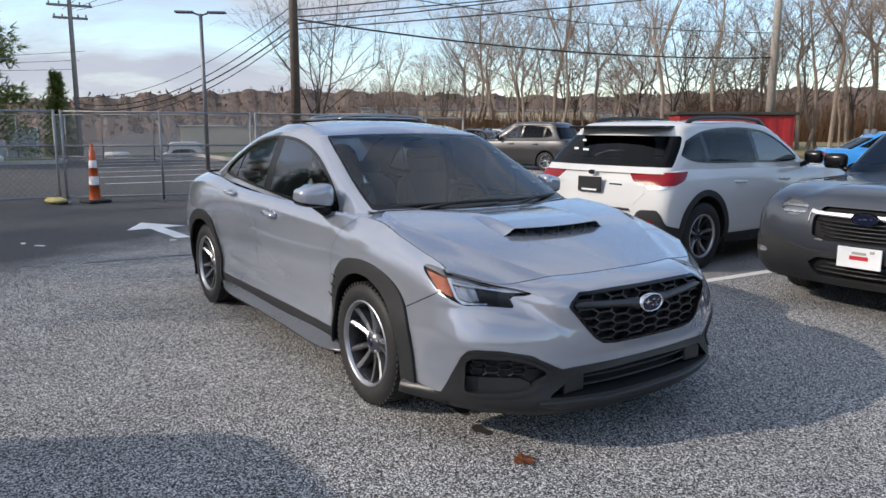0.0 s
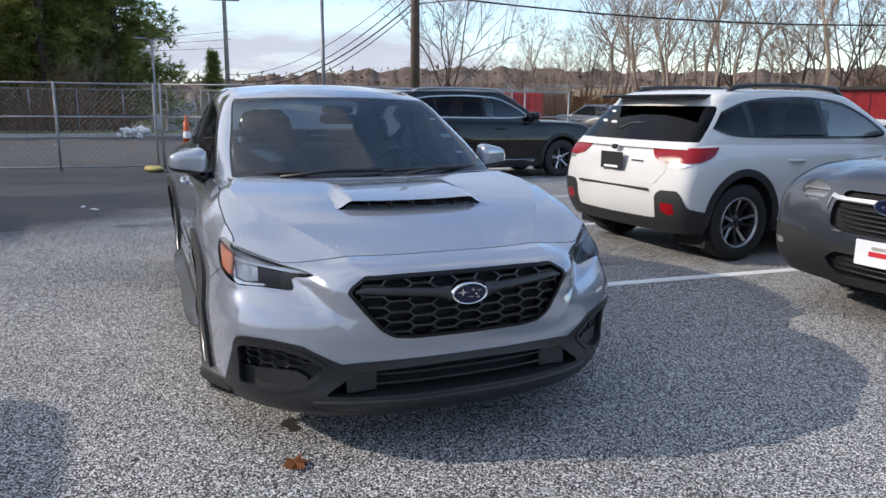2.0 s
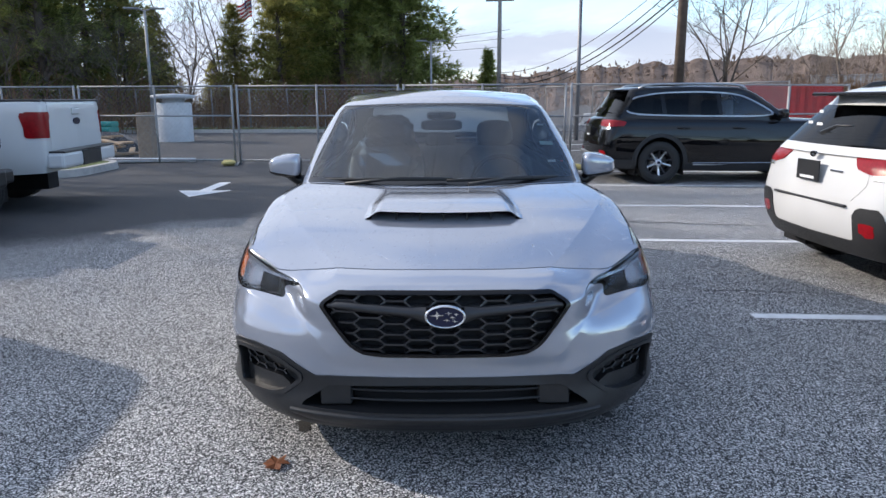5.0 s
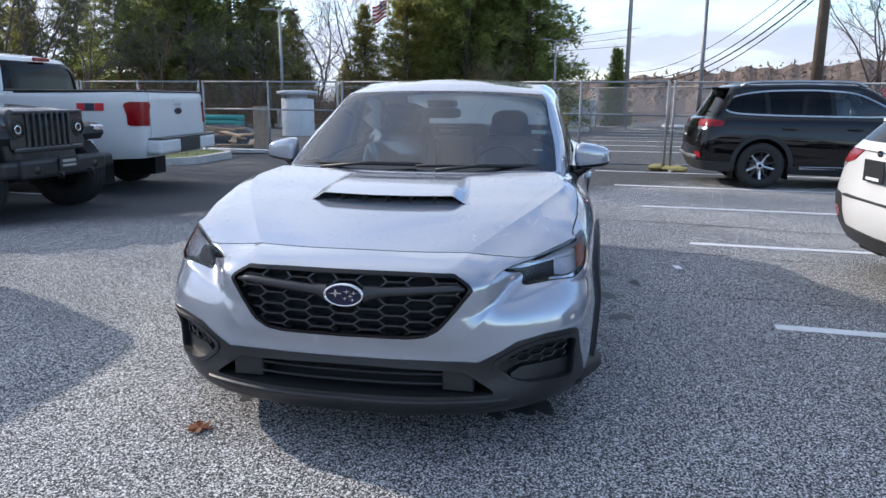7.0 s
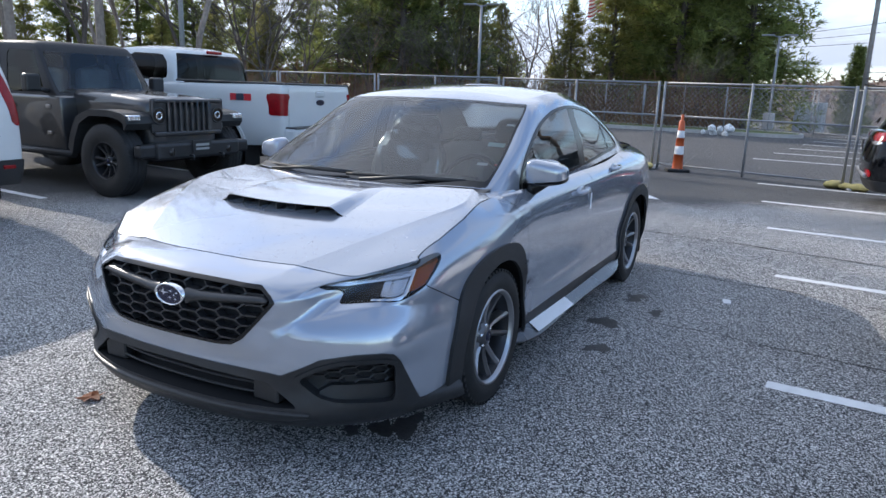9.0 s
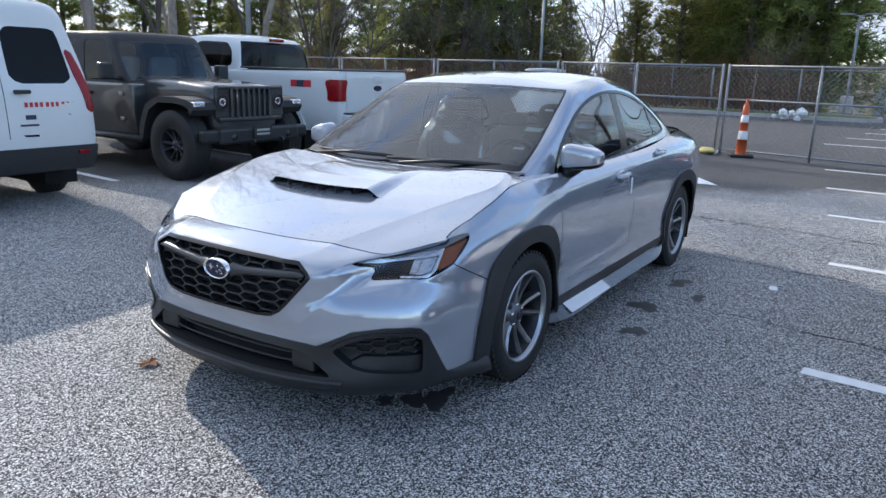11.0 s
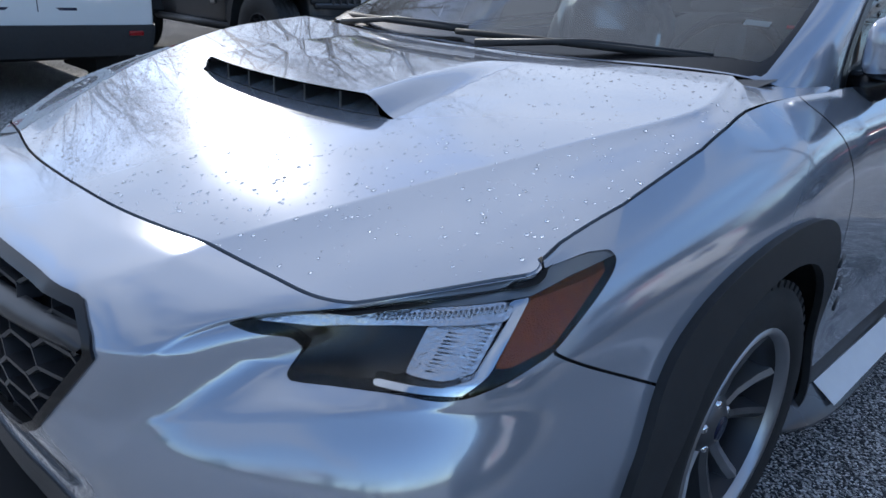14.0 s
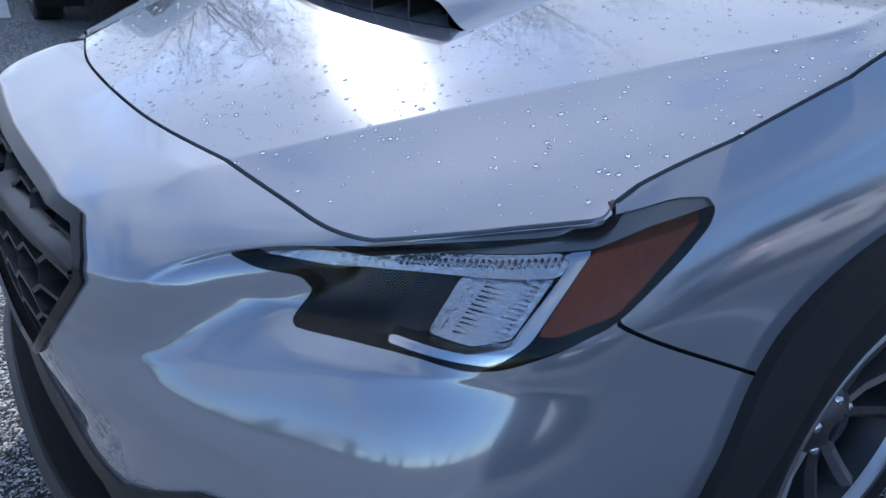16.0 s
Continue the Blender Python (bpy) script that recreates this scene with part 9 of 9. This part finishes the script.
for az, d, k, s in ((151.5, 60, 3, .62), (153.6, 66, 0, .55), (157.0, 40, 3, 1.05), (160.6, 70, 1, .5), (163.5, 75, 0, .5), (167, 80, 2, .45), (97, 52, 1, 1.0), (94, 50, 0, 1.0), (90, 48, 2, 1.0), (84, 50, 4, 1.0),
                    (-126.0, 27, 5, 1.15), (-129.0, 30, 1, 1.1), (-132.5, 26, 5, 1.1), (-135.8, 32, 1, 1.1), (-138.5, 27, 4, .95), (-143.0, 33, 3, .9), (30, 44, 0, .9), (37, 46, 1, .9), (45, 43, 4, .8), (53, 47, 5, .9), (60, 44, 1, .85), (68, 46, 0, .9), (75, 45, 2, .9), (20, 46, 5, .85), (10, 45, 1, .8), (-122, 30, 5, 1.2), (-117, 32, 1, 1.2), (-112, 28, 0, 1.2), (-107, 30, 1, 1.2), (-141, 40, 1, 1.0), (-145, 46, 5, .9), (-164.6, 50, 1, .95), (-161.5, 48, 0, .8), (-162.4, 40, 3, .55), (-157.6, 37, 3, .6), (-176.4, 38, 3, .42), (-151, 36, 3, .6), (-146, 34, 3, .7), (-133, 44, 0, 1.0), (-129, 46, 4, 1.0), (-124, 48, 2, 1.0)):
    x, y = polar(az, d)
    spots.append((k, x, y, s, rng.uniform(0, 360)))
plant(bare, spots)

# low brush along the far edges
BRUSH = mat_leaf("dry_brush", (0.17, 0.11, 0.075), (0.40, 0.27, 0.17))
nr = np.random.default_rng(3)
s = Soup()
for _ in range(15000):
    az = nr.uniform(98, 160) if nr.uniform() < .78 else nr.uniform(-179, -118)
    field = 98 < az < 120.5
    far = nr.uniform(92, 112) if field else nr.uniform(52, 66) if az > 0 else nr.uniform(32.5, 42)
    x, y = polar(az, far)
    if x < -30 and y < 4 and x > -33:
        x -= 4
    z = ground_z(x, y)
    h = nr.uniform(.5, 2.9) * (2.0 if field else 1.35 if 0 < az < 128 else 1.0 if az > 0 else .8)
    tip = np.array((x, y, z + h)) + nr.normal(0, .35, 3)
    s.tube([(x, y, z), tip], [.035 if field else .022, .008], 3)
    for _ in range(3):
        f = nr.uniform(.3, 1)
        b = np.array((x, y, z)) + (tip - (x, y, z)) * f
        s.tube([b, b + nr.normal(0, .32, 3) + (0, 0, .15)], [.012, .004], 3)
tagged(link("brush", s.mesh("brush"), BRUSH, None, "leafless brown brush along the edge of the lot"), kind="stuff")

# wooded ridge in the distance
RIDGE = mat("far_woods", (0.145, 0.108, 0.09), 1.0, 0, .45, 1.6, 0, 1)
V, F = [], []
nr = np.random.default_rng(8)
cols = 1100
for layer, (dist, top, rough_) in enumerate(((300, 17.0, 2.2), (210, 9.0, 1.8), (150, 3.2, 1.6))):
    k0 = len(V)
    for i in range(cols + 1):
        az = -200 + 290 * i / cols - 0
        a = radians(az + 100)
        h = top * (.75 + .30 * math.sin(az * .045 + layer * 2) + .12 * math.sin(az * .13 + layer)) + .35 * rough_ * math.sin(az * 1.7 + layer) + .2 * rough_ * math.sin(az * 4.3) + nr.uniform(0, .30 * rough_)
        for dd, z in ((dist, -6.0), (dist + 8, h * .35 - 2), (dist + 34, h)):
            V.append((3 + dd * math.cos(a), -1 + dd * math.sin(a), z))
    for i in range(cols):
        k = k0 + 3 * i
        F += [(k, k + 3, k + 4, k + 1), (k + 1, k + 4, k + 5, k + 2)]
me = bpy.data.meshes.new("backdrop")
me.from_pydata(V, [], F)
tagged(link("backdrop", me, RIDGE, None, "brown wooded ridge far behind the trees"), kind="structure")
# fine tree tops over the ridge
WOODS = mat_leaf("far_branches", (0.095, 0.075, 0.065), (0.22, 0.165, 0.13))
V, F = [], []
for _ in range(26000):
    layer = int(nr.integers(0, 3))
    dist, top = ((300, 17.0), (210, 9.0), (150, 3.2))[layer]
    az = nr.uniform(-200, 90)
    a = radians(az + 100)
    h = top * (.75 + .30 * math.sin(az * .045 + layer * 2) + .12 * math.sin(az * .13 + layer))
    f = nr.uniform(0, 1) ** .6
    dd = dist + 8 + 26 * f
    z = (h * .35 - 2) * (1 - f) + h * f + nr.uniform(-.2, 1.6) * dist / 200
    x, y = 3 + dd * math.cos(a), -1 + dd * math.sin(a)
    k = len(V)
    for j in range(3):
        o = nr.normal(0, .42 * dist / 200, 3)
        V.append((x + o[0], y + o[1], z + o[2] * 1.5))
    F.append((k, k + 1, k + 2))
me = bpy.data.meshes.new("far_woods")
me.from_pydata(V, [], F)
tagged(link("far_woods", me, WOODS, None, "leafless brown woods on the far ridge"), kind="stuff", category="trees")
bm = bmesh.new()
outline = [(-40, 23.0), (-10, 21.5), (40, 20.5), (120, 24), (120, 130), (-60, 130), (-52, 40)]
bm.faces.new([bm.verts.new((x, y, .03)) for x, y in outline])
tagged(part("field", bm, DRY_GRASS, None, "mown field of green and dry grass"), kind="structure", category="grass")

# ---- far things ----
def shed(name, x, y, rz, size, material, label, category, roof=None, ribs=0):
    z = ground_z(x, y)
    b = thing(name, pose(x, y, z, 0, 0, rz), label, category)
    bm = bmesh.new()
    box(bm, (0, 0, size[2] / 2), size, .03)
    part("wall", bm, material, b)
    if ribs:
        for k in range(ribs):
            xx = -size[0] / 2 + size[0] * (k + .5) / ribs
            for sg in (1, -1):
                bm = bmesh.new()
                box(bm, (xx, sg * (size[1] / 2 + .015), size[2] / 2), (size[0] / ribs * .5, .04, size[2] * .92), .008)
                part("rib", bm, material, b)
    if roof:
        bm = bmesh.new()
        box(bm, (0, 0, size[2] + .08), (size[0] + .3, size[1] + .3, .16), .03)
        part("roof", bm, roof, b)
    return b


RED_STEEL = mat("red_steel", (0.36, 0.02, 0.025), .5, 0, .2, 3, .1, 30)
CREAM = mat("cream_wall", (0.74, 0.65, 0.50), .8, 0, .1, 2, .1, 30)
shed("skip_container", -19.0, 30.7, 50, (5.6, 2.4, 2.15), RED_STEEL, "red ribbed steel skip container under a dark tarpaulin", "container", mat("dark_tarp", (.05, .05, .045), .8, 0, .2, 4), 8)
shed("shipping_container", *polar(153.4, 47), 62, (6.1, 2.44, 2.2), RED_STEEL, "red ribbed steel shipping container beyond the fence", "container", None, 14)
shed("waste_container", *polar(172.9, 60), 80, (4.6, 2.2, 1.7), RED_STEEL, "red open steel waste container behind the far fence", "container", None, 9)
shed("storage_cabin", -45.0, 1.35, 80, (1.5, 1.3, 2.2), mat("white_steel", (.68, .7, .7), .6, 0, .08, 3), "white steel storage cabin beyond the fence", "cabin", None, 4)
diner = shed("diner_building", *polar(160.0, 76), 70, (16, 8, 2.5), CREAM, "low cream building with a red oval sign", "building", mat("pale_roof", (.5, .47, .42), .8, 0, .1, 2))
bm = bmesh.new()
prism(bm, [(2.2 + 1.7 * math.cos(a), 1.55 + .62 * math.sin(a)) for a in np.linspace(0, 2 * math.pi, 26, endpoint=False)], "y", -4.12, -3.98)
part("sign", bm, RED_STEEL, diner, "red oval sign with pale print bars")
bm = bmesh.new()
box(bm, (2.2, -4.14, 1.57), (2.4, .04, .32))
part("sign_bar", bm, PAPER, diner, "pale print bar on the sign")
for az, d, w, h, m in ((141, 95, 22, 3.6, CREAM), (147.5, 110, 18, 4.2, mat("grey_wall", (.4, .42, .43), .8, 0, .15, 2)), (135.5, 100, 16, 3.4, WHITE_PLASTIC)):
    x, y = polar(az, d)
    b = shed("warehouse", x, y, az - 90, (w, 9, h), m, "low pale commercial building among bare trees", "building", mat("flat_roof", (.35, .35, .35), .8))
    for k in range(6):
        bm = bmesh.new()
        box(bm, (-w / 2 + w * (k + .5) / 6, -4.52, h * .5), (w / 12, .06, h * .4), .01)
        part("window", bm, PRIVACY, b, "dark window")

SMALL = {"L": 4.5, "W": 1.8, "H": 1.45, "wb": 2.65, "fo": .9, "R": .32, "belt": .95, "hood": .92, "clad": .22, "trim": False, "screen": (.95, .15, -1.75, -1.05),
         "windows": [(.5, .99), (.2, 1.18), (-.1, 1.33), (-.6, 1.37), (-1.1, 1.33), (-1.5, 1.1), (-1.3, 1.02)], "pillars": (-.35, -1.2), "rim": .21, "face": ALLOY, "edge": ALLOY, "spoiler": False,
         "tail": {"tail_lamp": [(.42, .90), (.42, .80), (.75, .80), (.80, .90)]}, "nose": {"head_lamp": [(.36, .72), (.62, .82), (.72, .80), (.55, .68)]}}
suv("small_car", placed(-4.55, 16.6, 36), "bright blue small car parked by the field", SMALL, BLUEP)
suv("small_car", placed(-17.5, 25.0, 60), "white saloon car parked by the field", SMALL, WHITE)
suv("small_car", placed(-24.5, 20.5, 25), "white saloon car in the far row", SMALL, WHITE)
suv("small_car", placed(-20.0, 15.8, 30), "silver car in the far row", SMALL, GREYP)
tall = dict(SMALL, H=1.7, belt=1.05, hood=1.0, windows=[(.5, 1.1), (.2, 1.3), (-.1, 1.52), (-.6, 1.56), (-1.4, 1.5), (-1.6, 1.2), (-1.3, 1.12)], screen=(.95, .3, -2.0, -1.7))
suv("far_suv", placed(-16.5, 14.6, 200), "dark sport utility vehicle in the far row", tall, OFFROAD_PAINT)
suv("far_van", Matrix.Translation((0, 0, ground_z(-50, 12.5))) @ placed(-50, 12.5, 70), "white van parked beyond the fence", dict(tall, H=2.1, belt=1.25), WHITE)
suv("far_van", Matrix.Translation((0, 0, ground_z(-58, 9.0))) @ placed(-58, 9.0, 10), "white van parked beyond the fence", dict(tall, H=2.3, belt=1.25), WHITE)
